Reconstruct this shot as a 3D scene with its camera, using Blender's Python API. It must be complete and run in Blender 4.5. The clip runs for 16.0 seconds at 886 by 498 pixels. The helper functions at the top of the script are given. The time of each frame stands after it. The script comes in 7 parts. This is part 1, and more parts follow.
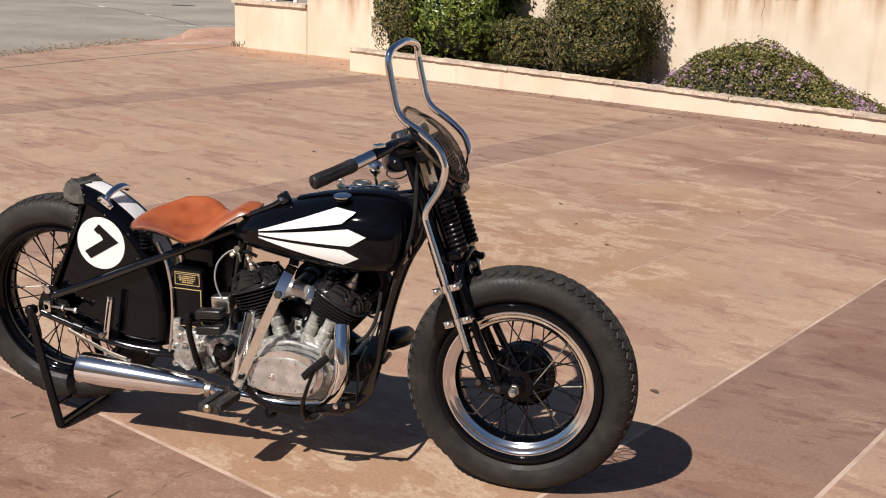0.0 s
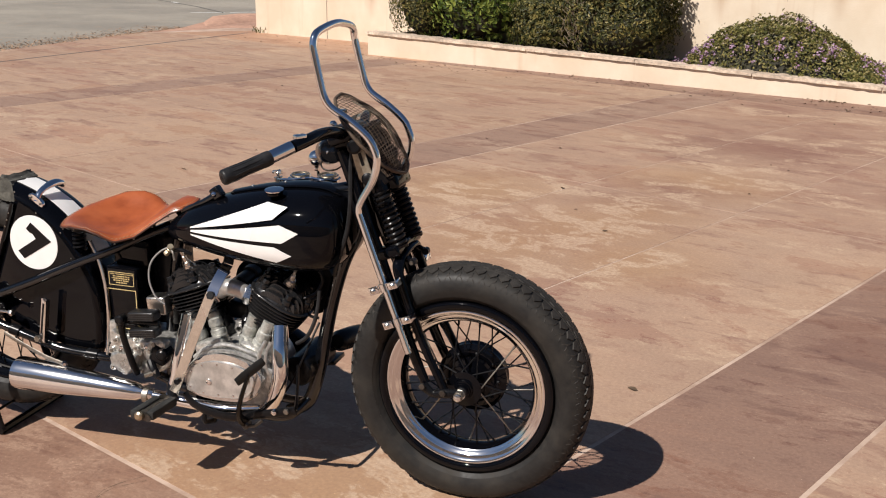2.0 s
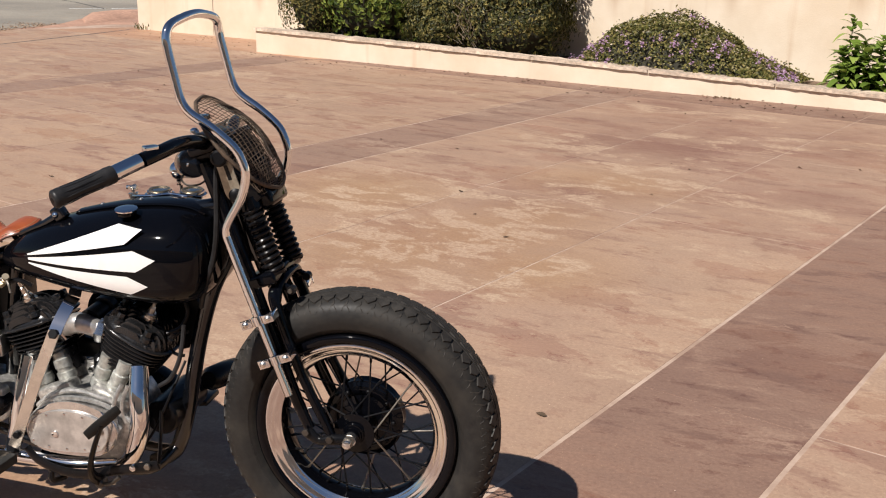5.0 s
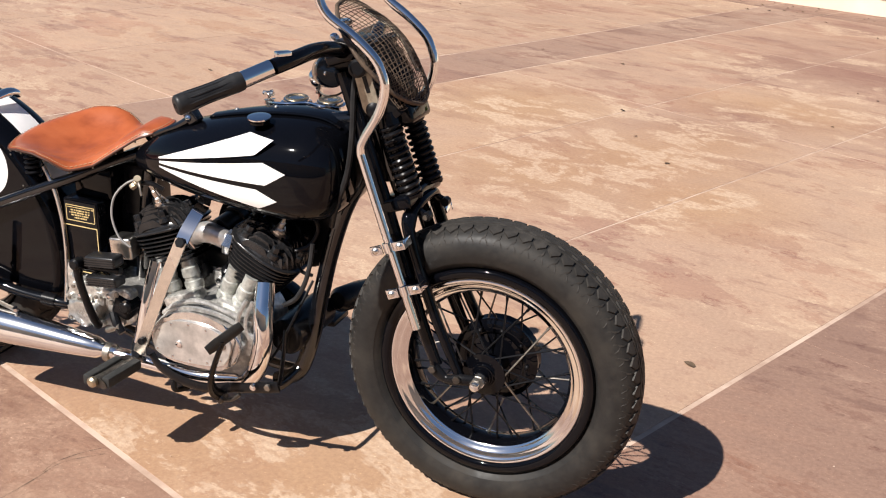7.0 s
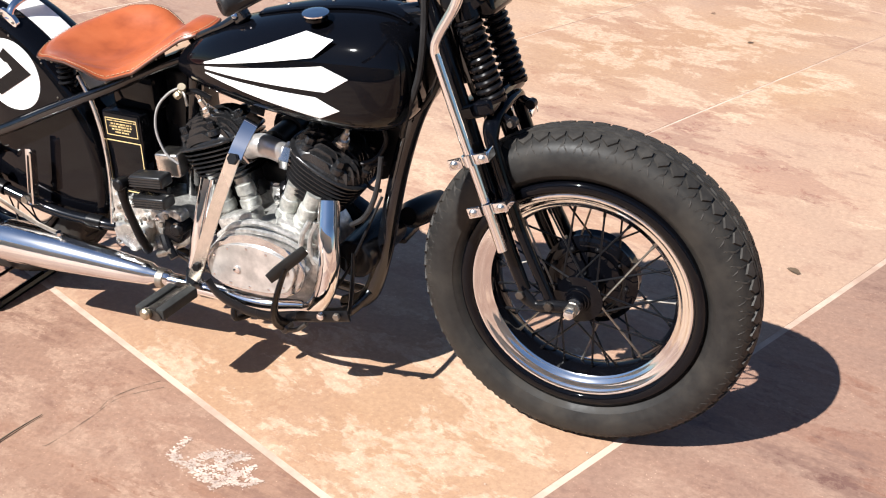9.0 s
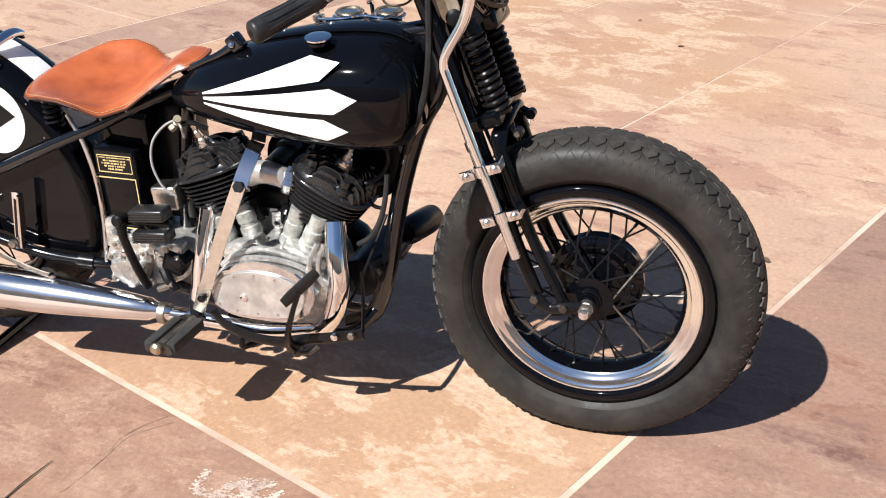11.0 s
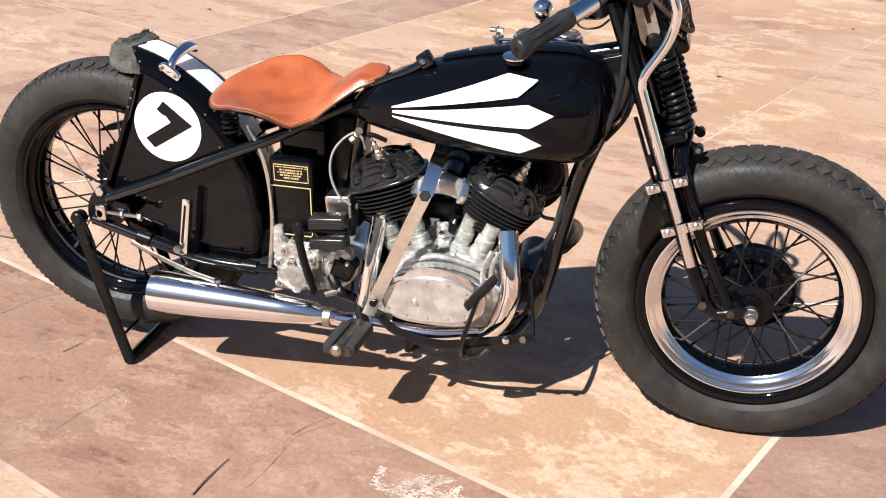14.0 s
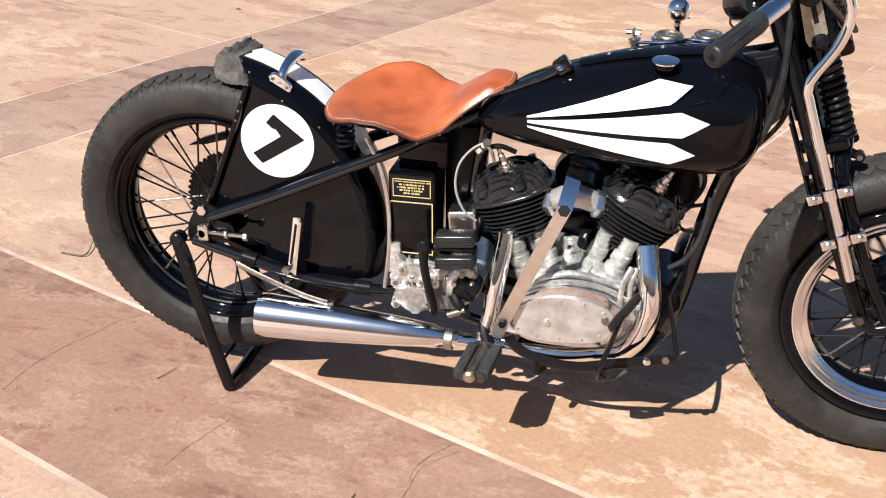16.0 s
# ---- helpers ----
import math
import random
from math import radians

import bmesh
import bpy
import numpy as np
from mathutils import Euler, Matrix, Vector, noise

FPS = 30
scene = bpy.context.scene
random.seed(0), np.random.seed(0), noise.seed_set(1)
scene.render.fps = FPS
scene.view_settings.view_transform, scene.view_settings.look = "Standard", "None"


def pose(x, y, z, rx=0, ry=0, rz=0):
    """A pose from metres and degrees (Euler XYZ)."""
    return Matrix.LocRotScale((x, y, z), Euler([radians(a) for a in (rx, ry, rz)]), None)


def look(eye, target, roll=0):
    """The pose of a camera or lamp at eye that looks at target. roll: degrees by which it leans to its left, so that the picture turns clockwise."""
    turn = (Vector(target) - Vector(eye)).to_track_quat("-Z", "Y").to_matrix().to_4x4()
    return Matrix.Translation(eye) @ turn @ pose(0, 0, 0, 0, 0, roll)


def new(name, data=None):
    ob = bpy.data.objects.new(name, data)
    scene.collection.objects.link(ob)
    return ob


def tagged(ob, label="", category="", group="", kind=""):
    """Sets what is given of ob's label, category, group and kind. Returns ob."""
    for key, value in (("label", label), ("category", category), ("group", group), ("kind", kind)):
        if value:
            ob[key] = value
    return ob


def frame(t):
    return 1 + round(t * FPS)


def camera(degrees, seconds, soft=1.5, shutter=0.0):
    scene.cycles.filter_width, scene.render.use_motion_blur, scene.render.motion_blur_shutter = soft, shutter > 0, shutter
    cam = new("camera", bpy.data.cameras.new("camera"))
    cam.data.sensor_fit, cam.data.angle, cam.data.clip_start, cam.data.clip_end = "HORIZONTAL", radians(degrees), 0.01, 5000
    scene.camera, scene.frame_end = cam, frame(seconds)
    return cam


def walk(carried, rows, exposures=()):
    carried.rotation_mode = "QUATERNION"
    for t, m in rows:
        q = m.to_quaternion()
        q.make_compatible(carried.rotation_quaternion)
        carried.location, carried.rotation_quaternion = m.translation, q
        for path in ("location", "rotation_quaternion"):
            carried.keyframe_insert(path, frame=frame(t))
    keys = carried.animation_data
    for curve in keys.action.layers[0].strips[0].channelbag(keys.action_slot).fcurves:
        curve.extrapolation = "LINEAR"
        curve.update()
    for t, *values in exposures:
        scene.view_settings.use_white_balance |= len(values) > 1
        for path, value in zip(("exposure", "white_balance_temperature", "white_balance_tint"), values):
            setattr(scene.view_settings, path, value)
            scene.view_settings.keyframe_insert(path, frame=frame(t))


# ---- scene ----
cam = camera(46.7, 16.0, 1.1)
PATH = [
    (0, (1.845, -2.652, 1.437), (1.366, -0.787, 0.896), 2.4),
    (0.5, (1.911, -2.572, 1.44), (1.428, -0.709, 0.897), 2.7),
    (1, (1.998, -2.502, 1.434), (1.484, -0.643, 0.906), 3.5),
    (1.5, (2.053, -2.46, 1.434), (1.469, -0.63, 0.876), 2.0),
    (2, (2.052, -2.404, 1.427), (1.497, -0.571, 0.851), 0.9),
    (2.5, (2.003, -2.339, 1.425), (1.513, -0.489, 0.844), 0.5),
    (3, (1.93, -2.283, 1.426), (1.531, -0.409, 0.853), 1.3),
    (3.5, (1.863, -2.252, 1.41), (1.549, -0.35, 0.875), 0.7),
    (3.7, (1.855, -2.232, 1.412), (1.555, -0.333, 0.861), 0.7),
    (5.8, (2.095, -2.008, 1.367), (1.609, -0.163, 0.767), 1.2),
    (6, (2.106, -1.994, 1.364), (1.571, -0.178, 0.719), 0.5),
    (6.5, (2.062, -1.929, 1.365), (1.473, -0.159, 0.644), 1.7),
    (7, (1.952, -1.874, 1.37), (1.326, -0.131, 0.615), 2.8),
    (7.5, (1.859, -1.829, 1.36), (1.231, -0.097, 0.582), 2.8),
    (8, (1.813, -1.791, 1.349), (1.217, -0.065, 0.535), 3.2),
    (8.5, (1.815, -1.73, 1.328), (1.213, -0.032, 0.46), 3.2),
    (9, (1.801, -1.66, 1.32), (1.125, -0.043, 0.358), 0.1),
    (9.2, (1.773, -1.632, 1.316), (1.128, -0.006, 0.347), -0.1),
    (11.3, (1.629, -1.789, 1.332), (1.12, -0.083, 0.421), -1.1),
    (11.5, (1.622, -1.805, 1.336), (1.106, -0.09, 0.446), -0.4),
    (12, (1.544, -1.821, 1.336), (1.001, -0.095, 0.486), 0.5),
    (12.5, (1.415, -1.81, 1.327), (0.919, -0.076, 0.462), 0.8),
    (13, (1.3, -1.829, 1.327), (0.861, -0.085, 0.452), 1.0),
    (13.5, (1.266, -1.889, 1.333), (0.814, -0.145, 0.463), 1.3),
    (14, (1.22, -1.997, 1.345), (0.801, -0.251, 0.463), 0.8),
    (14.5, (1.149, -2.028, 1.328), (0.738, -0.282, 0.444), 0.6),
    (15, (1.006, -2.0, 1.33), (0.685, -0.233, 0.45), 0.7),
    (15.5, (0.912, -1.971, 1.334), (0.603, -0.203, 0.452), 0.1),
    (16, (0.904, -1.931, 1.333), (0.512, -0.186, 0.438), 0.0),
]
walk(cam, [(t, look(eye, target, roll)) for t, eye, target, roll in PATH], [
    (0.0, 0.21, 6600, 12), (0.8, 0.13, 6600, 12), (1.5, 0.07, 6600, 12), (2.2, 0.20, 6600, 12), (3.7, 0.19, 6600, 12), (5.8, 0.34, 6600, 12), (6.5, 0.53, 6600, 12),
    (7.5, 0.79, 6380, 11), (9.0, 1.03, 6200, 10), (11.4, 0.93, 6200, 10), (13.0, 0.95, 6210, 10), (16.0, 0.91, 6210, 10)])

# ---- light ----
SUN_AWAY = Vector((0.43, 0.78, -1.0)).normalized()      # the way the sunlight travels
world = bpy.data.worlds.new("sky")
scene.world = world
world.use_nodes = True
wn, wl = world.node_tree.nodes, world.node_tree.links
sky = wn.new("ShaderNodeTexSky")
sky.sky_type, sky.sun_disc = "NISHITA", False
sky.sun_elevation = math.asin(-SUN_AWAY.z)
sky.sun_rotation = math.atan2(-SUN_AWAY.x, -SUN_AWAY.y)
sky.dust_density, sky.air_density, sky.ozone_density = 0.4, 1.0, 4.0
wl.new(sky.outputs["Color"], wn["Background"].inputs["Color"])
wn["Background"].inputs["Strength"].default_value = 0.043
sun = new("sun", bpy.data.lights.new("sun", "SUN"))
sun.data.energy, sun.data.angle, sun.data.color = 5.0, radians(0.55), (1.0, 0.955, 0.89)
sun.matrix_world = look((-8, -19, 22), Vector((-8, -19, 22)) + SUN_AWAY)


# ---- materials ----
class Mat:
    """A small builder for node materials."""

    def __init__(self, name, rough=0.5, metal=0.0, color=(0.5, 0.5, 0.5), coat=0.0, spec=0.5):
        self.m = bpy.data.materials.new(name)
        self.m.use_nodes = True
        self.n, self.l = self.m.node_tree.nodes, self.m.node_tree.links
        self.b = self.n["Principled BSDF"]
        self.set("Roughness", rough), self.set("Metallic", metal), self.set("Base Color", (*color, 1))
        self.set("Coat Weight", coat), self.set("Coat Roughness", 0.04), self.set("Specular IOR Level", spec)
        self.co = self.n.new("ShaderNodeTexCoord").outputs["Object"]

    def set(self, key, value):
        self.b.inputs[key].default_value = value

    def link(self, a, key):
        self.l.new(a, self.b.inputs[key])

    def mapped(self, scale, turn=0.0):
        mp = self.n.new("ShaderNodeMapping")
        mp.inputs["Scale"].default_value = scale
        mp.inputs["Rotation"].default_value = (0, 0, turn)
        self.l.new(self.co, mp.inputs["Vector"])
        return mp.outputs["Vector"]

    def noise(self, scale, detail=5, rough=0.6, vec=None, dist=0.0):
        t = self.n.new("ShaderNodeTexNoise")
        t.inputs["Scale"].default_value, t.inputs["Detail"].default_value = scale, detail
        t.inputs["Roughness"].default_value, t.inputs["Distortion"].default_value = rough, dist
        self.l.new(vec if vec is not None else self.co, t.inputs["Vector"])
        return t.outputs["Fac"]

    def ramp(self, fac, stops):
        r = self.n.new("ShaderNodeValToRGB")
        e = r.color_ramp.elements
        while len(e) < len(stops):
            e.new(0.5)
        for k, (at, c) in zip(e, stops):
            k.position, k.color = at, (*c, 1) if len(c) == 3 else c
        self.l.new(fac, r.inputs["Fac"])
        return r.outputs["Color"]

    def grey(self, fac, a, b, lo=0.0, hi=1.0):
        return self.ramp(fac, [(a, (lo,) * 3), (b, (hi,) * 3)])

    def mix(self, fac, a, b, mode="MIX"):
        x = self.n.new("ShaderNodeMix")
        x.data_type, x.blend_type = "RGBA", mode
        for key, v in ((0, fac), (6, a), (7, b)):
            if isinstance(v, (int, float)):
                x.inputs[key].default_value = v
            elif isinstance(v, tuple):
                x.inputs[key].default_value = (*v, 1)
            else:
                self.l.new(v, x.inputs[key])
        return x.outputs[2]

    def random(self):
        return self.n.new("ShaderNodeObjectInfo").outputs["Random"]

    def island(self):
        return self.n.new("ShaderNodeNewGeometry").outputs["Random Per Island"]

    def bump(self, fac, strength=0.3, depth=0.002):
        b = self.n.new("ShaderNodeBump")
        b.inputs["Strength"].default_value, b.inputs["Distance"].default_value = strength, depth
        self.l.new(fac, b.inputs["Height"])
        self.link(b.outputs["Normal"], "Normal")
        return self


def concrete(name, dark, mid, warm, light, lean, size=5.0, bare=0.528, ochre=(0.62, 0.412, 0.205), patches=(), clouds=()):
    """Acid-stained slab: brown clouds, streaks along one way, and ragged pale flakes where the stain has worn off."""
    m = Mat(name, 0.62, spec=0.3)

    def along(sx, sy):
        mp = m.n.new("ShaderNodeMapping")
        mp.vector_type = "TEXTURE"
        mp.inputs["Scale"].default_value, mp.inputs["Rotation"].default_value = (sx, sy, 1), (0, 0, lean)
        m.l.new(m.co, mp.inputs["Vector"])
        return mp.outputs["Vector"]

    cloud = m.noise(1.0, 8, 0.62, along(1.5, 1.0), 0.2)
    hue = m.noise(0.8, 4, 0.55, None, 0.3)
    streak = m.noise(4.2, 12, 0.72, along(3.4, 1.0))
    worn = m.noise(size, 15, 0.74, along(1.7, 1.0), 0.35)
    crumb = m.noise(38, 8, 0.8, along(1.6, 1.0))
    where = m.noise(1.25, 6, 0.66, along(1.5, 1.0))
    dirt = m.noise(11.0, 10, 0.8, along(1.2, 1.0))
    grain = m.noise(75, 6, 0.75)
    speck = m.noise(210, 2, 0.5)
    base = m.ramp(cloud, [(0.37, dark), (0.455, mid), (0.57, warm)])
    base = m.mix(m.grey(hue, 0.40, 0.62, 0.0, 0.42), base, ochre)
    blot = m.noise(2.0, 10, 0.72, along(2.2, 1.0), 0.35)
    base = m.mix(m.grey(blot, 0.50, 0.58, 0.0, 0.78), base, dark)
    broad = m.noise(0.5, 4, 0.5, along(1.8, 1.0), 0.4)
    base = m.mix(1.0, base, m.grey(broad, 0.36, 0.62, 1.16, 0.80), "MULTIPLY")
    base = m.mix(m.grey(blot, 0.46, 0.37, 0.0, 0.42), base, light)
    base = m.mix(m.grey(streak, 0.545, 0.60, 0.0, 0.85), base, dark)
    base = m.mix(m.grey(dirt, 0.44, 0.36, 0.0, 0.30), base, light)
    worn_most = None
    for x, y, r in patches:                                   # stretches where most of the stain has worn away
        far = m.n.new("ShaderNodeVectorMath")
        far.operation = "DISTANCE"
        far.inputs[1].default_value = (x, y, 0)
        m.l.new(m.co, far.inputs[0])
        near = m.n.new("ShaderNodeMapRange")
        near.inputs["From Min"].default_value, near.inputs["From Max"].default_value = r, 0.2 * r
        near.inputs["To Min"].default_value, near.inputs["To Max"].default_value = 0.0, 0.14
        m.l.new(far.outputs["Value"], near.inputs["Value"])
        add = m.n.new("ShaderNodeMath")
        m.l.new(where, add.inputs[0]), m.l.new(near.outputs["Result"], add.inputs[1])
        where = add.outputs[0]
        if worn_most is None:
            worn_most = near.outputs["Result"]
        else:
            top = m.n.new("ShaderNodeMath")
            top.operation = "MAXIMUM"
            m.l.new(worn_most, top.inputs[0]), m.l.new(near.outputs["Result"], top.inputs[1])
            worn_most = top.outputs[0]
    if worn_most is not None:
        base = m.mix(m.grey(worn_most, 0.0, 0.14, 0.0, 0.80), base, ochre)
    for x, y, r in clouds:                                    # soft pools where the stain took darker
        far = m.n.new("ShaderNodeVectorMath")
        far.operation = "DISTANCE"
        far.inputs[1].default_value = (x, y, 0)
        m.l.new(m.co, far.inputs[0])
        pool = m.mix(1.0, m.grey(far.outputs["Value"], 0.15 * r, min(1.0, r), 0.78, 0.0), m.grey(cloud, 0.36, 0.54, 1.0, 0.25), "MULTIPLY")
        base = m.mix(pool, base, dark)
    flake = m.mix(1.0, m.grey(worn, 0.502, 0.518), m.grey(where, bare + 0.005, bare + 0.060), "MULTIPLY")
    flake = m.mix(1.0, flake, m.grey(crumb, 0.40, 0.54, 0.15, 1.0), "MULTIPLY")
    base = m.mix(flake, base, light)
    base = m.mix(0.8, base, m.grey(grain, 0.28, 0.74, 0.60, 1.36), "MULTIPLY")
    base = m.mix(m.grey(speck, 0.70, 0.76, 0.0, 0.6), base, light)
    base = m.mix(m.grey(speck, 0.29, 0.23, 0.0, 0.6), base, dark)
    base = m.mix(m.grey(m.random(), 0, 1, 0.0, 0.14), base, dark)
    m.link(base, "Base Color")
    m.link(m.grey(worn, 0.4, 0.7, 0.50, 0.8), "Roughness")
    return m.bump(grain, 0.28, 0.002).m


PATCHES = ((0.60, -0.12, 0.70), (1.12, -0.15, 0.65), (0.80, -0.50, 0.50), (1.20, -0.52, 0.50), (0.85, 2.35, 0.75), (1.25, 2.75, 0.70), (1.55, 2.25, 0.55), (0.44, 3.38, 0.75), (1.45, 3.20, 0.50), (1.80, 4.05, 0.65), (-0.6, 2.0, 0.8))
POOLS = ((1.38, 3.48, 0.45), (1.66, 3.78, 0.45), (1.48, 6.37, 0.8), (2.16, 5.45, 1.1), (2.94, 5.25, 1.0), (2.35, 7.18, 1.0), (3.0, 6.0, 1.6), (2.3, 6.3, 1.4), (2.85, 3.86, 0.9), (3.31, 6.62, 1.1), (3.69, 5.67, 1.0))
M_FIELD = concrete("stained_concrete", (0.230, 0.120, 0.090), (0.420, 0.227, 0.157), (0.515, 0.298, 0.196), (0.92, 0.73, 0.50), radians(-22), patches=PATCHES, clouds=POOLS)
M_STRIP = concrete("dark_stained_concrete", (0.135, 0.070, 0.056), (0.246, 0.132, 0.096), (0.345, 0.182, 0.118), (0.60, 0.415, 0.295), radians(-10), 11.0, 0.512, (0.38, 0.20, 0.115))
M_RUSTY = concrete("rust_stained_concrete", (0.140, 0.066, 0.048), (0.250, 0.123, 0.082), (0.350, 0.172, 0.103), (0.66, 0.46, 0.32), radians(-10), 7.0, 0.506, (0.46, 0.235, 0.120))
M_APRON = concrete("orange_stained_concrete", (0.30, 0.155, 0.098), (0.44, 0.235, 0.142), (0.53, 0.295, 0.175), (0.78, 0.56, 0.38), radians(-22), 6.0, 0.52, (0.56, 0.33, 0.17))
M_FADED = concrete("faded_stained_concrete", (0.170, 0.088, 0.068), (0.300, 0.166, 0.120), (0.390, 0.222, 0.152), (0.72, 0.54, 0.39), radians(-22), 6.0, 0.500, (0.43, 0.262, 0.170))


def plain(name, color, rough=0.5, metal=0.0, coat=0.0, var=0.15, scale=40, bump=0.0, spec=0.5, depth=0.001):
    m = Mat(name, rough, metal, color, coat, spec)
    f = m.noise(scale, 5, 0.6)
    big = m.noise(scale / 9, 3, 0.5)
    c = m.mix(1.0, color, m.grey(f, 0.3, 0.7, 1 - var, 1 + var), "MULTIPLY")
    c = m.mix(1.0, c, m.grey(big, 0.3, 0.7, 1 - var, 1 + var * 0.6), "MULTIPLY")
    m.link(c, "Base Color")
    m.link(m.grey(big, 0.3, 0.75, max(0.02, rough * 0.8), min(1, rough * 1.25)), "Roughness")
    if bump:
        m.bump(f, bump, depth)
    return m.m


grout = Mat("pale_joint_filler", 0.85, spec=0.2)
grout.link(grout.mix(grout.grey(grout.noise(2.4, 8, 0.7), 0.40, 0.58), (0.37, 0.255, 0.192), (0.54, 0.405, 0.320)), "Base Color")
M_GROUT = grout.bump(grout.noise(60, 4, 0.6), 0.4, 0.002).m
M_BLACK = plain("black_gloss_enamel", (0.0022, 0.0024, 0.0036), 0.045, var=0.1, scale=16, bump=0.06, spec=0.24, depth=0.0020)
M_FRAME = plain("frame_enamel", (0.004, 0.0045, 0.006), 0.12, var=0.1, scale=140, bump=0.05, spec=0.75, depth=0.0004)
M_SATIN = plain("black_satin_paint", (0.006, 0.006, 0.007), 0.28, var=0.2, scale=60, bump=0.1, spec=0.22)
M_IRON = plain("black_cast_iron", (0.013, 0.013, 0.014), 0.24, var=0.3, scale=120, bump=0.25, spec=0.5)
rubber = Mat("tyre_rubber", 0.6, spec=0.3)
dust = rubber.noise(9, 7, 0.7)
rubber.link(rubber.mix(rubber.grey(dust, 0.46, 0.66, 0.0, 0.55), rubber.mix(rubber.grey(rubber.noise(70, 5, 0.6), 0.3, 0.7), (0.0125, 0.0120, 0.0118), (0.0215, 0.0206, 0.0195)), (0.046, 0.039, 0.031)), "Base Color")
rubber.link(rubber.grey(dust, 0.35, 0.65, 0.42, 0.75), "Roughness")
M_RUBBER = rubber.bump(rubber.noise(120, 5, 0.6), 0.2, 0.001).m
M_TREAD = plain("dusty_tread_rubber", (0.030, 0.027, 0.024), 0.62, var=0.35, scale=60, bump=0.3, spec=0.3)
M_GRIP = plain("grip_rubber", (0.020, 0.020, 0.021), 0.42, var=0.3, scale=60, bump=0.3, spec=0.25)
M_PEDAL = plain("glossy_pedal_rubber", (0.014, 0.014, 0.015), 0.28, var=0.3, scale=60, bump=0.2, spec=0.5)
M_WORN = plain("worn_peg_rubber", (0.018, 0.018, 0.017), 0.7, var=0.4, scale=60, bump=0.5)
M_CHROME = plain("chrome", (0.86, 0.86, 0.87), 0.05, 1.0, var=0.03, scale=20)
M_MUFFLER = plain("worn_chrome", (0.86, 0.86, 0.87), 0.13, 1.0, var=0.05, scale=30)
M_NICKEL = plain("dull_nickel", (0.74, 0.70, 0.65), 0.26, 1.0, var=0.12, scale=60)
M_ALLOY = plain("cast_aluminium", (0.60, 0.59, 0.56), 0.34, 0.75, var=0.35, scale=90, bump=0.35, depth=0.0010)
# Greenish casting, toned darker partly for the shade of the fins above it.
M_CAST = plain("rough_grey_casting", (0.47, 0.475, 0.44), 0.45, 0.6, var=0.35, scale=70, bump=0.9, depth=0.002)
M_POLISH = plain("polished_aluminium", (0.72, 0.71, 0.70), 0.16, 0.95, var=0.15, scale=60, bump=0.2)
M_DARK = plain("dark_worn_steel", (0.10, 0.09, 0.08), 0.36, 0.8, var=0.4, scale=60, bump=0.4)
M_PLATE = plain("brushed_cover_plate", (0.64, 0.61, 0.58), 0.33, 0.65, var=0.25, scale=35, bump=0.6, depth=0.0012)
M_STEEL = plain("worn_steel", (0.33, 0.30, 0.26), 0.45, 1.0, var=0.3, scale=90, bump=0.3)
M_WHITE = plain("white_enamel", (0.86, 0.85, 0.83), 0.3, coat=0.3, var=0.03, scale=30)
M_GOLD = plain("gold_paint", (0.62, 0.47, 0.22), 0.45, var=0.1)
M_BRASS = plain("dull_brass", (0.50, 0.42, 0.30), 0.38, 1.0, var=0.2)
M_RUST = plain("rusty_wire", (0.10, 0.068, 0.046), 0.7, 0.2, var=0.4, scale=200)
M_OLIVE = plain("faded_grey_plate", (0.34, 0.30, 0.235), 0.38, 0.6, var=0.3, scale=60, bump=0.3)
M_TAN = plain("faded_khaki_plate", (0.33, 0.28, 0.2), 0.6, var=0.25, scale=60)
M_TAPE = plain("torn_dark_cloth", (0.085, 0.082, 0.070), 0.8, var=0.5, scale=60, bump=0.8, depth=0.004)
M_CABLE = plain("grey_cable", (0.30, 0.29, 0.28), 0.4, var=0.1)
asphalt = Mat("asphalt", 0.9, spec=0.2)
tone = asphalt.mix(asphalt.grey(asphalt.noise(0.45, 6, 0.65), 0.38, 0.62), (0.245, 0.222, 0.190), (0.335, 0.302, 0.252))
tone = asphalt.mix(1.0, tone, asphalt.grey(asphalt.noise(45, 6, 0.8), 0.3, 0.7, 0.72, 1.25), "MULTIPLY")
asphalt.link(asphalt.mix(asphalt.grey(asphalt.noise(3.2, 9, 0.75), 0.56, 0.66, 0.0, 0.6), tone, (0.36, 0.27, 0.19)), "Base Color")
M_ASPHALT = asphalt.bump(asphalt.noise(60, 5, 0.6), 0.4, 0.004).m
M_SAND = plain("roadside_sand", (0.36, 0.235, 0.15), 0.95, var=0.35, scale=30)
M_KERB = plain("pink_kerb_concrete", (0.46, 0.27, 0.19), 0.85, var=0.22, scale=20, bump=0.5)
M_SOIL = plain("dry_soil", (0.17, 0.11, 0.07), 0.95, var=0.4, scale=40, bump=0.9, depth=0.01)
M_PAINT = plain("road_paint", (0.75, 0.74, 0.7), 0.8, var=0.2)
M_FLECK = plain("pale_fleck", (0.50, 0.385, 0.315), 0.8, var=0.3, scale=200)
M_SEAM = plain("tar_seam", (0.10, 0.10, 0.095), 0.8, var=0.2)
M_DRY = plain("dry_leaf", (0.13, 0.085, 0.05), 0.9, var=0.4)
M_TWIG = plain("pale_twig", (0.27, 0.215, 0.15), 0.9, var=0.3)
M_BARK = plain("twig_bark", (0.10, 0.075, 0.05), 0.9, var=0.3, bump=0.5)


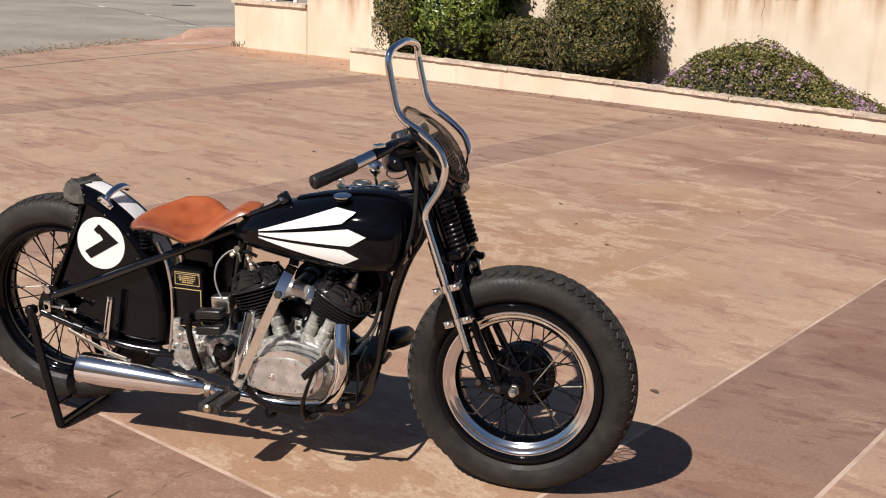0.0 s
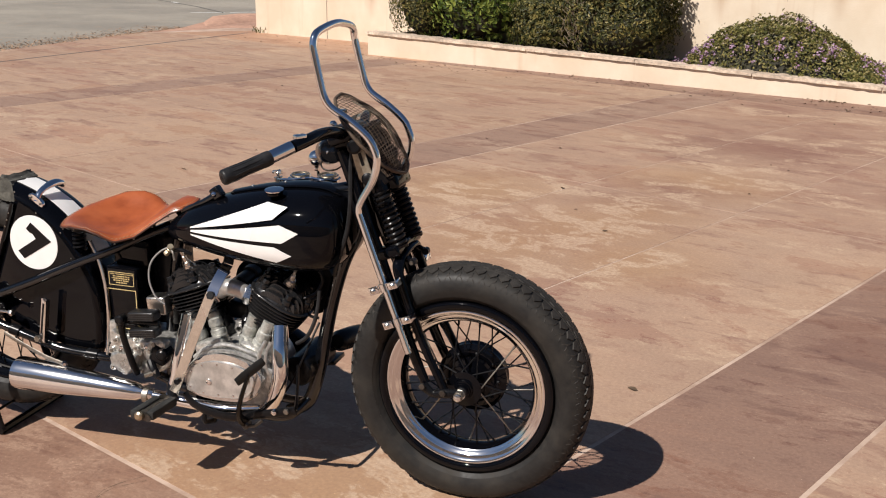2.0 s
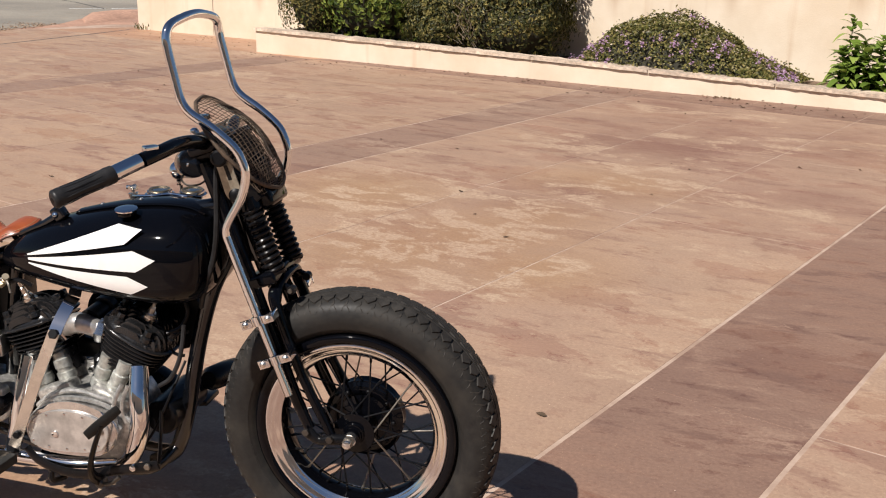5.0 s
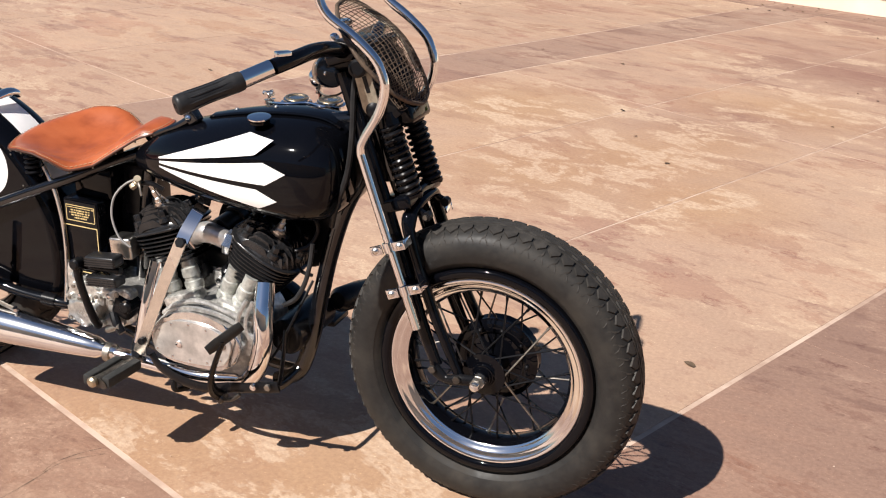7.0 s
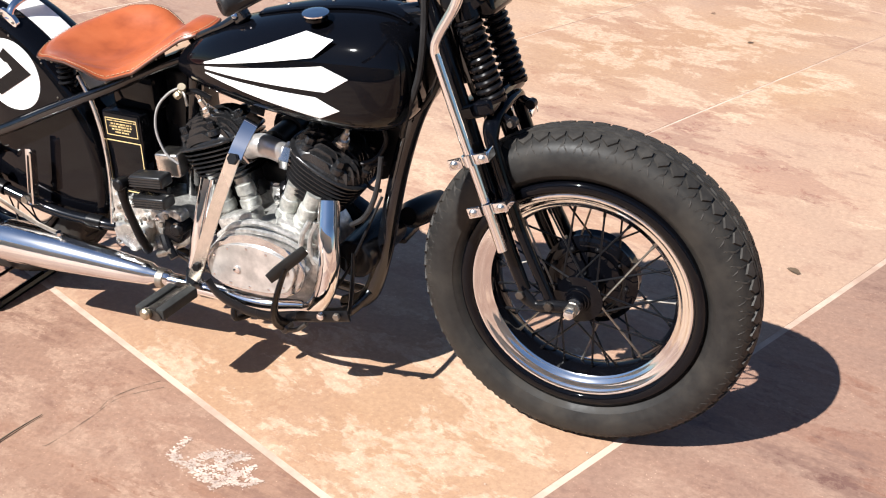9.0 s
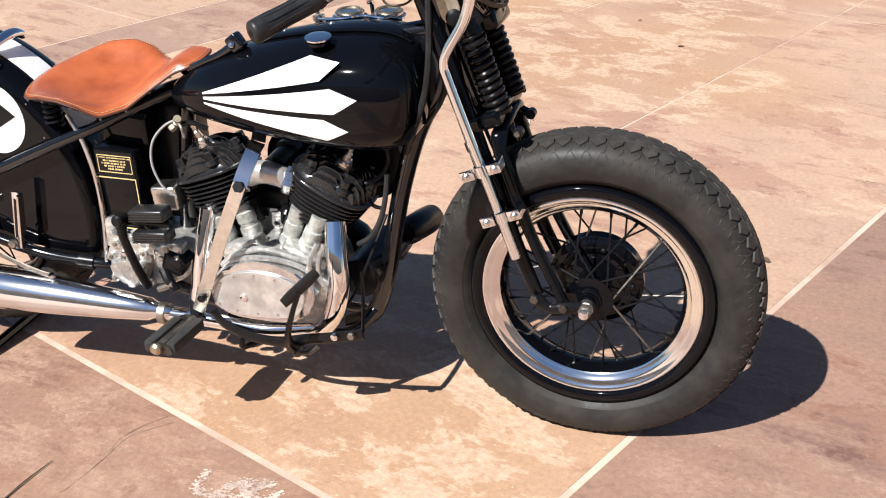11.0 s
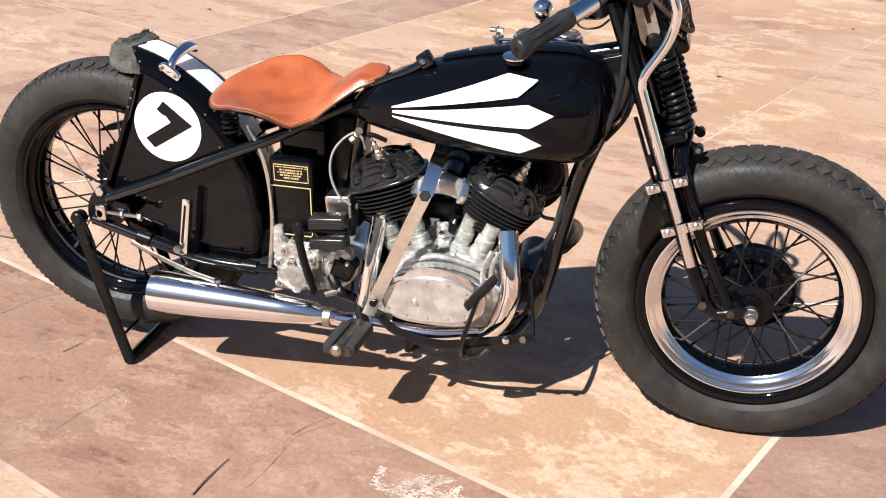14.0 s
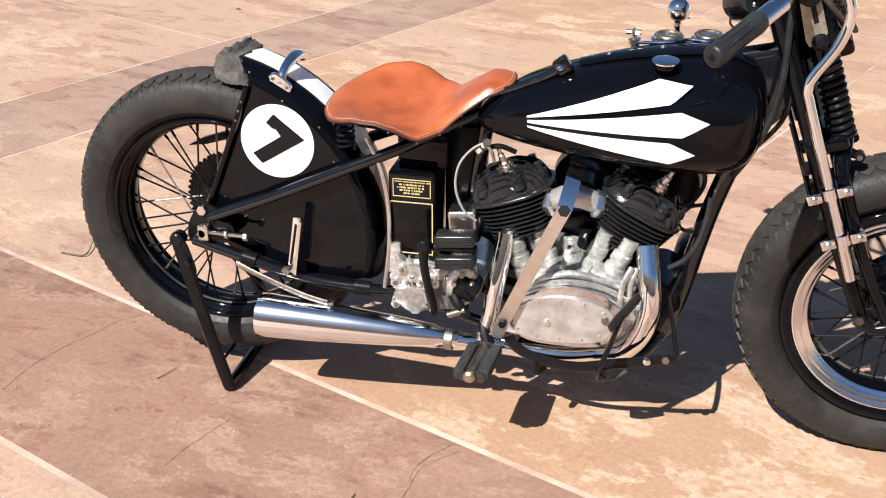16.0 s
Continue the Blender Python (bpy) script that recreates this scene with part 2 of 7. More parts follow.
def leather():
    m = Mat("tan_leather", 0.33, spec=0.5, coat=0.12)
    a, f = m.noise(9, 5, 0.6), m.noise(260, 3, 0.6)
    c = m.ramp(a, [(0.3, (0.225, 0.050, 0.016)), (0.5, (0.345, 0.084, 0.027)), (0.72, (0.42, 0.115, 0.040))])
    m.link(c, "Base Color")
    m.link(m.grey(a, 0.3, 0.7, 0.28, 0.42), "Roughness")
    return m.bump(f, 0.12, 0.0006).m


M_LEATHER = leather()
M_LEATHER_EDGE = plain("burnished_leather_edge", (0.075, 0.026, 0.014), 0.5, var=0.3, scale=80)
M_THREAD = plain("cream_thread", (0.50, 0.36, 0.22), 0.8)


def stucco(name="cream_stucco", joints=None):
    """Cream stucco; joints = (direction, first joint, half spacing, top, slope) puts rain streaks under the joints of a cap."""
    m = Mat(name, 0.9, spec=0.2)
    fine, big = m.noise(60, 6, 0.65), m.noise(1.6, 5, 0.6)
    runs = m.noise(1.0, 6, 0.6, m.mapped((5.5, 5.5, 0.35)), 0.2)
    c = m.mix(m.grey(big, 0.35, 0.7), (0.66, 0.54, 0.405), (0.76, 0.655, 0.525))
    c = m.mix(m.grey(runs, 0.58, 0.74, 0.0, 0.42), c, (0.54, 0.38, 0.25))
    c = m.mix(m.grey(fine, 0.62, 0.8, 0, 0.3), c, (0.6, 0.45, 0.3))
    if joints:
        way, first, half, top, slope = joints
        dot = m.n.new("ShaderNodeVectorMath")
        dot.operation = "DOT_PRODUCT"
        dot.inputs[1].default_value = way
        m.l.new(m.co, dot.inputs[0])
        sep = m.n.new("ShaderNodeSeparateXYZ")
        m.l.new(m.co, sep.inputs[0])

        def calc(op, a, b):
            x = m.n.new("ShaderNodeMath")
            x.operation = op
            for key, v in ((0, a), (1, b)):
                if isinstance(v, float):
                    x.inputs[key].default_value = v
                else:
                    m.l.new(v, x.inputs[key])
            return x.outputs[0]

        run = calc("SUBTRACT", dot.outputs["Value"], first)
        wob = calc("MULTIPLY", calc("SUBTRACT", m.noise(2.5, 3), 0.5), 0.12)
        near = calc("PINGPONG", calc("ADD", run, wob), half)
        deep = calc("SUBTRACT", calc("ADD", calc("MULTIPLY", run, slope), top), sep.outputs["Z"])
        stain = calc("MULTIPLY", m.grey(near, 0.0, 0.13, 1.0, 0.0), m.grey(deep, 0.05, 0.62, 1.0, 0.0))
        lip = calc("MULTIPLY", m.grey(deep, 0.05, 0.34, 0.8, 0.0), m.grey(runs, 0.42, 0.62))
        c = m.mix(calc("MAXIMUM", stain, lip), c, (0.42, 0.27, 0.165))
    m.link(c, "Base Color")
    return m.bump(fine, 0.5, 0.004).m


M_STUCCO = stucco()
M_CAP = plain("weathered_cap_stone", (0.60, 0.475, 0.365), 0.9, var=0.35, scale=24, bump=0.8, depth=0.006)


def leaf_mat(name, a, b, c, rough=0.45, trans=0.25):
    m = Mat(name, rough, spec=0.4)
    r = m.island()
    m.link(m.ramp(r, [(0.0, a), (0.5, b), (1.0, c)]), "Base Color")
    m.set("Subsurface Weight", 0.0)
    t = m.n.new("ShaderNodeBsdfTranslucent")
    m.l.new(m.ramp(r, [(0.0, a), (1.0, c)]), t.inputs["Color"])
    mixer = m.n.new("ShaderNodeMixShader")
    mixer.inputs[0].default_value = trans
    m.l.new(m.b.outputs[0], mixer.inputs[1]), m.l.new(t.outputs[0], mixer.inputs[2])
    m.l.new(mixer.outputs[0], m.n["Material Output"].inputs["Surface"])
    return m.m


M_LEAF_HEDGE = leaf_mat("hedge_leaf", (0.020, 0.028, 0.008), (0.068, 0.074, 0.018), (0.29, 0.24, 0.075), 0.55)
M_LEAF_BROAD = leaf_mat("broad_leaf", (0.026, 0.046, 0.008), (0.085, 0.132, 0.020), (0.31, 0.36, 0.075), 0.36)
M_LEAF_MOUND = leaf_mat("mound_leaf", (0.050, 0.056, 0.015), (0.145, 0.145, 0.036), (0.33, 0.265, 0.10))
M_LEAF_LUSH = leaf_mat("lush_leaf", (0.085, 0.14, 0.022), (0.16, 0.245, 0.036), (0.29, 0.375, 0.08))
M_PETAL = leaf_mat("lilac_petal", (0.34, 0.19, 0.31), (0.43, 0.27, 0.41), (0.56, 0.40, 0.53))
# Filler inside the shrubs; its dark colour stands for the shade between leaves.
M_CORE = plain("dark_shrub_fill", (0.03, 0.028, 0.015), 0.95, var=0.4, scale=30)


# ---- mesh helpers ----
def finish(bm, mat, name, angle=35, smooth=True):
    bmesh.ops.recalc_face_normals(bm, faces=bm.faces[:])
    me = bpy.data.meshes.new(name)
    bm.to_mesh(me)
    bm.free()
    for k in mat if isinstance(mat, (list, tuple)) else [mat]:
        me.materials.append(k)
    if smooth:
        me.shade_smooth()
        me.set_sharp_from_angle(angle=radians(angle))
    return me


def part(name, bm, material, parent, label="", m=None, angle=35, smooth=True):
    """Links a bmesh (or a mesh) as one mesh object under a thing or a part."""
    me = bm if isinstance(bm, bpy.types.Mesh) else finish(bm, material, name, angle, smooth)
    ob = new(name, me)
    ob.parent = parent
    if m is not None:
        ob.matrix_basis = m
    return tagged(ob, label)


def thing(name, label, category, at=(0, 0, 0), kind="", group="", data=None):
    ob = new(name, data)
    ob.location = at
    return tagged(ob, label, category, group, kind)


def box(size, at=(0, 0, 0), bevel=0.0, turn=None, bm=None, seg=2):
    bm = bm or bmesh.new()
    got = bmesh.ops.create_cube(bm, size=1.0)["verts"]
    m = Matrix.Translation(at) @ (turn.to_4x4() if turn is not None else Matrix()) @ Matrix.Diagonal((*size, 1))
    bmesh.ops.transform(bm, matrix=m, verts=got)
    if bevel:
        edges = list({e for v in got for e in v.link_edges})
        bmesh.ops.bevel(bm, geom=edges, offset=bevel, segments=seg, affect="EDGES", profile=0.5)
    return bm


def curve_points(pts, per=6):
    """A smooth line through the points (Catmull-Rom)."""
    p = [Vector(q) for q in pts]
    if len(p) < 3 or per < 2:
        return p
    out = []
    for i in range(len(p) - 1):
        a, b, c, d = p[max(i - 1, 0)], p[i], p[i + 1], p[min(i + 2, len(p) - 1)]
        for k in range(per):
            t = k / per
            out.append(0.5 * (2 * b + (c - a) * t + (2 * a - 5 * b + 4 * c - d) * t * t + (3 * b - a - 3 * c + d) * t ** 3))
    return out + [p[-1]]


def tube(pts, r, sides=12, per=6, bm=None, squash=None):
    """A pipe along a smooth line. r: a radius, or one per given point. squash: (a, b) factors for a flat bar."""
    bm = bm or bmesh.new()
    line = curve_points(pts, per)
    n = len(line)
    rs = [r] * n if not isinstance(r, (list, tuple)) else [float(v) for v in np.interp(np.linspace(0, 1, n), np.linspace(0, 1, len(r)), r)]
    ahead = [(line[min(i + 1, n - 1)] - line[max(i - 1, 0)]).normalized() for i in range(n)]
    side = ahead[0].cross(Vector((0, 0, 1)) if abs(ahead[0].z) < 0.9 else Vector((1, 0, 0))).normalized()
    rings = []
    for i in range(n):
        side = (side - ahead[i] * side.dot(ahead[i])).normalized()
        up = ahead[i].cross(side)
        sa, sb = squash or (1, 1)
        rings.append([bm.verts.new(line[i] + rs[i] * (sa * math.cos(2 * math.pi * k / sides) * side + sb * math.sin(2 * math.pi * k / sides) * up)) for k in range(sides)])
    for a, b in zip(rings, rings[1:]):
        for k in range(sides):
            bm.faces.new((a[k], a[(k + 1) % sides], b[(k + 1) % sides], b[k]))
    bm.faces.new(rings[0][::-1]), bm.faces.new(rings[-1])
    return bm


def rod(a, b, r, sides=12, r2=None, bm=None):
    return tube([a, b], [r, r if r2 is None else r2], sides, 1, bm)


def lathe(profile, at, axis, sides=32, bm=None, closed=False):
    """Turns (along, radius) pairs round an axis through at."""
    bm = bm or bmesh.new()
    ax = Vector(axis).normalized()
    u = ax.cross(Vector((0, 0, 1)) if abs(ax.z) < 0.9 else Vector((1, 0, 0))).normalized()
    w = ax.cross(u)
    at = Vector(at)
    rings = [[bm.verts.new(at + ax * h + r * (math.cos(2 * math.pi * k / sides) * u + math.sin(2 * math.pi * k / sides) * w)) for k in range(sides)] for h, r in profile]
    pairs = list(zip(rings, rings[1:])) + ([(rings[-1], rings[0])] if closed else [])
    for a, b in pairs:
        for k in range(sides):
            bm.faces.new((a[k], a[(k + 1) % sides], b[(k + 1) % sides], b[k]))
    if not closed:
        bm.faces.new(rings[0][::-1]), bm.faces.new(rings[-1])
    return bm


def prism(poly, y0, y1, bevel=0.0, bm=None, seg=2):
    """A plate with an outline in x and z, from y0 to y1."""
    bm = bm or bmesh.new()
    a = [bm.verts.new((x, y0, z)) for x, z in poly]
    b = [bm.verts.new((x, y1, z)) for x, z in poly]
    n = len(poly)
    faces = [bm.faces.new(a), bm.faces.new(b[::-1])]
    faces += [bm.faces.new((a[i], b[i], b[(i + 1) % n], a[(i + 1) % n])) for i in range(n)]
    if bevel:
        bmesh.ops.bevel(bm, geom=list({e for f in faces[:2] for e in f.edges}), offset=bevel, segments=seg, affect="EDGES", profile=0.5)
    return bm


def smooth_loop(poly, per=4):
    p = [Vector((*q, 0)) for q in poly]
    n, out = len(p), []
    for i in range(n):
        a, b, c, d = p[i - 1], p[i], p[(i + 1) % n], p[(i + 2) % n]
        for k in range(per):
            t = k / per
            v = 0.5 * (2 * b + (c - a) * t + (2 * a - 5 * b + 4 * c - d) * t * t + (3 * b - a - 3 * c + d) * t ** 3)
            out.append((v.x, v.y))
    return out


def hexnut(at, axis, r, h, bm=None):
    return lathe([(0, r * 0.92), (h * 0.15, r), (h * 0.85, r), (h, r * 0.9)], at, axis, 6, bm)


def lerp(x, xs, ys):
    return float(np.interp(x, xs, ys))


# ---- the place ----
def sheet(name, poly, z, mat, label="", kind="structure", category=""):
    bm = bmesh.new()
    bm.faces.new([bm.verts.new((x, y, z)) for x, y in poly])
    return tagged(new(name, finish(bm, mat, name, smooth=False)), label, category, kind=kind)


sheet("ground", [(-300, -300), (300, -300), (300, 300), (-300, 300)], -0.05, M_ASPHALT, "grey weathered asphalt reaching to the distance", category="ground")

WD, WN, W0 = Vector((0.9396, -0.3423, 0)), Vector((0.3423, 0.9396, 0)), Vector((-2.80, 10.14, 0))


def wall_at(s, off, z):
    """A place by its run along the garden wall, its depth behind the planter's front, and its height."""
    return W0 + WD * s + WN * off + Vector((0, 0, z))


def slab_wall(s0, s1, o0, o1, z00, z01, z10, z11, bm=None, rough=0.0, seed=0, steps=1):
    """A wall block whose bottom and top run from z00 to z01 (bottom) and z10 to z11 (top)."""
    bm = bm or bmesh.new()
    rng = random.Random(seed)
    rows = []
    for i in range(steps + 1):
        t = i / steps
        s = s0 + (s1 - s0) * t
        j = [rng.uniform(-rough, rough) for _ in range(4)]
        zb, zt = z00 + (z01 - z00) * t, z10 + (z11 - z10) * t
        rows.append([bm.verts.new(wall_at(s, o, z)) for o, z in ((o0 + j[0], zb), (o1, zb), (o1, zt + j[1]), (o0 + j[2], zt + j[3]))])
    for a, b in zip(rows, rows[1:]):
        for k in range(4):
            bm.faces.new((a[k], a[(k + 1) % 4], b[(k + 1) % 4], b[k]))
    bm.faces.new(rows[0][::-1]), bm.faces.new(rows[-1])
    return bm


def top_of_planter(s):
    return lerp(s, [0, 3.8, 7.4], [0.262, 0.200, 0.125])


planter = thing("wall_planter", "low cream stucco planter wall with a chipped cap", "planter wall", kind="structure")
part("wall_body", slab_wall(0, 7.36, 0.0, 0.16, -0.05, -0.05, 0.262, 0.125, steps=1), M_STUCCO, planter, smooth=False)
part("wall_return", slab_wall(0, 0.16, 0.163, 1.19, -0.05, -0.05, 0.258, 0.258), M_STUCCO, planter, smooth=False)
cuts = [0.0, 1.15, 2.42, 3.80, 5.1, 6.35, 7.36]
for i, (a, b) in enumerate(zip(cuts, cuts[1:])):
    za, zb = top_of_planter(a), top_of_planter(b)
    part("cap_stone", slab_wall(a - (0.03 if i == 0 else -0.004), b - 0.004, -0.025, 0.20, za + 0.001, zb + 0.001, za + 0.032, zb + 0.032, rough=0.0055, seed=i, steps=22), M_CAP, planter, angle=50)
end_block = thing("wall_end_pier", "cream stucco pier closing the planter", "pier", kind="structure")
part("pier_body", slab_wall(7.37, 9.0, -0.02, 1.19, -0.05, -0.05, 0.29, 0.25), M_STUCCO, end_block, smooth=False)
part("cap_stone", slab_wall(7.35, 9.02, -0.05, 1.19, 0.291, 0.251, 0.34, 0.30, rough=0.006, seed=9, steps=16), M_CAP, end_block, angle=50)
tagged(new("planter_soil", finish(slab_wall(0.165, 7.365, 0.163, 1.19, -0.05, -0.05, 0.17, 0.09, rough=0.012, seed=4, steps=30), M_SOIL, "planter_soil")), "dry brown soil in the planter bed", "soil", kind="structure")

north = thing("wall_north", "tall cream stucco garden wall with rain streaks", "wall", kind="structure")
def top_of_wall(s):
    return 0.965 + 0.0495 * s


M_WALL = stucco("streaked_cream_stucco", (tuple(WD), WD.dot(W0) + 4.21, 0.65, top_of_wall(4.21), 0.0495))
part("wall_body", slab_wall(-1.84, 16, 1.2, 1.45, -0.05, -0.05, top_of_wall(-1.84), top_of_wall(16)), M_WALL, north, smooth=False)
for i in range(14):
    a, b = max(-1.85, -2.29 + 1.3 * i), min(-0.99 + 1.3 * i, 16.03)
    d = 0.006 * math.sin(i * 2.3)
    part("cap_stone", slab_wall(a + 0.004, b - 0.004, 1.160 + d, 1.49, top_of_wall(a) + 0.001, top_of_wall(b) + 0.001, top_of_wall(a) + 0.058 + d, top_of_wall(b) + 0.058 + d, rough=0.005, seed=30 + i, steps=18), M_CAP, north, angle=50)
for i in range(7):
    s = -0.98 + 2.25 * i
    bm = box((0.13, 0.13, 0.9), wall_at(s, 1.36, top_of_wall(s) + 0.500), 0.01)
    tagged(new("fence_post", finish(bm, M_WHITE, "fence_post")), "square white painted post standing on the garden wall", "post", "posts on the garden wall")
crack = bmesh.new()
rng = random.Random(77)
side = [(4.95 + 0.012 * math.sin(k * 0.7) + rng.uniform(-0.009, 0.009), 1.165 - k * 0.024) for k in range(14)]
rows = [[crack.verts.new(wall_at(s + e * (0.0022 - 0.0001 * k), 1.197, z)) for e in (-1, 1)] for k, (s, z) in enumerate(side)]
for a, b in zip(rows, rows[1:]):
    crack.faces.new((a[0], a[1], b[1], b[0]))
part("crack", crack, M_SOIL, north, "thin wandering crack in the stucco")
low = thing("wall_street", "low cream stucco wall with a flat cap beside the street", "wall", kind="structure")
part("wall_body", slab_wall(-3.36, -1.849, 1.197, 1.45, -0.05, -0.05, 0.674, 0.674), M_STUCCO, low, smooth=False)
part("joint", slab_wall(-1.8488, -1.8402, 1.204, 1.45, -0.05, -0.05, 0.674, 0.674), M_SEAM, low, "dark open joint beside the tall wall", smooth=False)
part("cap_stone", slab_wall(-3.40, -1.850, 1.160, 1.48, 0.675, 0.675, 0.727, 0.727, rough=0.004, seed=12, steps=16), M_CAP, low)
for s in (-2.83, -2.72, -2.28):
    bm = box((0.06, 0.05, 0.7), wall_at(s, 1.42, 1.079), 0.006)
    tagged(new("fence_post", finish(bm, M_WHITE, "fence_post")), "white painted post standing on the low wall", "post", "posts on the street wall")
bm = box((0.42, 0.02, 0.55), (0, 0, 0), 0.003, Matrix.Rotation(math.atan2(WD.y, WD.x), 4, "Z"))
bmesh.ops.translate(bm, verts=bm.verts, vec=wall_at(-2.50, 1.42, 1.02))
tagged(new("gate", finish(bm, M_SATIN, "gate")), "dark infill panel between white posts on the low wall", "gate")

# Unseen wall, added behind the camera to shape reflections in chrome and enamel.
south = thing("reflection_wall", "unseen plain cream wall added for the chrome and paint to reflect", "wall", kind="structure")
part("wall_body", box((30, 0.3, 4.2), (1.0, -9.5, 2.05)), M_STUCCO, south, smooth=False)

# street and its edge
sheet("road", [(-120, -60), (-7.22, -60), (-7.22, 11.4), (-7.0, 12.7), (-7.5, 14.4), (-7.0, 16.2), (-1.0, 19.0), (120, 19.0), (120, 120), (-120, 120)], -0.012, M_ASPHALT, "sun-bleached grey asphalt street", category="road")


def strip_on_road(name, pts, width, mat, label, z=-0.008):
    bm = bmesh.new()
    p = [Vector((x, y, z)) for x, y in pts]
    rows = []
    for i, q in enumerate(p):
        d = (p[min(i + 1, len(p) - 1)] - p[max(i - 1, 0)]).normalized()
        n = Vector((-d.y, d.x, 0)) * width / 2
        rows.append((bm.verts.new(q + n), bm.verts.new(q - n)))
    for a, b in zip(rows, rows[1:]):
        bm.faces.new((a[0], a[1], b[1], b[0]))
    tagged(new(name, finish(bm, mat, name, smooth=False)), label, "marking", kind="structure")


strip_on_road("tar_seam", [(-15.3, 22.0), (-12.0, 19.6), (-9.6, 17.6), (-8.2, 16.2)], 0.035, M_SEAM, "dark tar seam across the street")
strip_on_road("tar_seam", [(-13.0, 30.0), (-9.5, 23.4), (-7.4, 18.5)], 0.04, M_SEAM, "dark tar seam across the street")
for a, b in (((-13.35, 20.7), (-12.9, 20.3)), ((-10.9, 18.75), (-10.55, 18.4)), ((-8.75, 15.9), (-8.2, 16.25)), ((-8.1, 16.3), (-7.7, 16.7))):
    strip_on_road("lane_mark", [a, b], 0.09, M_PAINT, "worn white paint mark on the street")
manhole = lathe([(0, 0.30), (0.008, 0.30)], (-12.2, 22.9, -0.010), (0, 0, 1), 32)
tagged(new("manhole_cover", finish(manhole, M_SEAM, "manhole_cover")), "dark iron manhole cover set in the street", "manhole cover", kind="structure")
kerb = bmesh.new()
rows = []
for x, y, w, h in ((-6.75, 13.15, 0.20, 0.012), (-6.95, 13.7, 0.55, 0.08), (-7.1, 14.4, 0.80, 0.13), (-7.0, 15.0, 0.9, 0.14), (-6.4, 15.6, 0.8, 0.13), (-5.2, 16.2, 0.8, 0.12), (-2.5, 17.0, 0.8, 0.12)):
    rows.append([kerb.verts.new((x - 0.5 * w + dx * w, y - dx * 0.35, dz * h * 0.72 - 0.012)) for dx, dz in ((0, 0), (0.12, 0.8), (0.35, 1.0), (0.7, 0.9), (1.0, 0.2), (1.05, 0))])
for a, b in zip(rows, rows[1:]):
    for k in range(5):
        kerb.faces.new((a[k], a[k + 1], b[k + 1], b[k]))
tagged(new("kerb", finish(kerb, M_KERB, "kerb", 60)), "rounded pink concrete kerb at the street's edge", "kerb", kind="structure")
sheet("verge", [(-7.24, 8.6), (-6.2, 9.5), (-5.2, 12.2), (-3.0, 18.0), (-7.0, 16.6), (-7.45, 14.4), (-7.05, 12.7), (-7.2, 11.4)], -0.006, M_KERB, "pinkish concrete apron beside the street")

# paved yard: bays and darker strips, cut along two directions
SV, NV = Vector((0.9063, -0.4226)), Vector((0.4226, 0.9063))
pavement = thing("pavement", "brown acid-stained concrete paving in bays and darker strips", "pavement", kind="structure")


def n_line(n, s):
    """The cross strip beside the machine is laid a little askew."""
    return n + (0.053 * s if -0.7 < n < 0.2 else 0.0)


def clipped(poly, a, b):
    """The part of a polygon to the right of the line from a to b."""
    out = []
    side = [(b[0] - a[0]) * (y - a[1]) - (b[1] - a[1]) * (x - a[0]) for x, y in poly]
    for i, p in enumerate(poly):
        q, sp, sq = poly[(i + 1) % len(poly)], side[i], side[(i + 1) % len(poly)]
        if sp <= 0:
            out.append(p)
        if sp * sq < 0:
            t = sp / (sp - sq)
            out.append((p[0] + (q[0] - p[0]) * t, p[1] + (q[1] - p[1]) * t))
    return out


S_CUTS = [(-13.2, 0), (-9.98, 0), (-6.37, 1), (-5.80, 0), (-4.75, 0), (-3.50, 0), (-2.225, 1), (-1.66, 0), (-0.61, 0), (0.42, 0), (1.382, 1), (1.962, 0), (3.0, 0), (4.03, 0), (5.06, 1), (5.62, 0), (8.7, 1), (9.25, 0), (12.8, 0)]
N_CUTS = [(-9.7, 0), (-6.7, 0), (-4.4, 1), (-3.9, 0), (-2.2, 0), (-0.535, 1), (0.011, 0), (1.86, 0), (3.89, 0), (5.92, 0), (7.95, 0), (11.0, 0), (15.0, 0)]
joint = sheet("joint_bed", [(-7.19, -14), (14, -14), (14, 12), (-2, 14.5), (-6.3, 13.0), (-7.15, 11.4)], -0.0010, M_GROUT, "pale joint filler between the paving bays")
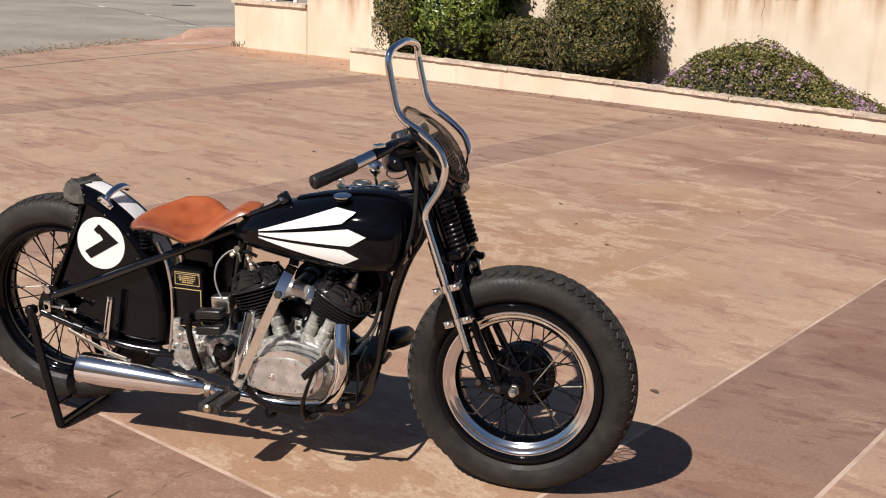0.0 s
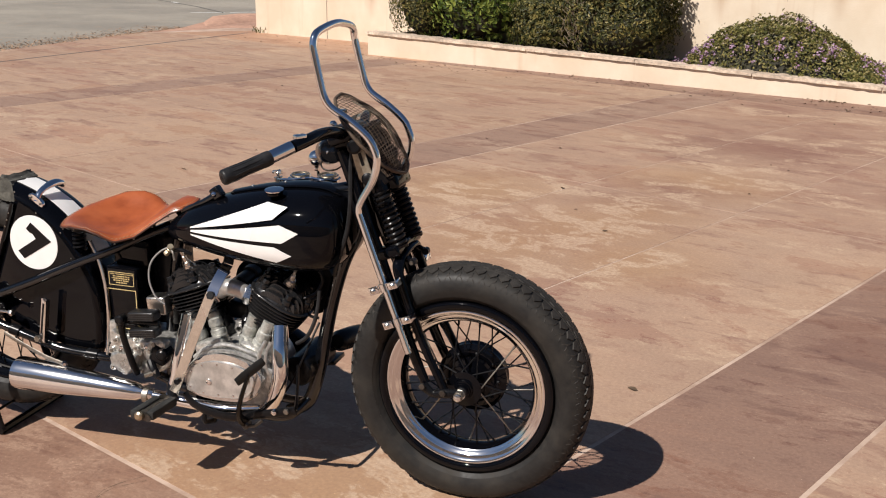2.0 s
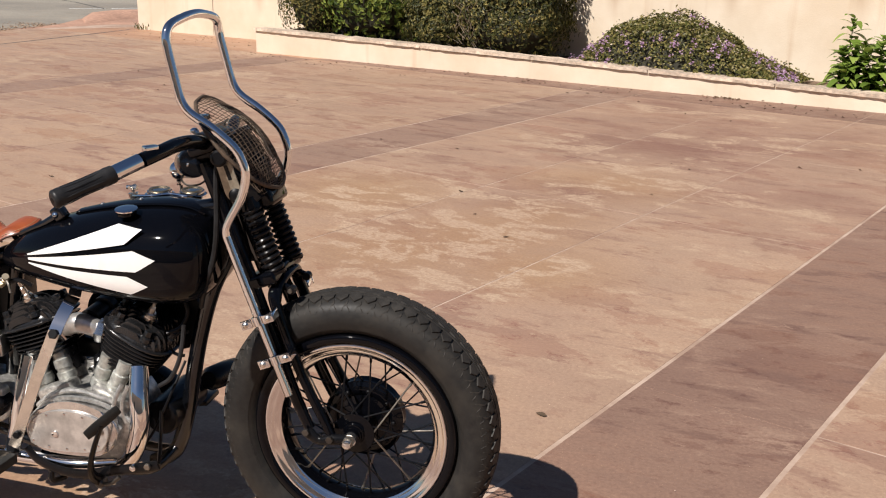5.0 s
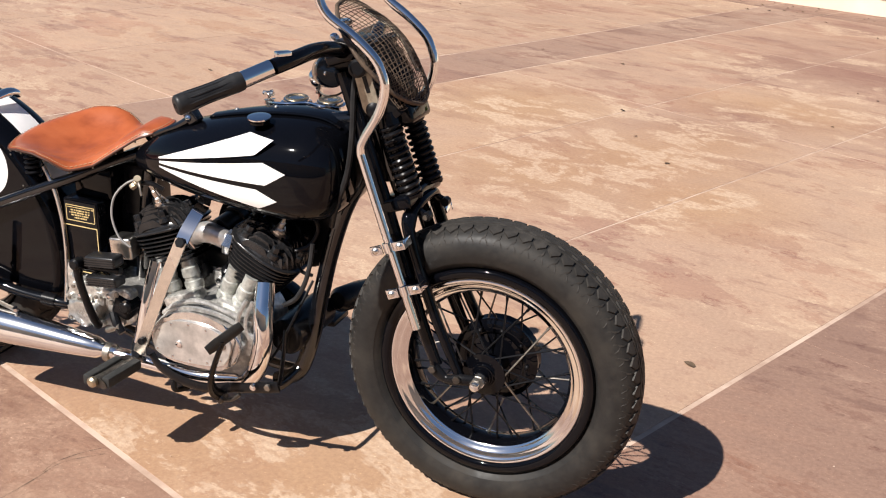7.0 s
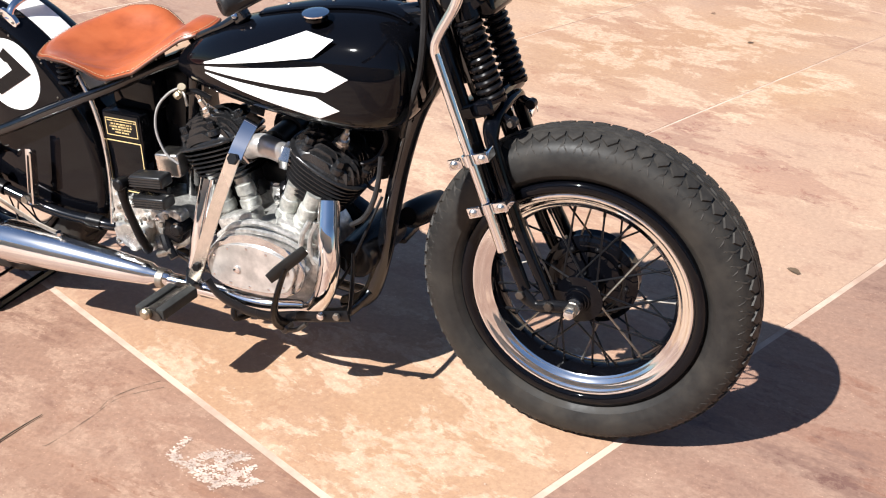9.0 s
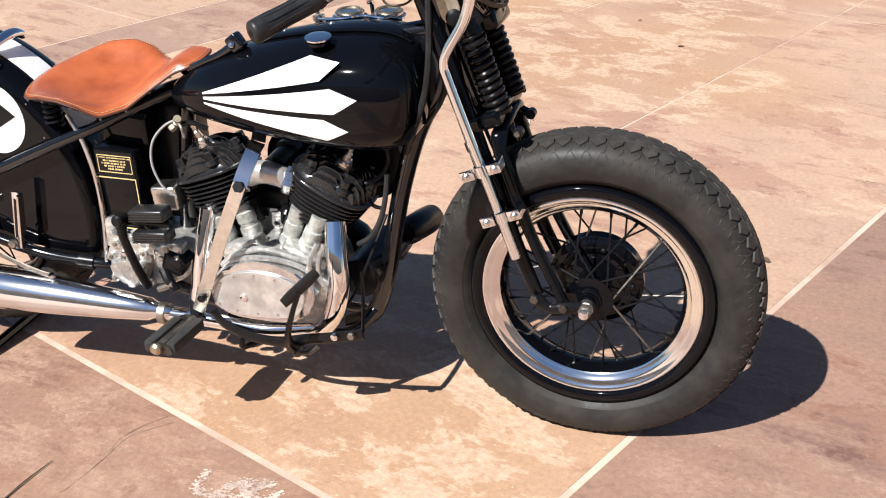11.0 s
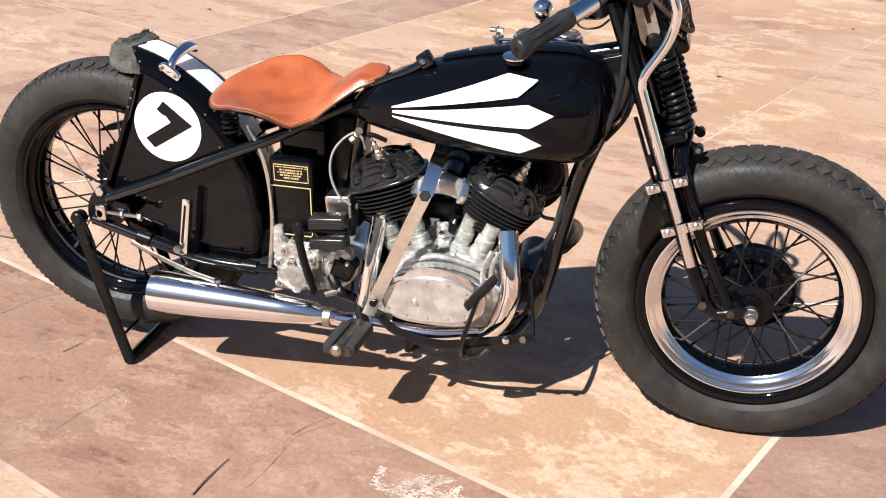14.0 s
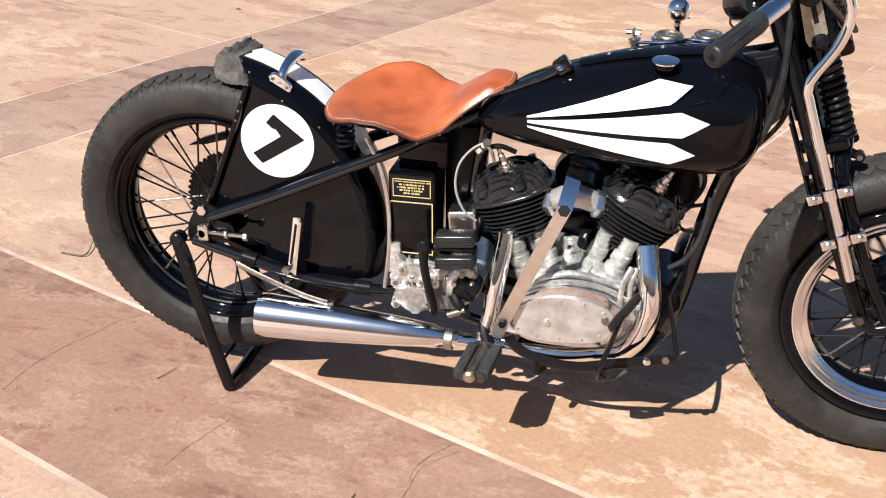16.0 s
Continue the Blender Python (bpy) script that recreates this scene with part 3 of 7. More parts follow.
for (s0, ks), (s_end, k_end) in zip(S_CUTS, S_CUTS[1:]):
    for (n0, kn), (n1, kn1) in zip(N_CUTS, N_CUTS[1:]):
        s1, ks1 = s_end, k_end
        strip_s, strip_n = ks, kn or n0 > 7.9
        wide = lambda k, k2: 0.0080 if k or k2 else 0.0046
        if -1.7 < s0 < 1.3 and n0 < 1.8:                     # near bays are not scored
            if s0 > -1.6 or (n0 > 0.0 and n0 != 0.011):
                continue
            s1, ks1 = 1.382, 1
        a0, a1 = s0 + wide(ks, S_CUTS[max(S_CUTS.index((s0, ks)) - 1, 0)][1]), s1 - wide(ks1, ks)
        b0 = wide(kn, N_CUTS[max(N_CUTS.index((n0, kn)) - 1, 0)][1])
        b1 = wide(kn1, kn)
        if strip_s:                                          # the strips are cut across by hairlines only
            b0, b1 = (min(b0, 0.0012) if b0 < 0.006 else b0), (min(b1, 0.0012) if b1 < 0.006 else b1)
        if -1.7 < s0 < 1.3 and abs(n0 - 1.86) < 0.01:
            b0 = 0.0
        if -1.7 < s0 < 1.3 and abs(n1 - 1.86) < 0.01:
            b1 = 0.0
        poly = []
        for s, n, d in ((a0, n0, b0), (a1, n0, b0), (a1, n1, -b1), (a0, n1, -b1)):
            q = SV * s + NV * (n_line(n, s) + d)
            poly.append((q.x, q.y))
        for edge in (((-7.20, -20), (-7.17, 11.4)), ((-7.17, 11.4), (-5.2, 13.2))):
            poly = clipped(poly, *edge) if len(poly) > 2 else poly
        if len(poly) < 3:
            continue
        bm = bmesh.new()
        face = bm.faces.new([bm.verts.new((x, y, 0)) for x, y in poly])
        low_ring = [bm.verts.new((x, y, -0.02)) for x, y in poly]
        top = list(face.verts)
        for i in range(len(top)):
            j = (i + 1) % len(top)
            bm.faces.new((top[i], low_ring[i], low_ring[j], top[j]))
        part("slab", bm, (M_APRON if n0 > 7.9 and s0 < -6.0 else M_RUSTY if kn else M_FADED if strip_s and s0 < 0 and not strip_n else M_STRIP) if strip_s or strip_n else M_FIELD, pavement, smooth=False)
strip_on_road("expansion_joint", [(-6.62, 5.9), (-6.325, 7.91), (-6.05, 9.6), (-5.794, 11.17), (-5.63, 12.3)], 0.035, M_SEAM, "dark open expansion joint in the paving", 0.0015)
EDGE_A, EDGE_B = (-7.2, 8.4), (-6.98, 12.7)


# ---- the motorcycle ----
bike = thing("motorcycle", "black vintage bobber motorcycle with tan seat on a rear stand", "motorcycle")
REAR, R_TYRE = Vector((-0.033, 0.0, 0.378)), 0.333
FRONT = Vector((1.406, -0.010, 0.3205))
RAKE = radians(21.5)
AXIS = Vector((-math.sin(RAKE), 0, math.cos(RAKE)))
PIVOT = Vector((1.322, 0.010, 0.318))
STEER = Matrix.Translation(PIVOT) @ Matrix.Rotation(radians(-1.0), 4, AXIS) @ Matrix.Translation(-PIVOT)


def fk(f, o, z):
    """A place on the fork, straight ahead: forward of the axle, to the left, up from the ground."""
    return Vector((1.41 + f - 0.13 * abs(o), o - 0.004, z - 0.05 * abs(o)))


def tyre_r(r, slim):
    """A radius on the tyre; slim: how the part beyond the bead is scaled."""
    return r if r < 0.2265 else 0.2265 + (r - 0.2265) * slim


def tyre_mesh(c, floor=None, slim=1.0):
    """A fat tyre round the y axis, with a fine ring on its sidewall."""
    bm = bmesh.new()
    prof = [(-0.030, 0.226), (-0.038, 0.2355), (-0.0500, 0.2450), (-0.0555, 0.2525), (-0.0562, 0.2535), (-0.0568, 0.2532), (-0.0620, 0.267), (-0.0632, 0.276), (-0.0628, 0.286), (-0.0600, 0.298), (-0.0555, 0.3085), (-0.047, 0.3165), (-0.030, 0.3240), (-0.012, 0.3275), (0.0, 0.3280)]
    prof = prof + [(-a, r) for a, r in prof[-2::-1]]
    lathe([(a, tyre_r(r, slim)) for a, r in prof] + [(0.02, 0.216), (-0.02, 0.216)], c, (0, 1, 0), 112, bm, closed=True)
    return flattened(bm, floor)


def flattened(bm, floor):
    if floor is not None:
        for v in bm.verts:
            if v.co.z < floor:
                v.co.z = floor
    return bm


def tread_mesh(c, side, floor=None, slim=1.0):
    """One side's raised tread: a zigzag centre rib, a plain rib, pointed lugs and shoulder ribs."""
    bm = bmesh.new()
    teeth = 64

    def at(theta, y, lift):
        r = lerp(abs(y), [0, 0.012, 0.030, 0.046, 0.0545, 0.060, 0.0628], [0.3280, 0.3275, 0.3240, 0.3168, 0.3090, 0.298, 0.286])
        r = tyre_r(r, slim) + lift
        n = min(1.0, abs(y) / 0.063) ** 2
        return bm.verts.new((c[0] + r * math.cos(theta), c[1] + side * (y + 0.55 * n * max(0, lift)), c[2] + r * math.sin(theta)))

    def band(y_in, y_out, steps, lift=0.0032):
        rings = []
        for k in range(teeth * steps):
            th = 2 * math.pi * k / (teeth * steps)
            ph = (k % steps) / steps
            a, b = y_in(ph), y_out(ph)
            rings.append([at(th, a - 0.0004, -0.002), at(th, a, lift), at(th, b, lift), at(th, b + 0.0012, -0.002)])
        for a, b in zip(rings, rings[1:] + rings[:1]):
            for j in range(3):
                bm.faces.new((a[j], a[j + 1], b[j + 1], b[j]))

    def block(pts, lift, spread=0.0011):
        """A lug: a flat outline round its middle with sloping flanks."""
        mt, my = sum(p[0] for p in pts) / len(pts), sum(p[1] for p in pts) / len(pts)
        up = [at(t, y, lift if y < 0.05 else lift * 0.45) for t, y in pts]
        dn = [at(mt + (t - mt) * (1 + spread * 40), my + (y - my) * (1 + spread * 60), -0.002) for t, y in pts]
        mid = at(mt, my, lift + 0.0004)
        for i in range(len(pts)):
            j = (i + 1) % len(pts)
            bm.faces.new((up[i], up[j], mid)), bm.faces.new((up[i], dn[i], dn[j], up[j]))

    tri = lambda ph: 1 - abs(2 * ph - 1)
    band(lambda p: 0.0012, lambda p: 0.0065 + 0.0045 * tri(p), 4)
    band(lambda p: 0.0145, lambda p: 0.0190, 2)
    dt = 2 * math.pi / teeth
    for k in range(teeth):
        t0 = k * dt
        block([(t0 - 0.40 * dt, 0.0225), (t0 + 0.40 * dt, 0.0225), (t0 + 0.42 * dt, 0.0335), (t0, 0.0450), (t0 - 0.42 * dt, 0.0335)], 0.0036)
        block([(t0 + 0.5 * dt - 0.0050, 0.0480), (t0 + 0.5 * dt, 0.0405), (t0 + 0.5 * dt + 0.0050, 0.0480), (t0 + 0.5 * dt + 0.036, 0.0575), (t0 + 0.5 * dt + 0.033, 0.0590), (t0 + 0.5 * dt, 0.0520)], 0.0022)
        block([(t0 + 0.5 * dt - 0.004, 0.0515), (t0 + 0.5 * dt - 0.001, 0.0545), (t0 + 0.5 * dt - 0.026, 0.0600), (t0 + 0.5 * dt - 0.029, 0.0585)], 0.0012)
    return flattened(bm, floor)


def wheel(name, c, rim_mat, label, m, floor=None, drum=0.088, inset=0.018, slim=1.0, edge=None):
    """A spoked wheel; inset: how far the bright rim sits inside its black edge."""
    c = Vector(c)
    hub = lathe([(-0.066, 0.012), (-0.065, 0.020), (-0.058, 0.022), (-0.052, 0.026), (-0.050, 0.047), (-0.044, 0.047), (-0.042, 0.026), (0.020, 0.028), (0.024, drum * 0.55), (0.034, drum), (0.062, drum + 0.004), (0.066, drum - 0.012), (0.070, 0.03)], c, (0, 1, 0), 40)
    w = part(name, hub, M_BLACK, bike, label, m)
    part("tyre", tyre_mesh(c, floor, slim), M_RUBBER, w, "black rubber tyre with a sawtooth tread")
    for s in (-1, 1):
        part("tread", tread_mesh(c, s, floor, slim), M_TREAD, w, "worn dusty tread", angle=20)
    edge = edge or [(-0.0365, 0.2365), (-0.0470, 0.2365), (-0.0525, 0.2345), (-0.0540, 0.2290), (-0.0535, 0.2330 - 0.6 * inset), (-0.0500, 0.2320 - inset), (-0.0430, 0.2310 - inset)]
    lip = [(-0.0365, 0.2330), (-0.0450, 0.2330), (-0.0485, 0.2305), (-0.0488, 0.2270), (-0.0455, 0.2225), (-0.0425, 0.2190), (-0.0412, 0.2140), (-0.0390, 0.2090), (-0.0350, 0.2065), (-0.0338, 0.2030), (-0.0300, 0.1990), (-0.0270, 0.2010), (-0.0300, 0.2180)]
    for s in (1, -1):
        part("rim", lathe([(v * s, r - inset) for v, r in lip], c, (0, 1, 0), 96, closed=True), rim_mat, w, "bright chrome rim" if rim_mat is M_MUFFLER else "gloss black rim", angle=60)
    # On the chrome wheel this black ring stands in for a dark reflection.
    for s in (1, -1):
        part("rim_edge", lathe([(v * s, r) for v, r in edge], c, (0, 1, 0), 96, closed=True), M_BLACK, w, "gloss black outer rim edge, a painted dark reflection on the chrome wheel", angle=60)
    well = [(-0.0285, 0.2005), (-0.020, 0.1965), (-0.012, 0.1915), (0.012, 0.1915), (0.020, 0.1965), (0.0285, 0.2005), (0.026, 0.206), (-0.026, 0.206)]
    part("rim_well", lathe([(v, r - inset) for v, r in well], c, (0, 1, 0), 96, closed=True), M_BLACK, w, "black rim well", angle=60)
    for k in range(40):                                      # crossed spokes
        side = -1 if k % 2 else 1
        t = 2 * math.pi * k / 40
        lead = 0.62 * (1 if (k // 2) % 2 else -1)
        hr, hy = (0.046, -0.047) if side < 0 else (drum - 0.006, 0.036)
        if side > 0:
            lead *= 0.55
        a = c + Vector((hr * math.cos(t + lead), hy, hr * math.sin(t + lead)))
        b = c + Vector(((0.196 - inset) * math.cos(t), 0.010 * side, (0.196 - inset) * math.sin(t)))
        bm = rod(a, b, 0.0021, 6)
        part("spoke", rod(a.lerp(b, 0.90), b, 0.0032, 6, bm=bm), M_SATIN if k % 5 else M_STEEL, w)
    return w


front_wheel = wheel("front_wheel", FRONT, M_MUFFLER, "black spoked front wheel hub with a drum brake", STEER, 0.002, slim=0.945)
rear_wheel = wheel("rear_wheel", REAR, M_BLACK, "black spoked rear wheel hub with a drum", None, None, 0.070, -0.021, 1.0,
                   [(-0.0365, 0.2385), (-0.0470, 0.2385), (-0.0515, 0.2370), (-0.0530, 0.2335), (-0.0510, 0.2295), (-0.0460, 0.2275), (-0.0400, 0.2290)])
def on_axle(y):
    return FRONT + Vector((0, y, 0))


part("axle_spacer", lathe([(0, 0.024), (0.006, 0.024), (0.007, 0.018), (0.022, 0.0175)], on_axle(-0.052), (0, -1, 0), 24), M_BLACK, front_wheel)
part("axle_sleeve", rod(on_axle(-0.064), on_axle(-0.087), 0.0145, 18), M_POLISH, front_wheel, "bright axle sleeve")
part("axle_nut", hexnut(on_axle(-0.087), (0, -1, 0), 0.0140, 0.014), M_STEEL, front_wheel, "worn axle nut")
part("axle_end", lathe([(0, 0.0098), (0.010, 0.0095), (0.012, 0.006)], on_axle(-0.101), (0, -1, 0), 16), M_POLISH, front_wheel, "bright axle end")
part("drum_rib", lathe([(0.020, 0.030), (0.024, 0.052), (0.026, 0.052), (0.027, 0.060), (0.022, 0.066), (0.022, 0.080), (0.027, 0.086), (0.030, 0.094), (0.036, 0.094), (0.038, 0.086)], FRONT, (0, 1, 0), 48), M_BLACK, front_wheel, "black ribbed brake drum", angle=40)
part("hub_sleeve", lathe([(-0.052, 0.030), (-0.048, 0.034), (-0.03, 0.032), (-0.028, 0.0385), (-0.022, 0.0385), (-0.02, 0.032), (0.02, 0.032)], FRONT, (0, 1, 0), 36), M_BLACK, front_wheel, angle=40)
for k in range(9):
    t = 2 * math.pi * k / 9
    part("drum_stud", lathe([(0, 0.0055), (0.004, 0.005), (0.006, 0.002)], FRONT + Vector((0.073 * math.cos(t), 0.021, 0.073 * math.sin(t))), (0, -1, 0), 8), M_SATIN, front_wheel)

teeth = []
for k in range(52 * 4):
    r = 0.113 + (0.006 if k % 4 in (1, 2) else 0.0)
    t = 2 * math.pi * k / (52 * 4)
    teeth.append((REAR.x + r * math.cos(t), REAR.z + r * math.sin(t)))
part("sprocket", prism(teeth, 0.072, 0.078), M_SATIN, rear_wheel, "black toothed sprocket", smooth=False)
part("chain_guard", prism([(-0.141, 0.500), (-0.105, 0.520), (-0.046, 0.540), (0.10, 0.560), (0.10, 0.540), (-0.046, 0.522), (-0.095, 0.507)], 0.080, 0.096, 0.001), M_SATIN, bike, "black pointed chain guard")

# rear fender with deep side skirts
FC = REAR.copy()
A0, A1 = radians(79), radians(-13)


def on_fender(a, y, lift=0.0):
    """A place on the crown of the rear fender."""
    r = 0.352 + 0.036 * max(0.0, 1 - (abs(y) / 0.0842) ** 2.5) ** 0.4 + lift
    return Vector((FC.x + r * math.cos(a), y, FC.z + r * math.sin(a)))


def shell(rows, closed_thick=0.0):
    bm = bmesh.new()
    g = [[bm.verts.new(p) for p in row] for row in rows]
    for a, b in zip(g, g[1:]):
        for k in range(len(a) - 1):
            bm.faces.new((a[k], a[k + 1], b[k + 1], b[k]))
    if closed_thick:
        bmesh.ops.recalc_face_normals(bm, faces=bm.faces[:])
        bmesh.ops.solidify(bm, geom=bm.faces[:], thickness=closed_thick)
    return bm


ys = [0.084 * math.sin(math.pi / 2 * k / 11) for k in range(-11, 12)]
def tail(y):
    """The fender's tail is cut back towards its sides."""
    return A0 - radians(9.5) * (abs(y) / 0.084) ** 2.2


fender = part("rear_fender", shell([[on_fender(tail(y) + (A1 - tail(y)) * i / 30, y) for y in ys] for i in range(31)], 0.003), M_BLACK, bike, "gloss black skirted rear fender")
arc = [(FC.x + 0.358 * math.cos(tail(0.084) + (A1 - tail(0.084)) * i / 24), FC.z + 0.358 * math.sin(tail(0.084) + (A1 - tail(0.084)) * i / 24)) for i in range(25)]
skirt = arc + [(0.30, 0.292), (0.15, 0.300), (0.02, 0.330), (-0.020, 0.400), (-0.020, 0.432), (0.055, 0.62)]
for s in (-1, 1):
    part("side_skirt", prism(skirt, s * 0.0835, s * 0.0805, 0.0008), M_BLACK, fender)
part("white_stripe", shell([[on_fender(radians(80 - 52 * i / 20), y, 0.0022) for y in (-0.034, -0.02, 0, 0.02, 0.034)] for i in range(21)], 0.0012), M_WHITE, fender, "white painted stripe")
part("number_disc", lathe([(0, 0.079), (0.0012, 0.0785)], (0.143, -0.0838, 0.593), (0, -1, 0), 64), M_WHITE, fender, "white round number disc")
seven = [(-0.05, 0.74), (0.75, 0.10), (-0.45, -0.63), (-0.69, -0.36), (0.11, 0.15), (-0.01, 0.33), (-0.12, 0.36), (-0.27, 0.50)]
part("race_number", prism([(0.143 + 0.079 * a, 0.593 + 0.079 * b) for a, b in seven], -0.0853, -0.0860), M_SATIN, fender, "black figure 7 leaning over", smooth=False)
bm = tube([(0.088, -0.088, 0.705), (0.032, -0.088, 0.565), (-0.028, -0.088, 0.425)], 0.0065, 8)
part("fender_stay", bm, M_BLACK, fender)
part("fender_stay", tube([(0.088, 0.088, 0.705), (0.032, 0.088, 0.565), (-0.028, 0.088, 0.425)], 0.0065, 8), M_BLACK, fender)
for x, z in ((0.076, 0.675), (0.068, 0.655), (0.060, 0.635), (0.095, 0.735), (0.16, 0.68), (0.235, 0.63), (0.262, 0.558)):
    part("rivet", lathe([(0, 0.0024), (0.0014, 0.002), (0.002, 0.001)], (x, -0.0838 if x > 0.09 else -0.0945, z), (0, -1, 0), 8), M_STEEL, fender)
# ragged pad at the fender's tail
fold = [(0.012, 0.706), (0.010, 0.735), (0.020, 0.757), (0.036, 0.764), (0.046, 0.771), (0.056, 0.760), (0.072, 0.756), (0.080, 0.722), (0.080, 0.694), (0.050, 0.700), (0.028, 0.697)]
bm = prism(fold, -0.058, 0.050, 0.004)
bmesh.ops.subdivide_edges(bm, edges=bm.edges[:], cuts=4, use_grid_fill=True)
for v in bm.verts:
    v.co.x -= 0.010 * max(0.0, (v.co.z - 0.70) / 0.07) * max(0.0, -v.co.y / 0.058)
    v.co += Vector((noise.noise(v.co * 46), noise.noise(v.co * 51 + Vector((5, 1, 2))), noise.noise(v.co * 39 + Vector((1, 7, 3))))) * 0.006
    v.co += Vector((noise.noise(v.co * 150), noise.noise(v.co * 140 + Vector((3, 1, 2))), noise.noise(v.co * 160))) * 0.003
part("taped_pad", bm, M_TAPE, fender, "ragged folded pad of torn dark grey cloth", angle=25)
# chrome arched bracket on the fender
part("arched_bracket", tube([(0.151, -0.066, 0.709), (0.153, -0.056, 0.728), (0.156, -0.036, 0.740), (0.159, -0.006, 0.747), (0.160, 0.018, 0.747), (0.161, 0.034, 0.741), (0.161, 0.040, 0.732)], [0.0085, 0.0075, 0.0085, 0.0110, 0.0120, 0.0115, 0.0070], 12, squash=(0.85, 1.25)), M_CHROME, fender, "chrome curved grab handle", angle=60)
for x, z in ((0.138, 0.721), (0.166, 0.704)):
    part("foot_screw", lathe([(0, 0.0038), (0.0015, 0.0034), (0.0022, 0.0015)], (x, -0.0712, z), (0, -1, 0), 10), M_STEEL, fender)
part("bracket_foot", prism(smooth_loop([(0.129, 0.722), (0.135, 0.731), (0.149, 0.727), (0.166, 0.715), (0.175, 0.702), (0.169, 0.693), (0.155, 0.697), (0.138, 0.708)]), -0.060, -0.071, 0.002), M_CHROME, fender, "chrome bracket foot")

# fuel tank in two halves
TANK = [(0.546, 0.650, 0.668, 0.030), (0.554, 0.641, 0.682, 0.046), (0.573, 0.633, 0.699, 0.062), (0.62, 0.623, 0.729, 0.085), (0.68, 0.615, 0.756, 0.107), (0.76, 0.606, 0.780, 0.128),
        (0.84, 0.600, 0.799, 0.141), (0.92, 0.595, 0.811, 0.147), (0.99, 0.594, 0.814, 0.145), (1.035, 0.602, 0.808, 0.136), (1.065, 0.620, 0.793, 0.118), (1.082, 0.652, 0.768, 0.090), (1.090, 0.700, 0.738, 0.050)]
side_line, top_line = curve_points([(x, b, t) for x, b, t, w in TANK], 8), curve_points([(x, w, 0) for x, b, t, w in TANK], 8)
TX, TB, TT, TW = [p.x for p in side_line], [p.y for p in side_line], [p.z for p in side_line], [p.y for p in top_line]


def tank_y(x, z):
    """Half the tank's width at a place on its side."""
    b, t, w = lerp(x, TX, TB), lerp(x, TX, TT), lerp(x, TX, TW)
    zc = b + 0.46 * (t - b)
    k = (z - zc) / (t - zc) if z > zc else (zc - z) / (zc - b)
    n = 2.9 if z > zc else 3.4
    return w * max(0.0, 1 - min(k, 1) ** n) ** (1 / n)


def tank_half(s):
    rows = []
    for x in TX:
        b, t, w = lerp(x, TX, TB), lerp(x, TX, TT), lerp(x, TX, TW)
        zc = b + 0.46 * (t - b)
        row = []
        for k in range(41):
            a = math.pi / 2 - math.pi * k / 40
            ca, sa = max(0.0, math.cos(a)), math.sin(a)
            n = 2.3 if sa > 0 else 3.4
            y = max(0.004, w * ca ** (2 / n))
            row.append(Vector((x, s * y, zc + ((t - zc) if sa > 0 else (zc - b)) * math.copysign(abs(sa) ** (2 / n), sa))))
        rows.append(row)
    bm = shell(rows)
    for ring in (rows[0], rows[-1]):
        vs = [v for v in bm.verts if abs(v.co.x - ring[0].x) < 1e-5]
        vs.sort(key=lambda v: -v.co.z)
        bm.faces.new(vs)
    return bm


tank = part("fuel_tank", tank_half(-1), M_BLACK, bike, "gloss black teardrop fuel tank half with white flashes", angle=60)
part("tank_half", tank_half(1), M_BLACK, tank, angle=60)


def flash(poly):
    """A painted flash that lies on the side of the tank."""
    bm = bmesh.new()
    rows = []
    for i in range(29):                          # tip line to blunt end
        t = i / 28
        lo, hi = poly(t)
        x = lo[0] + 0 * t
        rows.append([Vector((lo[0] + (hi[0] - lo[0]) * k / 6, -tank_y(lo[0] + (hi[0] - lo[0]) * k / 6, lo[1] + (hi[1] - lo[1]) * k / 6) - 0.0014, lo[1] + (hi[1] - lo[1]) * k / 6)) for k in range(7)])
    bm.free()
    return shell(rows, 0.0005)


def arrow(tip_top, tip_bot, shoulder_top, shoulder_bot, point):
    def edge(t):
        """Upper and lower edges, from the sharp tail to the arrow's point."""
        if t < 0.86:
            u = t / 0.86
            lo = tuple(a + (b - a) * u for a, b in zip(tip_bot, shoulder_bot))
            hi = tuple(a + (b - a) * u for a, b in zip(tip_top, shoulder_top))
        else:
            u = (t - 0.86) / 0.14
            lo = tuple(a + (b - a) * u for a, b in zip(shoulder_bot, point))
            hi = tuple(a + (b - a) * u for a, b in zip(shoulder_top, point))
        return lo, hi
    return edge


for args in (((0.654, 0.692), (0.655, 0.689), (0.893, 0.785), (0.917, 0.747), (0.952, 0.779)),
             ((0.656, 0.684), (0.656, 0.679), (0.937, 0.735), (0.943, 0.688), (0.988, 0.717)),
             ((0.655, 0.673), (0.657, 0.670), (0.922, 0.676), (0.924, 0.633), (0.968, 0.656))):
    part("painted_flash", flash(arrow(*args)), M_WHITE, tank, "white painted arrow flash", angle=80)


# leather solo seat, sagging a little to one side
SX = [0.245, 0.275, 0.325, 0.375, 0.41, 0.45, 0.49, 0.525, 0.57, 0.622]
S_MID = [0.680, 0.668, 0.656, 0.650, 0.651, 0.660, 0.686, 0.720, 0.750, 0.747]
S_RIM = [0.680, 0.684, 0.697, 0.698, 0.688, 0.665, 0.668, 0.692, 0.721, 0.737]
S_HALF = [(0.243, 0.0), (0.250, -0.055), (0.280, -0.108), (0.334, -0.138), (0.400, -0.148), (0.453, -0.136), (0.490, -0.104), (0.526, -0.070), (0.566, -0.054), (0.600, -0.042), (0.614, -0.018)]
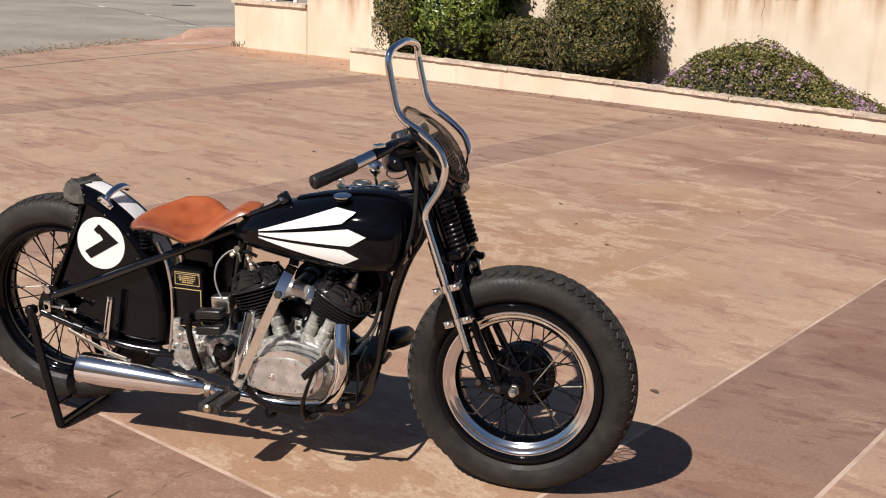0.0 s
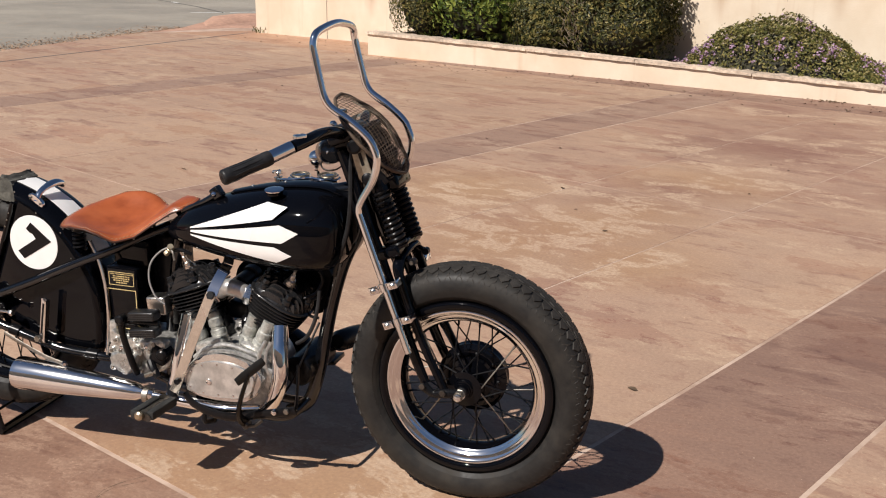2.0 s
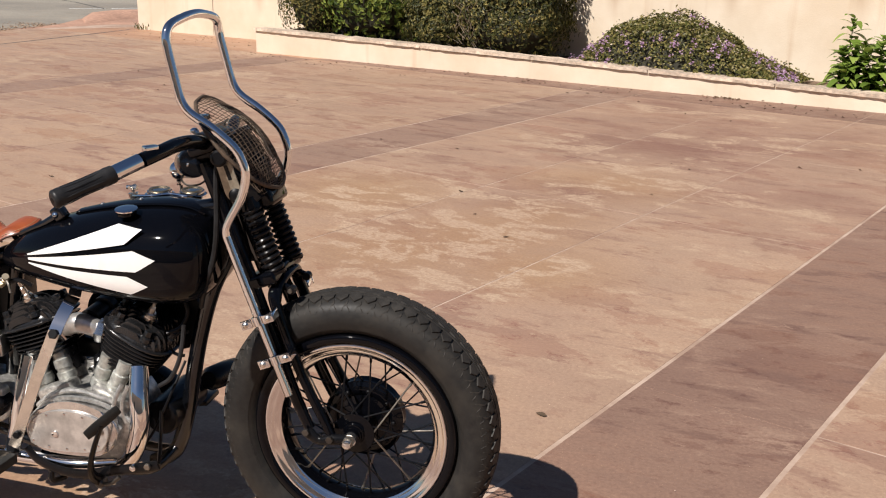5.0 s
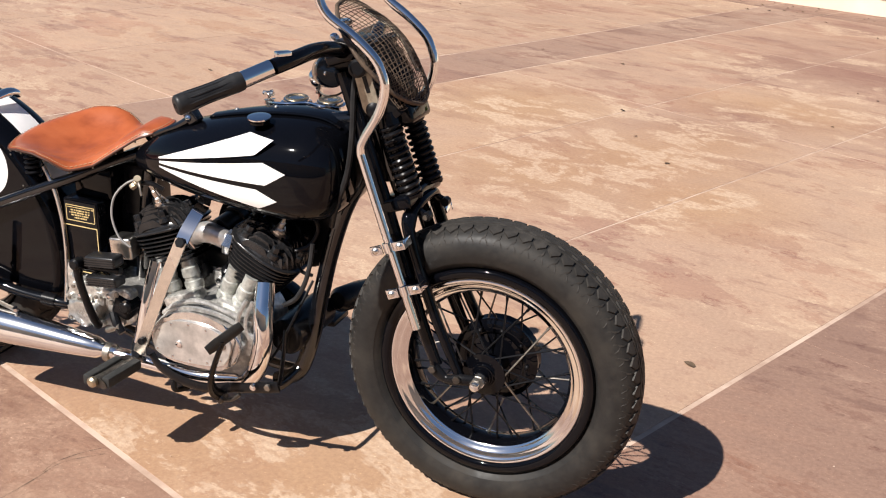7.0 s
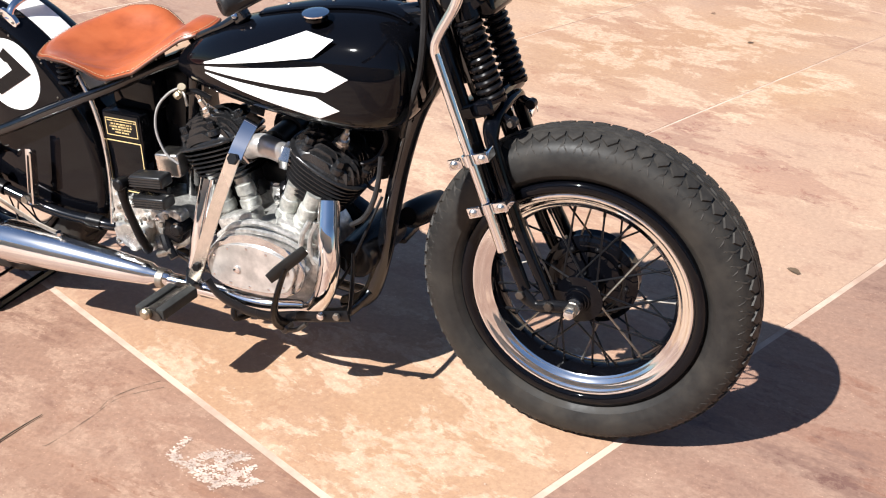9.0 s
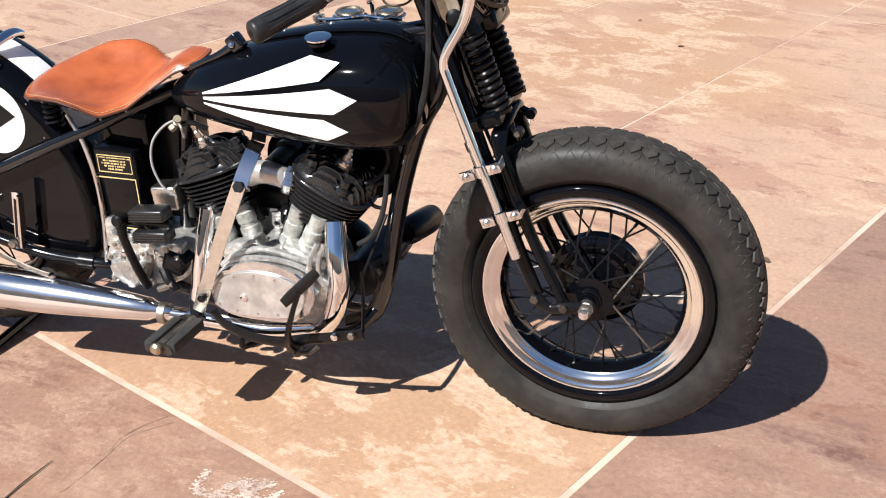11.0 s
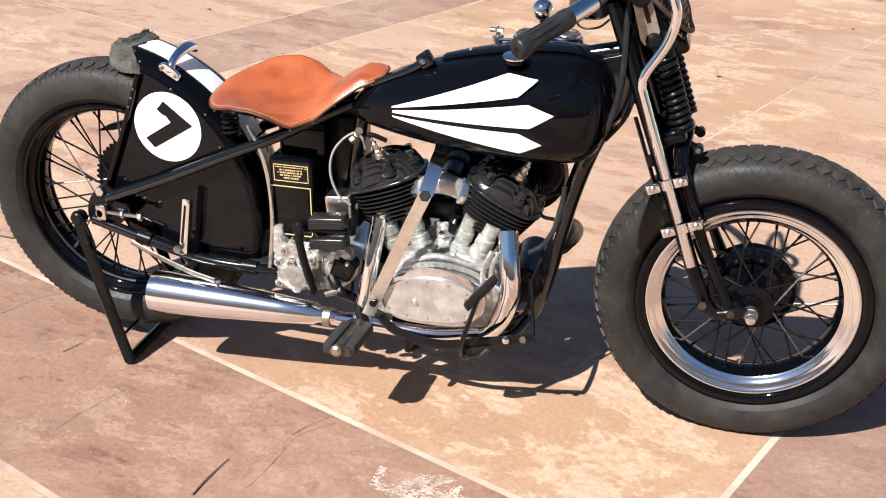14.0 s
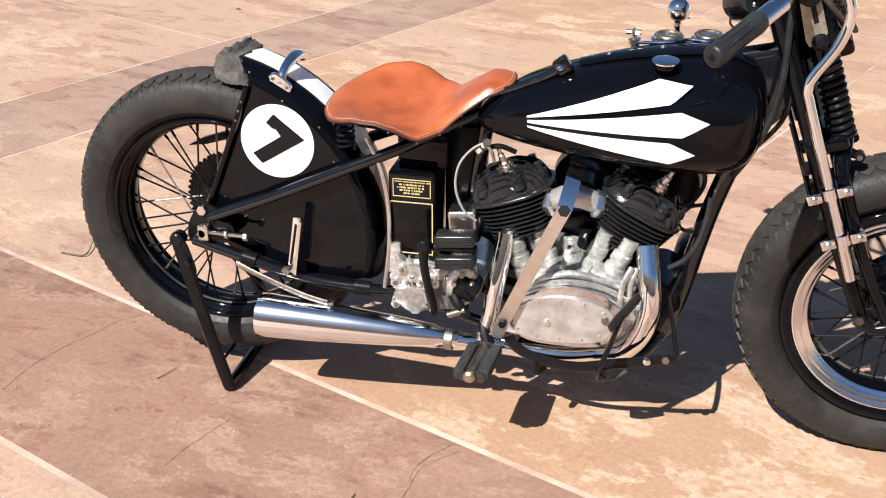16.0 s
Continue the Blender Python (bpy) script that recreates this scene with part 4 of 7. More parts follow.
S_LOOP = smooth_loop(S_HALF + [(x, -y) for x, y in S_HALF[:0:-1]], 5)
S_HUB = (0.405, 0.0)


def on_seat(k, r, lift=0.0):
    """A place on the seat: the k-th way out from its hub, r of the way to its rim."""
    lx, ly = S_LOOP[k % len(S_LOOP)]
    x, y = S_HUB[0] + (lx - S_HUB[0]) * r, ly * r
    z = lerp(x, SX, S_MID) + (lerp(x, SX, S_RIM) - lerp(x, SX, S_MID)) * r ** 2
    z += 0.006 * math.exp(-((r - 0.84) / 0.16) ** 2) - 0.004 * max(0.0, (r - 0.92) / 0.08) ** 2
    return Vector((x, y - 0.08 * (0.60 - x), z + 0.13 * y - 0.004 * max(0.0, (0.33 - x) / 0.095) + lift))


def seat_mesh(lift, thick, reach=1.0):
    bm = bmesh.new()
    hub = bm.verts.new(on_seat(0, 0.0, lift))
    rings = [[bm.verts.new(on_seat(k, reach * r / 14, lift)) for k in range(len(S_LOOP))] for r in range(1, 15)]
    n = len(S_LOOP)
    for k in range(n):
        bm.faces.new((hub, rings[0][k], rings[0][(k + 1) % n]))
    for a, c in zip(rings, rings[1:]):
        for k in range(n):
            bm.faces.new((a[k], c[k], c[(k + 1) % n], a[(k + 1) % n]))
    bmesh.ops.recalc_face_normals(bm, faces=bm.faces[:])
    bmesh.ops.solidify(bm, geom=bm.faces[:], thickness=thick)
    return bm


seat = part("seat", seat_mesh(0.0, 0.0055), M_LEATHER, bike, "tan leather solo seat with cream stitching", angle=75)
for k in range(len(S_LOOP)):
    p, q = on_seat(k, 0.976, 0.0010), on_seat(k + 1, 0.976, 0.0010)
    n_st = max(1, round((q - p).length / 0.0075))
    for i in range(n_st):
        part("stitch", rod(p.lerp(q, (i + 0.1) / n_st), p.lerp(q, (i + 0.72) / n_st), 0.0007, 4), M_THREAD, seat)
part("seat_edge", tube([on_seat(k, 1.003, -0.0022) for k in range(len(S_LOOP))] + [on_seat(0, 1.003, -0.0022)], 0.0026, 8, 1), M_LEATHER_EDGE, seat, "dark burnished leather edge")
part("seat_pan", seat_mesh(-0.012, 0.003, 0.94), M_SATIN, seat, angle=75)
for k in range(0, len(S_LOOP), 5):
    part("seat_rivet", lathe([(0, 0.0026), (0.0014, 0.0022), (0.002, 0.001)], on_seat(k, 0.985, -0.010), (0, -1 if S_LOOP[k][1] < 0 else 1, 0), 8), M_STEEL, seat)
for y in (-0.07, 0.07):
    coil = [(0.285 + 0.017 * math.cos(a), y + 0.017 * math.sin(a), 0.585 + 0.0019 * a) for a in np.linspace(0, 10 * math.pi, 70)]
    part("seat_spring", tube(coil, 0.0033, 6, 1), M_SATIN, seat)
part("seat_post", rod((0.47, 0, 0.56), (0.47, 0, 0.655), 0.014), M_SATIN, seat)
part("nose_bracket", tube([(0.575, -0.022, 0.704), (0.606, -0.038, 0.720), (0.645, -0.050, 0.739), (0.670, -0.050, 0.750), (0.698, -0.050, 0.766), (0.722, -0.050, 0.785)], [0.0075, 0.0075, 0.0065, 0.0075, 0.0095, 0.0105], 10), M_FRAME, seat, "black curved seat arm")
part("nose_bolt", lathe([(0, 0.0075), (0.005, 0.0075), (0.009, 0.006), (0.011, 0.003)], (0.708, -0.057, 0.774), (0.15, -0.8, 0.5), 14), M_CHROME, seat, "chrome domed pivot bolt")
part("nose_clamp", box((0.030, 0.026, 0.034), (0.712, -0.048, 0.778), 0.006, Matrix.Rotation(radians(-35), 3, "Y"), seg=3), M_FRAME, seat, "black clamp block")

# frame
frame_part = part("frame", tube([(0.555, 0, 0.655), (0.75, 0, 0.72), (0.93, 0, 0.775), (1.10, 0, 0.815)], 0.020, 12), M_FRAME, bike, "gloss black tubular rigid frame")
part("head_tube", rod(fk(-0.325, 0.008, 0.930), fk(-0.235, 0.008, 0.700), 0.031, 24), M_FRAME, frame_part)
part("neck_gusset", prism([(1.055, 0.80), (1.13, 0.82), (1.145, 0.74), (1.115, 0.69), (1.080, 0.655), (1.06, 0.66)], -0.024, 0.024, 0.004), M_FRAME, frame_part)
part("downtube", tube([(1.115, 0, 0.735), (1.080, 0, 0.67), (1.048, 0, 0.60), (1.018, 0, 0.50), (0.996, 0, 0.40), (0.974, 0, 0.29), (0.94, 0, 0.19), (0.88, 0, 0.15)], 0.019, 12), M_FRAME, frame_part)
part("seat_tube", tube([(0.565, 0, 0.665), (0.54, 0, 0.52), (0.52, 0, 0.36), (0.51, 0, 0.2)], 0.018, 12), M_FRAME, frame_part)
for s in (-1, 1):
    part("upper_stay", tube([(-0.015, s * 0.105, 0.418), (0.13, s * 0.103, 0.478), (0.275, s * 0.098, 0.544), (0.40, s * 0.082, 0.598), (0.50, s * 0.045, 0.645), (0.57, s * 0.018, 0.672)], 0.0125, 12), M_FRAME, frame_part)
    part("lower_stay", tube([(-0.055, s * 0.108, 0.362), (0.06, s * 0.108, 0.330), (0.21, s * 0.103, 0.291), (0.34, s * 0.095, 0.280), (0.42, s * 0.070, 0.262), (0.60, s * 0.06, 0.200), (0.80, s * 0.06, 0.160), (0.90, s * 0.05, 0.160), (0.945, s * 0.01, 0.20)], 0.0125, 12), M_FRAME, frame_part)
    part("sleeve", rod((0.055, s * 0.108, 0.332), (0.085, s * 0.108, 0.325), 0.0165), M_SATIN, frame_part)
    part("sleeve", rod((0.30, s * 0.098, 0.283), (0.335, s * 0.0955, 0.281), 0.0165), M_SATIN, frame_part)
    dropout = smooth_loop([(-0.060, 0.350), (-0.068, 0.385), (-0.050, 0.425), (-0.022, 0.447), (0.008, 0.435), (0.005, 0.412), (0.030, 0.405), (0.040, 0.385), (0.020, 0.365), (-0.010, 0.345)], 3)
    part("dropout", prism(dropout, s * 0.100, s * 0.108, 0.001), M_SATIN, frame_part, "black axle plate")
    part("plate_bolt", hexnut((-0.028, s * 0.108, 0.434), (0, s, 0), 0.0115, 0.009), M_NICKEL, frame_part, "bright bolt")
    part("axle_block", box((0.024, 0.018, 0.036), (-0.024, s * 0.119, 0.388), 0.003), M_NICKEL, frame_part, "bright axle block")
    bm = rod((-0.012, s * 0.119, 0.388), (0.075, s * 0.119, 0.386), 0.0045, 8)
    hexnut((0.064, s * 0.119, 0.386), (1, 0, 0), 0.0095, 0.011, bm), hexnut((0.022, s * 0.119, 0.3875), (1, 0, 0), 0.0095, 0.008, bm)
    part("chain_adjuster", bm, M_NICKEL, frame_part, "bright adjuster screw")
part("rear_axle", rod((-0.028, -0.128, 0.386), (-0.028, 0.128, 0.386), 0.009), M_STEEL, frame_part)
part("crosspiece", rod((0.005, -0.1, 0.41), (0.005, 0.1, 0.41), 0.009), M_BLACK, frame_part)

# rear stand
stand = part("rear_stand", tube([(-0.088, -0.123, 0.372), (-0.078, -0.128, 0.335), (-0.066, -0.132, 0.290), (-0.030, -0.136, 0.14), (0.004, -0.139, 0.012)], 0.0125, 8, 3, squash=(0.55, 1.3)), M_BLACK, bike, "black steel rear stand")
part("stand_leg", tube([(-0.088, 0.123, 0.372), (-0.078, 0.128, 0.335), (-0.066, 0.132, 0.290), (-0.030, 0.136, 0.14), (0.004, 0.139, 0.012)], 0.0125, 8, 3, squash=(0.55, 1.3)), M_BLACK, stand)
part("stand_foot", rod((0.004, -0.145, 0.0125), (0.004, 0.145, 0.0125), 0.012, 8), M_BLACK, stand)
part("stand_brace", rod((-0.012, -0.136, 0.07), (-0.012, 0.136, 0.07), 0.004, 6), M_BLACK, stand)
part("stand_knuckle", lathe([(0, 0.016), (0.022, 0.016), (0.026, 0.012)], (-0.086, -0.108, 0.366), (0, -1, 0), 16), M_SATIN, stand)
part("stand_plate", prism(smooth_loop([(-0.098, 0.372), (-0.085, 0.386), (-0.070, 0.372), (-0.052, 0.315), (-0.050, 0.285), (-0.066, 0.285), (-0.084, 0.325)], 3), -0.126, -0.131, 0.001), M_BLACK, stand)
part("stand_bolt", hexnut((-0.060, -0.140, 0.318), (0, -1, 0), 0.008, 0.006), M_SATIN, stand)

# oil tank with its plates
oil = part("oil_tank", box((0.098, 0.125, 0.195), (0.426, -0.0285, 0.455), 0.006), M_BLACK, bike, "gloss black oil tank with gold lining")
part("oil_tank_neck", box((0.105, 0.105, 0.075), (0.442, -0.010, 0.588), 0.008), M_BLACK, oil)
part("tool_box", box((0.075, 0.10, 0.26), (0.515, 0.035, 0.50), 0.008), M_SATIN, oil, "black box behind the oil tank")
part("plate", box((0.086, 0.0016, 0.054), (0.4265, -0.0918, 0.519), 0.0), M_SATIN, oil, "small black instruction plate")
for z, h in ((0.5375, 0.0016), (0.5005, 0.0016)):
    part("gold_line", box((0.078, 0.0008, h), (0.4265, -0.0931, z)), M_GOLD, oil)
for x in (0.388, 0.465):
    part("gold_line", box((0.0016, 0.0008, 0.0354), (x, -0.0931, 0.519)), M_GOLD, oil)
words = random.Random(8)
for z, w, h in ((0.5325, 0.070, 0.0020), (0.5260, 0.052, 0.0032), (0.5200, 0.060, 0.0032), (0.5140, 0.050, 0.0032), (0.5078, 0.034, 0.0032)):
    x = 0.4265 - w / 2
    while x < 0.4265 + w / 2 - 0.002:
        n = words.choice((0.002, 0.003, 0.0045, 0.006))
        part("print_bar", box((n, 0.0007, h), (x + n / 2, -0.0931, z)), M_GOLD, oil)
        x += n + words.choice((0.0012, 0.0012, 0.003))
for z in (0.4875, 0.3735):
    part("gold_line", box((0.090, 0.0008, 0.0022), (0.4245, -0.0919, z)), M_GOLD, oil)
for x in (0.3805, 0.4685):
    part("gold_line", box((0.0022, 0.0008, 0.1118), (x, -0.0919, 0.4305)), M_GOLD, oil)
part("oil_pipe", tube([(0.335, -0.092, 0.62), (0.362, -0.094, 0.56), (0.377, -0.096, 0.48), (0.378, -0.098, 0.39), (0.366, -0.10, 0.29)], 0.0048, 10), M_POLISH, oil, "bright curved pipe")

# exhaust
exhaust = part("muffler", lathe([(0, 0.040), (0.002, 0.0465), (0.02, 0.0480), (0.15, 0.0425), (0.30, 0.0325), (0.385, 0.0245), (0.397, 0.018), (0.430, 0.0175), (0.435, 0.014)], (0.100, -0.150, 0.2190), Vector((0.45, 0.012, -0.011)), 48), M_MUFFLER, bike, "tapered chrome muffler", angle=50)
part("front_pipe", tube([(0.899, -0.080, 0.436), (0.904, -0.094, 0.408), (0.911, -0.113, 0.372), (0.916, -0.123, 0.32), (0.902, -0.124, 0.258), (0.872, -0.116, 0.212), (0.83, -0.112, 0.198), (0.74, -0.128, 0.192), (0.63, -0.128, 0.196), (0.52, -0.139, 0.205)], [0.021, 0.0225, 0.0225, 0.0225, 0.0225, 0.021, 0.018, 0.017, 0.017, 0.016], 20), M_CHROME, exhaust, "curved chrome exhaust pipe", angle=60)
part("rear_pipe", tube([(0.619, -0.078, 0.434), (0.616, -0.088, 0.405), (0.606, -0.109, 0.33), (0.595, -0.122, 0.25), (0.586, -0.131, 0.205)], 0.0185, 20), M_CHROME, exhaust, "straight chrome exhaust pipe", angle=60)
part("muffler_clamp", lathe([(-0.009, 0.021), (-0.008, 0.0225), (0.008, 0.0225), (0.009, 0.021)], (0.515, -0.139, 0.2045), (1, 0.02, -0.02), 24), M_STEEL, exhaust)
part("muffler_bracket", tube([(0.045, -0.128, 0.324), (0.12, -0.140, 0.300), (0.20, -0.146, 0.275), (0.262, -0.148, 0.262)], 0.0065, 8, squash=(0.3, 1.0)), M_STEEL, exhaust, "flat dull chrome stay")
part("bracket_bolt", hexnut((0.262, -0.152, 0.262), (0, -0.3, 1), 0.007, 0.012), M_CHROME, exhaust)

# chrome strap bracket on the stay
bracket = part("stay_bracket", prism([(0.158, 0.306), (0.178, 0.308), (0.199, 0.438), (0.195, 0.446), (0.181, 0.444)], -0.120, -0.124, 0.001), M_CHROME, bike, "small chrome channel bracket on the lower stay")
part("bracket_flange", prism([(0.1755, 0.312), (0.1805, 0.312), (0.2005, 0.437), (0.1960, 0.440)], -0.112, -0.130), M_NICKEL, bracket)
part("bracket_slot", prism([(0.166, 0.335), (0.172, 0.336), (0.189, 0.428), (0.184, 0.430)], -0.1242, -0.1250), M_SATIN, bracket)
part("bracket_bolt", hexnut((0.160, -0.126, 0.322), (0, -1, 0), 0.010, 0.010), M_STEEL, bracket)

# engine
CRANK = Vector((0.757, 0, 0.262))
engine = part("crankcase", lathe([(-0.105, 0.06), (-0.10, 0.105), (-0.085, 0.112), (0.085, 0.112), (0.10, 0.10)], CRANK, (0, 1, 0), 48), M_ALLOY, bike, "cast aluminium v-twin engine case")
cover = [(0.640, 0.268), (0.648, 0.304), (0.686, 0.342), (0.745, 0.361), (0.798, 0.357), (0.846, 0.338), (0.870, 0.306), (0.862, 0.266), (0.838, 0.240), (0.79, 0.228), (0.70, 0.228), (0.655, 0.243)]
part("gear_cover", prism(smooth_loop(cover, 3), -0.090, -0.148, 0.006), M_POLISH, engine, "polished aluminium gear cover", angle=40)
plate_o = smooth_loop([(0.650, 0.268), (0.653, 0.292), (0.668, 0.316), (0.708, 0.334), (0.757, 0.340), (0.803, 0.334), (0.842, 0.317), (0.852, 0.294), (0.840, 0.264), (0.818, 0.245), (0.728, 0.237), (0.662, 0.245)], 3)
part("cover_plate", prism(plate_o, -0.1485, -0.154, 0.0015), M_PLATE, engine, "riveted oval cover plate", angle=40)
for x, z in ((0.666, 0.304), (0.70, 0.325), (0.745, 0.333), (0.79, 0.329), (0.830, 0.314), (0.700, 0.246), (0.745, 0.245), (0.79, 0.249), (0.825, 0.262), (0.661, 0.258)):
    part("rivet", lathe([(0, 0.0032), (0.0012, 0.0028), (0.002, 0.001)], (x, -0.1541, z), (0, -1, 0), 8), M_CHROME, engine)
part("plate_screw", lathe([(0, 0.008), (0.003, 0.0075), (0.004, 0.004)], (0.718, -0.1541, 0.280), (0, -1, 0), 14), M_CHROME, engine)
part("plate_screw", lathe([(0, 0.008), (0.003, 0.0075), (0.004, 0.004)], (0.833, -0.1541, 0.299), (0, -1, 0), 14), M_STEEL, engine)
# ribs, tappet blocks and valve covers
part("case_rib", tube([(0.645, -0.13, 0.300), (0.69, -0.128, 0.345), (0.757, -0.138, 0.368), (0.83, -0.128, 0.355), (0.895, -0.125, 0.318)], 0.006, 8), M_ALLOY, engine)
part("case_rib", tube([(0.66, -0.12, 0.330), (0.70, -0.124, 0.362), (0.76, -0.126, 0.382), (0.83, -0.124, 0.370), (0.88, -0.112, 0.345)], 0.007, 8), M_ALLOY, engine)
part("case_wing", prism(smooth_loop([(0.63, 0.25), (0.65, 0.315), (0.70, 0.352), (0.757, 0.366), (0.83, 0.356), (0.885, 0.330), (0.905, 0.28), (0.88, 0.215), (0.64, 0.215)], 3), -0.08, -0.112, 0.008), M_ALLOY, engine, angle=40)
part("tappet_block", box((0.092, 0.045, 0.034), (0.700, -0.092, 0.362), 0.007, Matrix.Rotation(radians(-22), 3, "Y")), M_ALLOY, engine)
part("tappet_block", box((0.10, 0.045, 0.034), (0.838, -0.092, 0.362), 0.007, Matrix.Rotation(radians(22), 3, "Y")), M_ALLOY, engine)
for foot, lean in (((0.656, -0.068, 0.352), -19), ((0.708, -0.056, 0.362), -18), ((0.786, -0.072, 0.362), 20), ((0.829, -0.083, 0.356), 24)):
    d = Vector((math.sin(radians(lean)), 0, math.cos(radians(lean))))
    p = Vector(foot)
    bm = lathe([(-0.02, 0.0200), (0.004, 0.0210), (0.006, 0.0180), (0.013, 0.0178), (0.015, 0.0215), (0.024, 0.0222), (0.034, 0.0215), (0.036, 0.0182), (0.044, 0.0182), (0.046, 0.0205), (0.066, 0.0196), (0.068, 0.0165), (0.10, 0.0160)], p, d, 20)
    part("valve_cover", bm, M_CAST, engine, "cast valve spring cover", angle=40)
part("timer_cap", lathe([(0, 0.017), (0.03, 0.017), (0.036, 0.010)], (0.775, -0.03, 0.400), (0.15, -0.2, 1), 18), M_SATIN, engine)
part("oil_tube", tube([(0.875, -0.120, 0.405), (0.862, -0.13, 0.375), (0.858, -0.134, 0.34), (0.862, -0.134, 0.312), (0.872, -0.132, 0.30)], 0.0055, 8), M_ALLOY, engine)
part("oil_tube", tube([(0.885, -0.112, 0.40), (0.876, -0.122, 0.372), (0.876, -0.127, 0.34), (0.884, -0.126, 0.315)], 0.0055, 8), M_ALLOY, engine)
part("sump_band", tube([(0.66, -0.115, 0.215), (0.70, -0.12, 0.200), (0.80, -0.112, 0.195), (0.87, -0.11, 0.21)], 0.010, 8), M_BLACK, engine)
part("primary_cover", prism(smooth_loop([(0.42, 0.25), (0.50, 0.33), (0.75, 0.36), (0.88, 0.32), (0.90, 0.25), (0.86, 0.19), (0.70, 0.17), (0.50, 0.19)], 3), 0.105, 0.150, 0.008), M_BLACK, engine, "black primary chain cover")
part("generator", lathe([(-0.06, 0.038), (-0.055, 0.042), (0.11, 0.042), (0.115, 0.036)], (0.935, 0.0, 0.30), (0, 1, 0), 24), M_SATIN, engine, "black round generator")


def cylinder(name, base, lean, label):
    """A finned side-valve cylinder with its ridged, domed head."""
    d = Vector((math.sin(radians(lean)), 0, math.cos(radians(lean))))
    a = Vector((d.z, 0, -d.x))
    c = Vector(base)
    b = part(name, lathe([(-0.035, 0.046), (0.0, 0.050), (0.105, 0.054)], c, d, 32), M_IRON, bike, label)
    Y0, Y1 = -0.092, 0.056
    YM, YH = (Y0 + Y1) / 2, (Y1 - Y0) / 2

    def put(x, y, h):
        return c + a * x + Vector((0, y, 0)) + d * h

    def slab(h, sx, sy, thick, n=2.7):
        """One rounded fin round the barrel and its valve chest."""
        bm, rings = bmesh.new(), []
        for e, hh in ((0.94, 0.0), (1.0, 0.3), (1.0, 0.7), (0.94, 1.0)):
            ring = []
            for k in range(44):
                t = 2 * math.pi * k / 44
                ct, sn = math.cos(t), math.sin(t)
                ring.append(bm.verts.new(put(e * sx * math.copysign(abs(ct) ** (2 / n), ct), YM + e * sy * math.copysign(abs(sn) ** (2 / n), sn), h + thick * hh)))
            rings.append(ring)
        bm.faces.new(rings[0][::-1]), bm.faces.new(rings[-1])
        for p, q in zip(rings, rings[1:]):
            for k in range(44):
                bm.faces.new((p[k], p[(k + 1) % 44], q[(k + 1) % 44], q[k]))
        return bm

    for k in range(8):
        u = 0.20 + 0.80 * k / 7
        part("fin", slab(0.0240 + 0.0095 * k, 0.062 + 0.024 * u ** 0.8, 0.068 + 0.006 * u, 0.0040), M_IRON, b, angle=35)
    part("head_rim", slab(0.1005, 0.090, 0.0765, 0.0095), M_IRON, b, "rounded black rim of the head", angle=60)

    def dome(x, y):
        r = min(1.0, abs(x / 0.085) ** 2.5 + abs((y - YM) / (YH - 0.002)) ** 2.3)
        return 0.106 + 0.046 * (1 - r) ** 0.7

    rows = []
    for i in range(25):
        v = -1 + i / 12
        half = 0.085 * max(0.0, 1 - abs(v) ** 2.3) ** (1 / 2.5)
        rows.append([put(half * k / 14, YM + v * (YH - 0.002), dome(half * k / 14, YM + v * (YH - 0.002))) for k in range(-14, 15)])
    part("cylinder_head", shell(rows), M_IRON, b, "black domed cylinder head", angle=70)
    bolts = ((-0.046, -0.066), (0.030, -0.074), (-0.066, -0.010), (0.068, -0.030), (-0.040, 0.032), (0.045, 0.032))
    PX, PY = 0.006, -0.036
    for i in range(14):                                        # thin wavy ridges across the dome
        y = Y0 + 0.0085 + 0.0101 * i
        half = 0.083 * max(0.0, 1 - abs((y - YM) / YH) ** 2.3) ** (1 / 2.5)
        bm, rings = bmesh.new(), []
        for j in range(49):
            x = half * (-1 + j / 24)
            sway = 0.0022 * math.sin(x * 70 + 0.5 * i)
            near = min([math.hypot(x - q, y - w) for q, w in bolts])
            lift = 0.0135 * min(1.0, max(0.0, (near - 0.010) / 0.012)) * (1 - 0.5 * math.exp(-((math.hypot(x - PX, y - PY)) / 0.020) ** 2))
            lift *= min(1.0, (1 - abs(-1 + j / 24)) * 5 + 0.25)
            h = dome(x, y)
            yy = y + sway + 0.010 * math.exp(-((x - PX) / 0.022) ** 2) * (1 if y > PY else -0.3)
            rings.append([bm.verts.new(put(x, yy + e, h + f)) for e, f in ((-0.0019, -0.004), (-0.0014, lift - 0.0010), (0.0, lift), (0.0014, lift - 0.0010), (0.0019, -0.004))])
        for p, q in zip(rings, rings[1:]):
            for k in range(4):
                bm.faces.new((p[k], p[k + 1], q[k + 1], q[k]))
        part("head_fin", bm, M_IRON, b, angle=50)
    for x, y in bolts:
        bm = lathe([(-0.006, 0.0150), (0.004, 0.0135), (0.006, 0.011)], put(x, y, dome(x, y)), d, 16)
        part("head_bolt", hexnut(put(x, y, dome(x, y) + 0.004), d, 0.0100, 0.017, bm), M_IRON, b)
    pd = (d + Vector((0.05, -0.35, 0))).normalized()
    pc = put(PX, PY, dome(PX, PY) + 0.001)
    plug = hexnut(pc + pd * 0.004, pd, 0.0155, 0.014)
    lathe([(-0.006, 0.0200), (0.004, 0.0195), (0.018, 0.0115), (0.026, 0.0110), (0.028, 0.0080), (0.044, 0.0066), (0.046, 0.0040), (0.060, 0.0040)], pc, pd, 14, plug)
    part("spark_plug", plug, M_NICKEL, b, "bright spark plug")
    return b


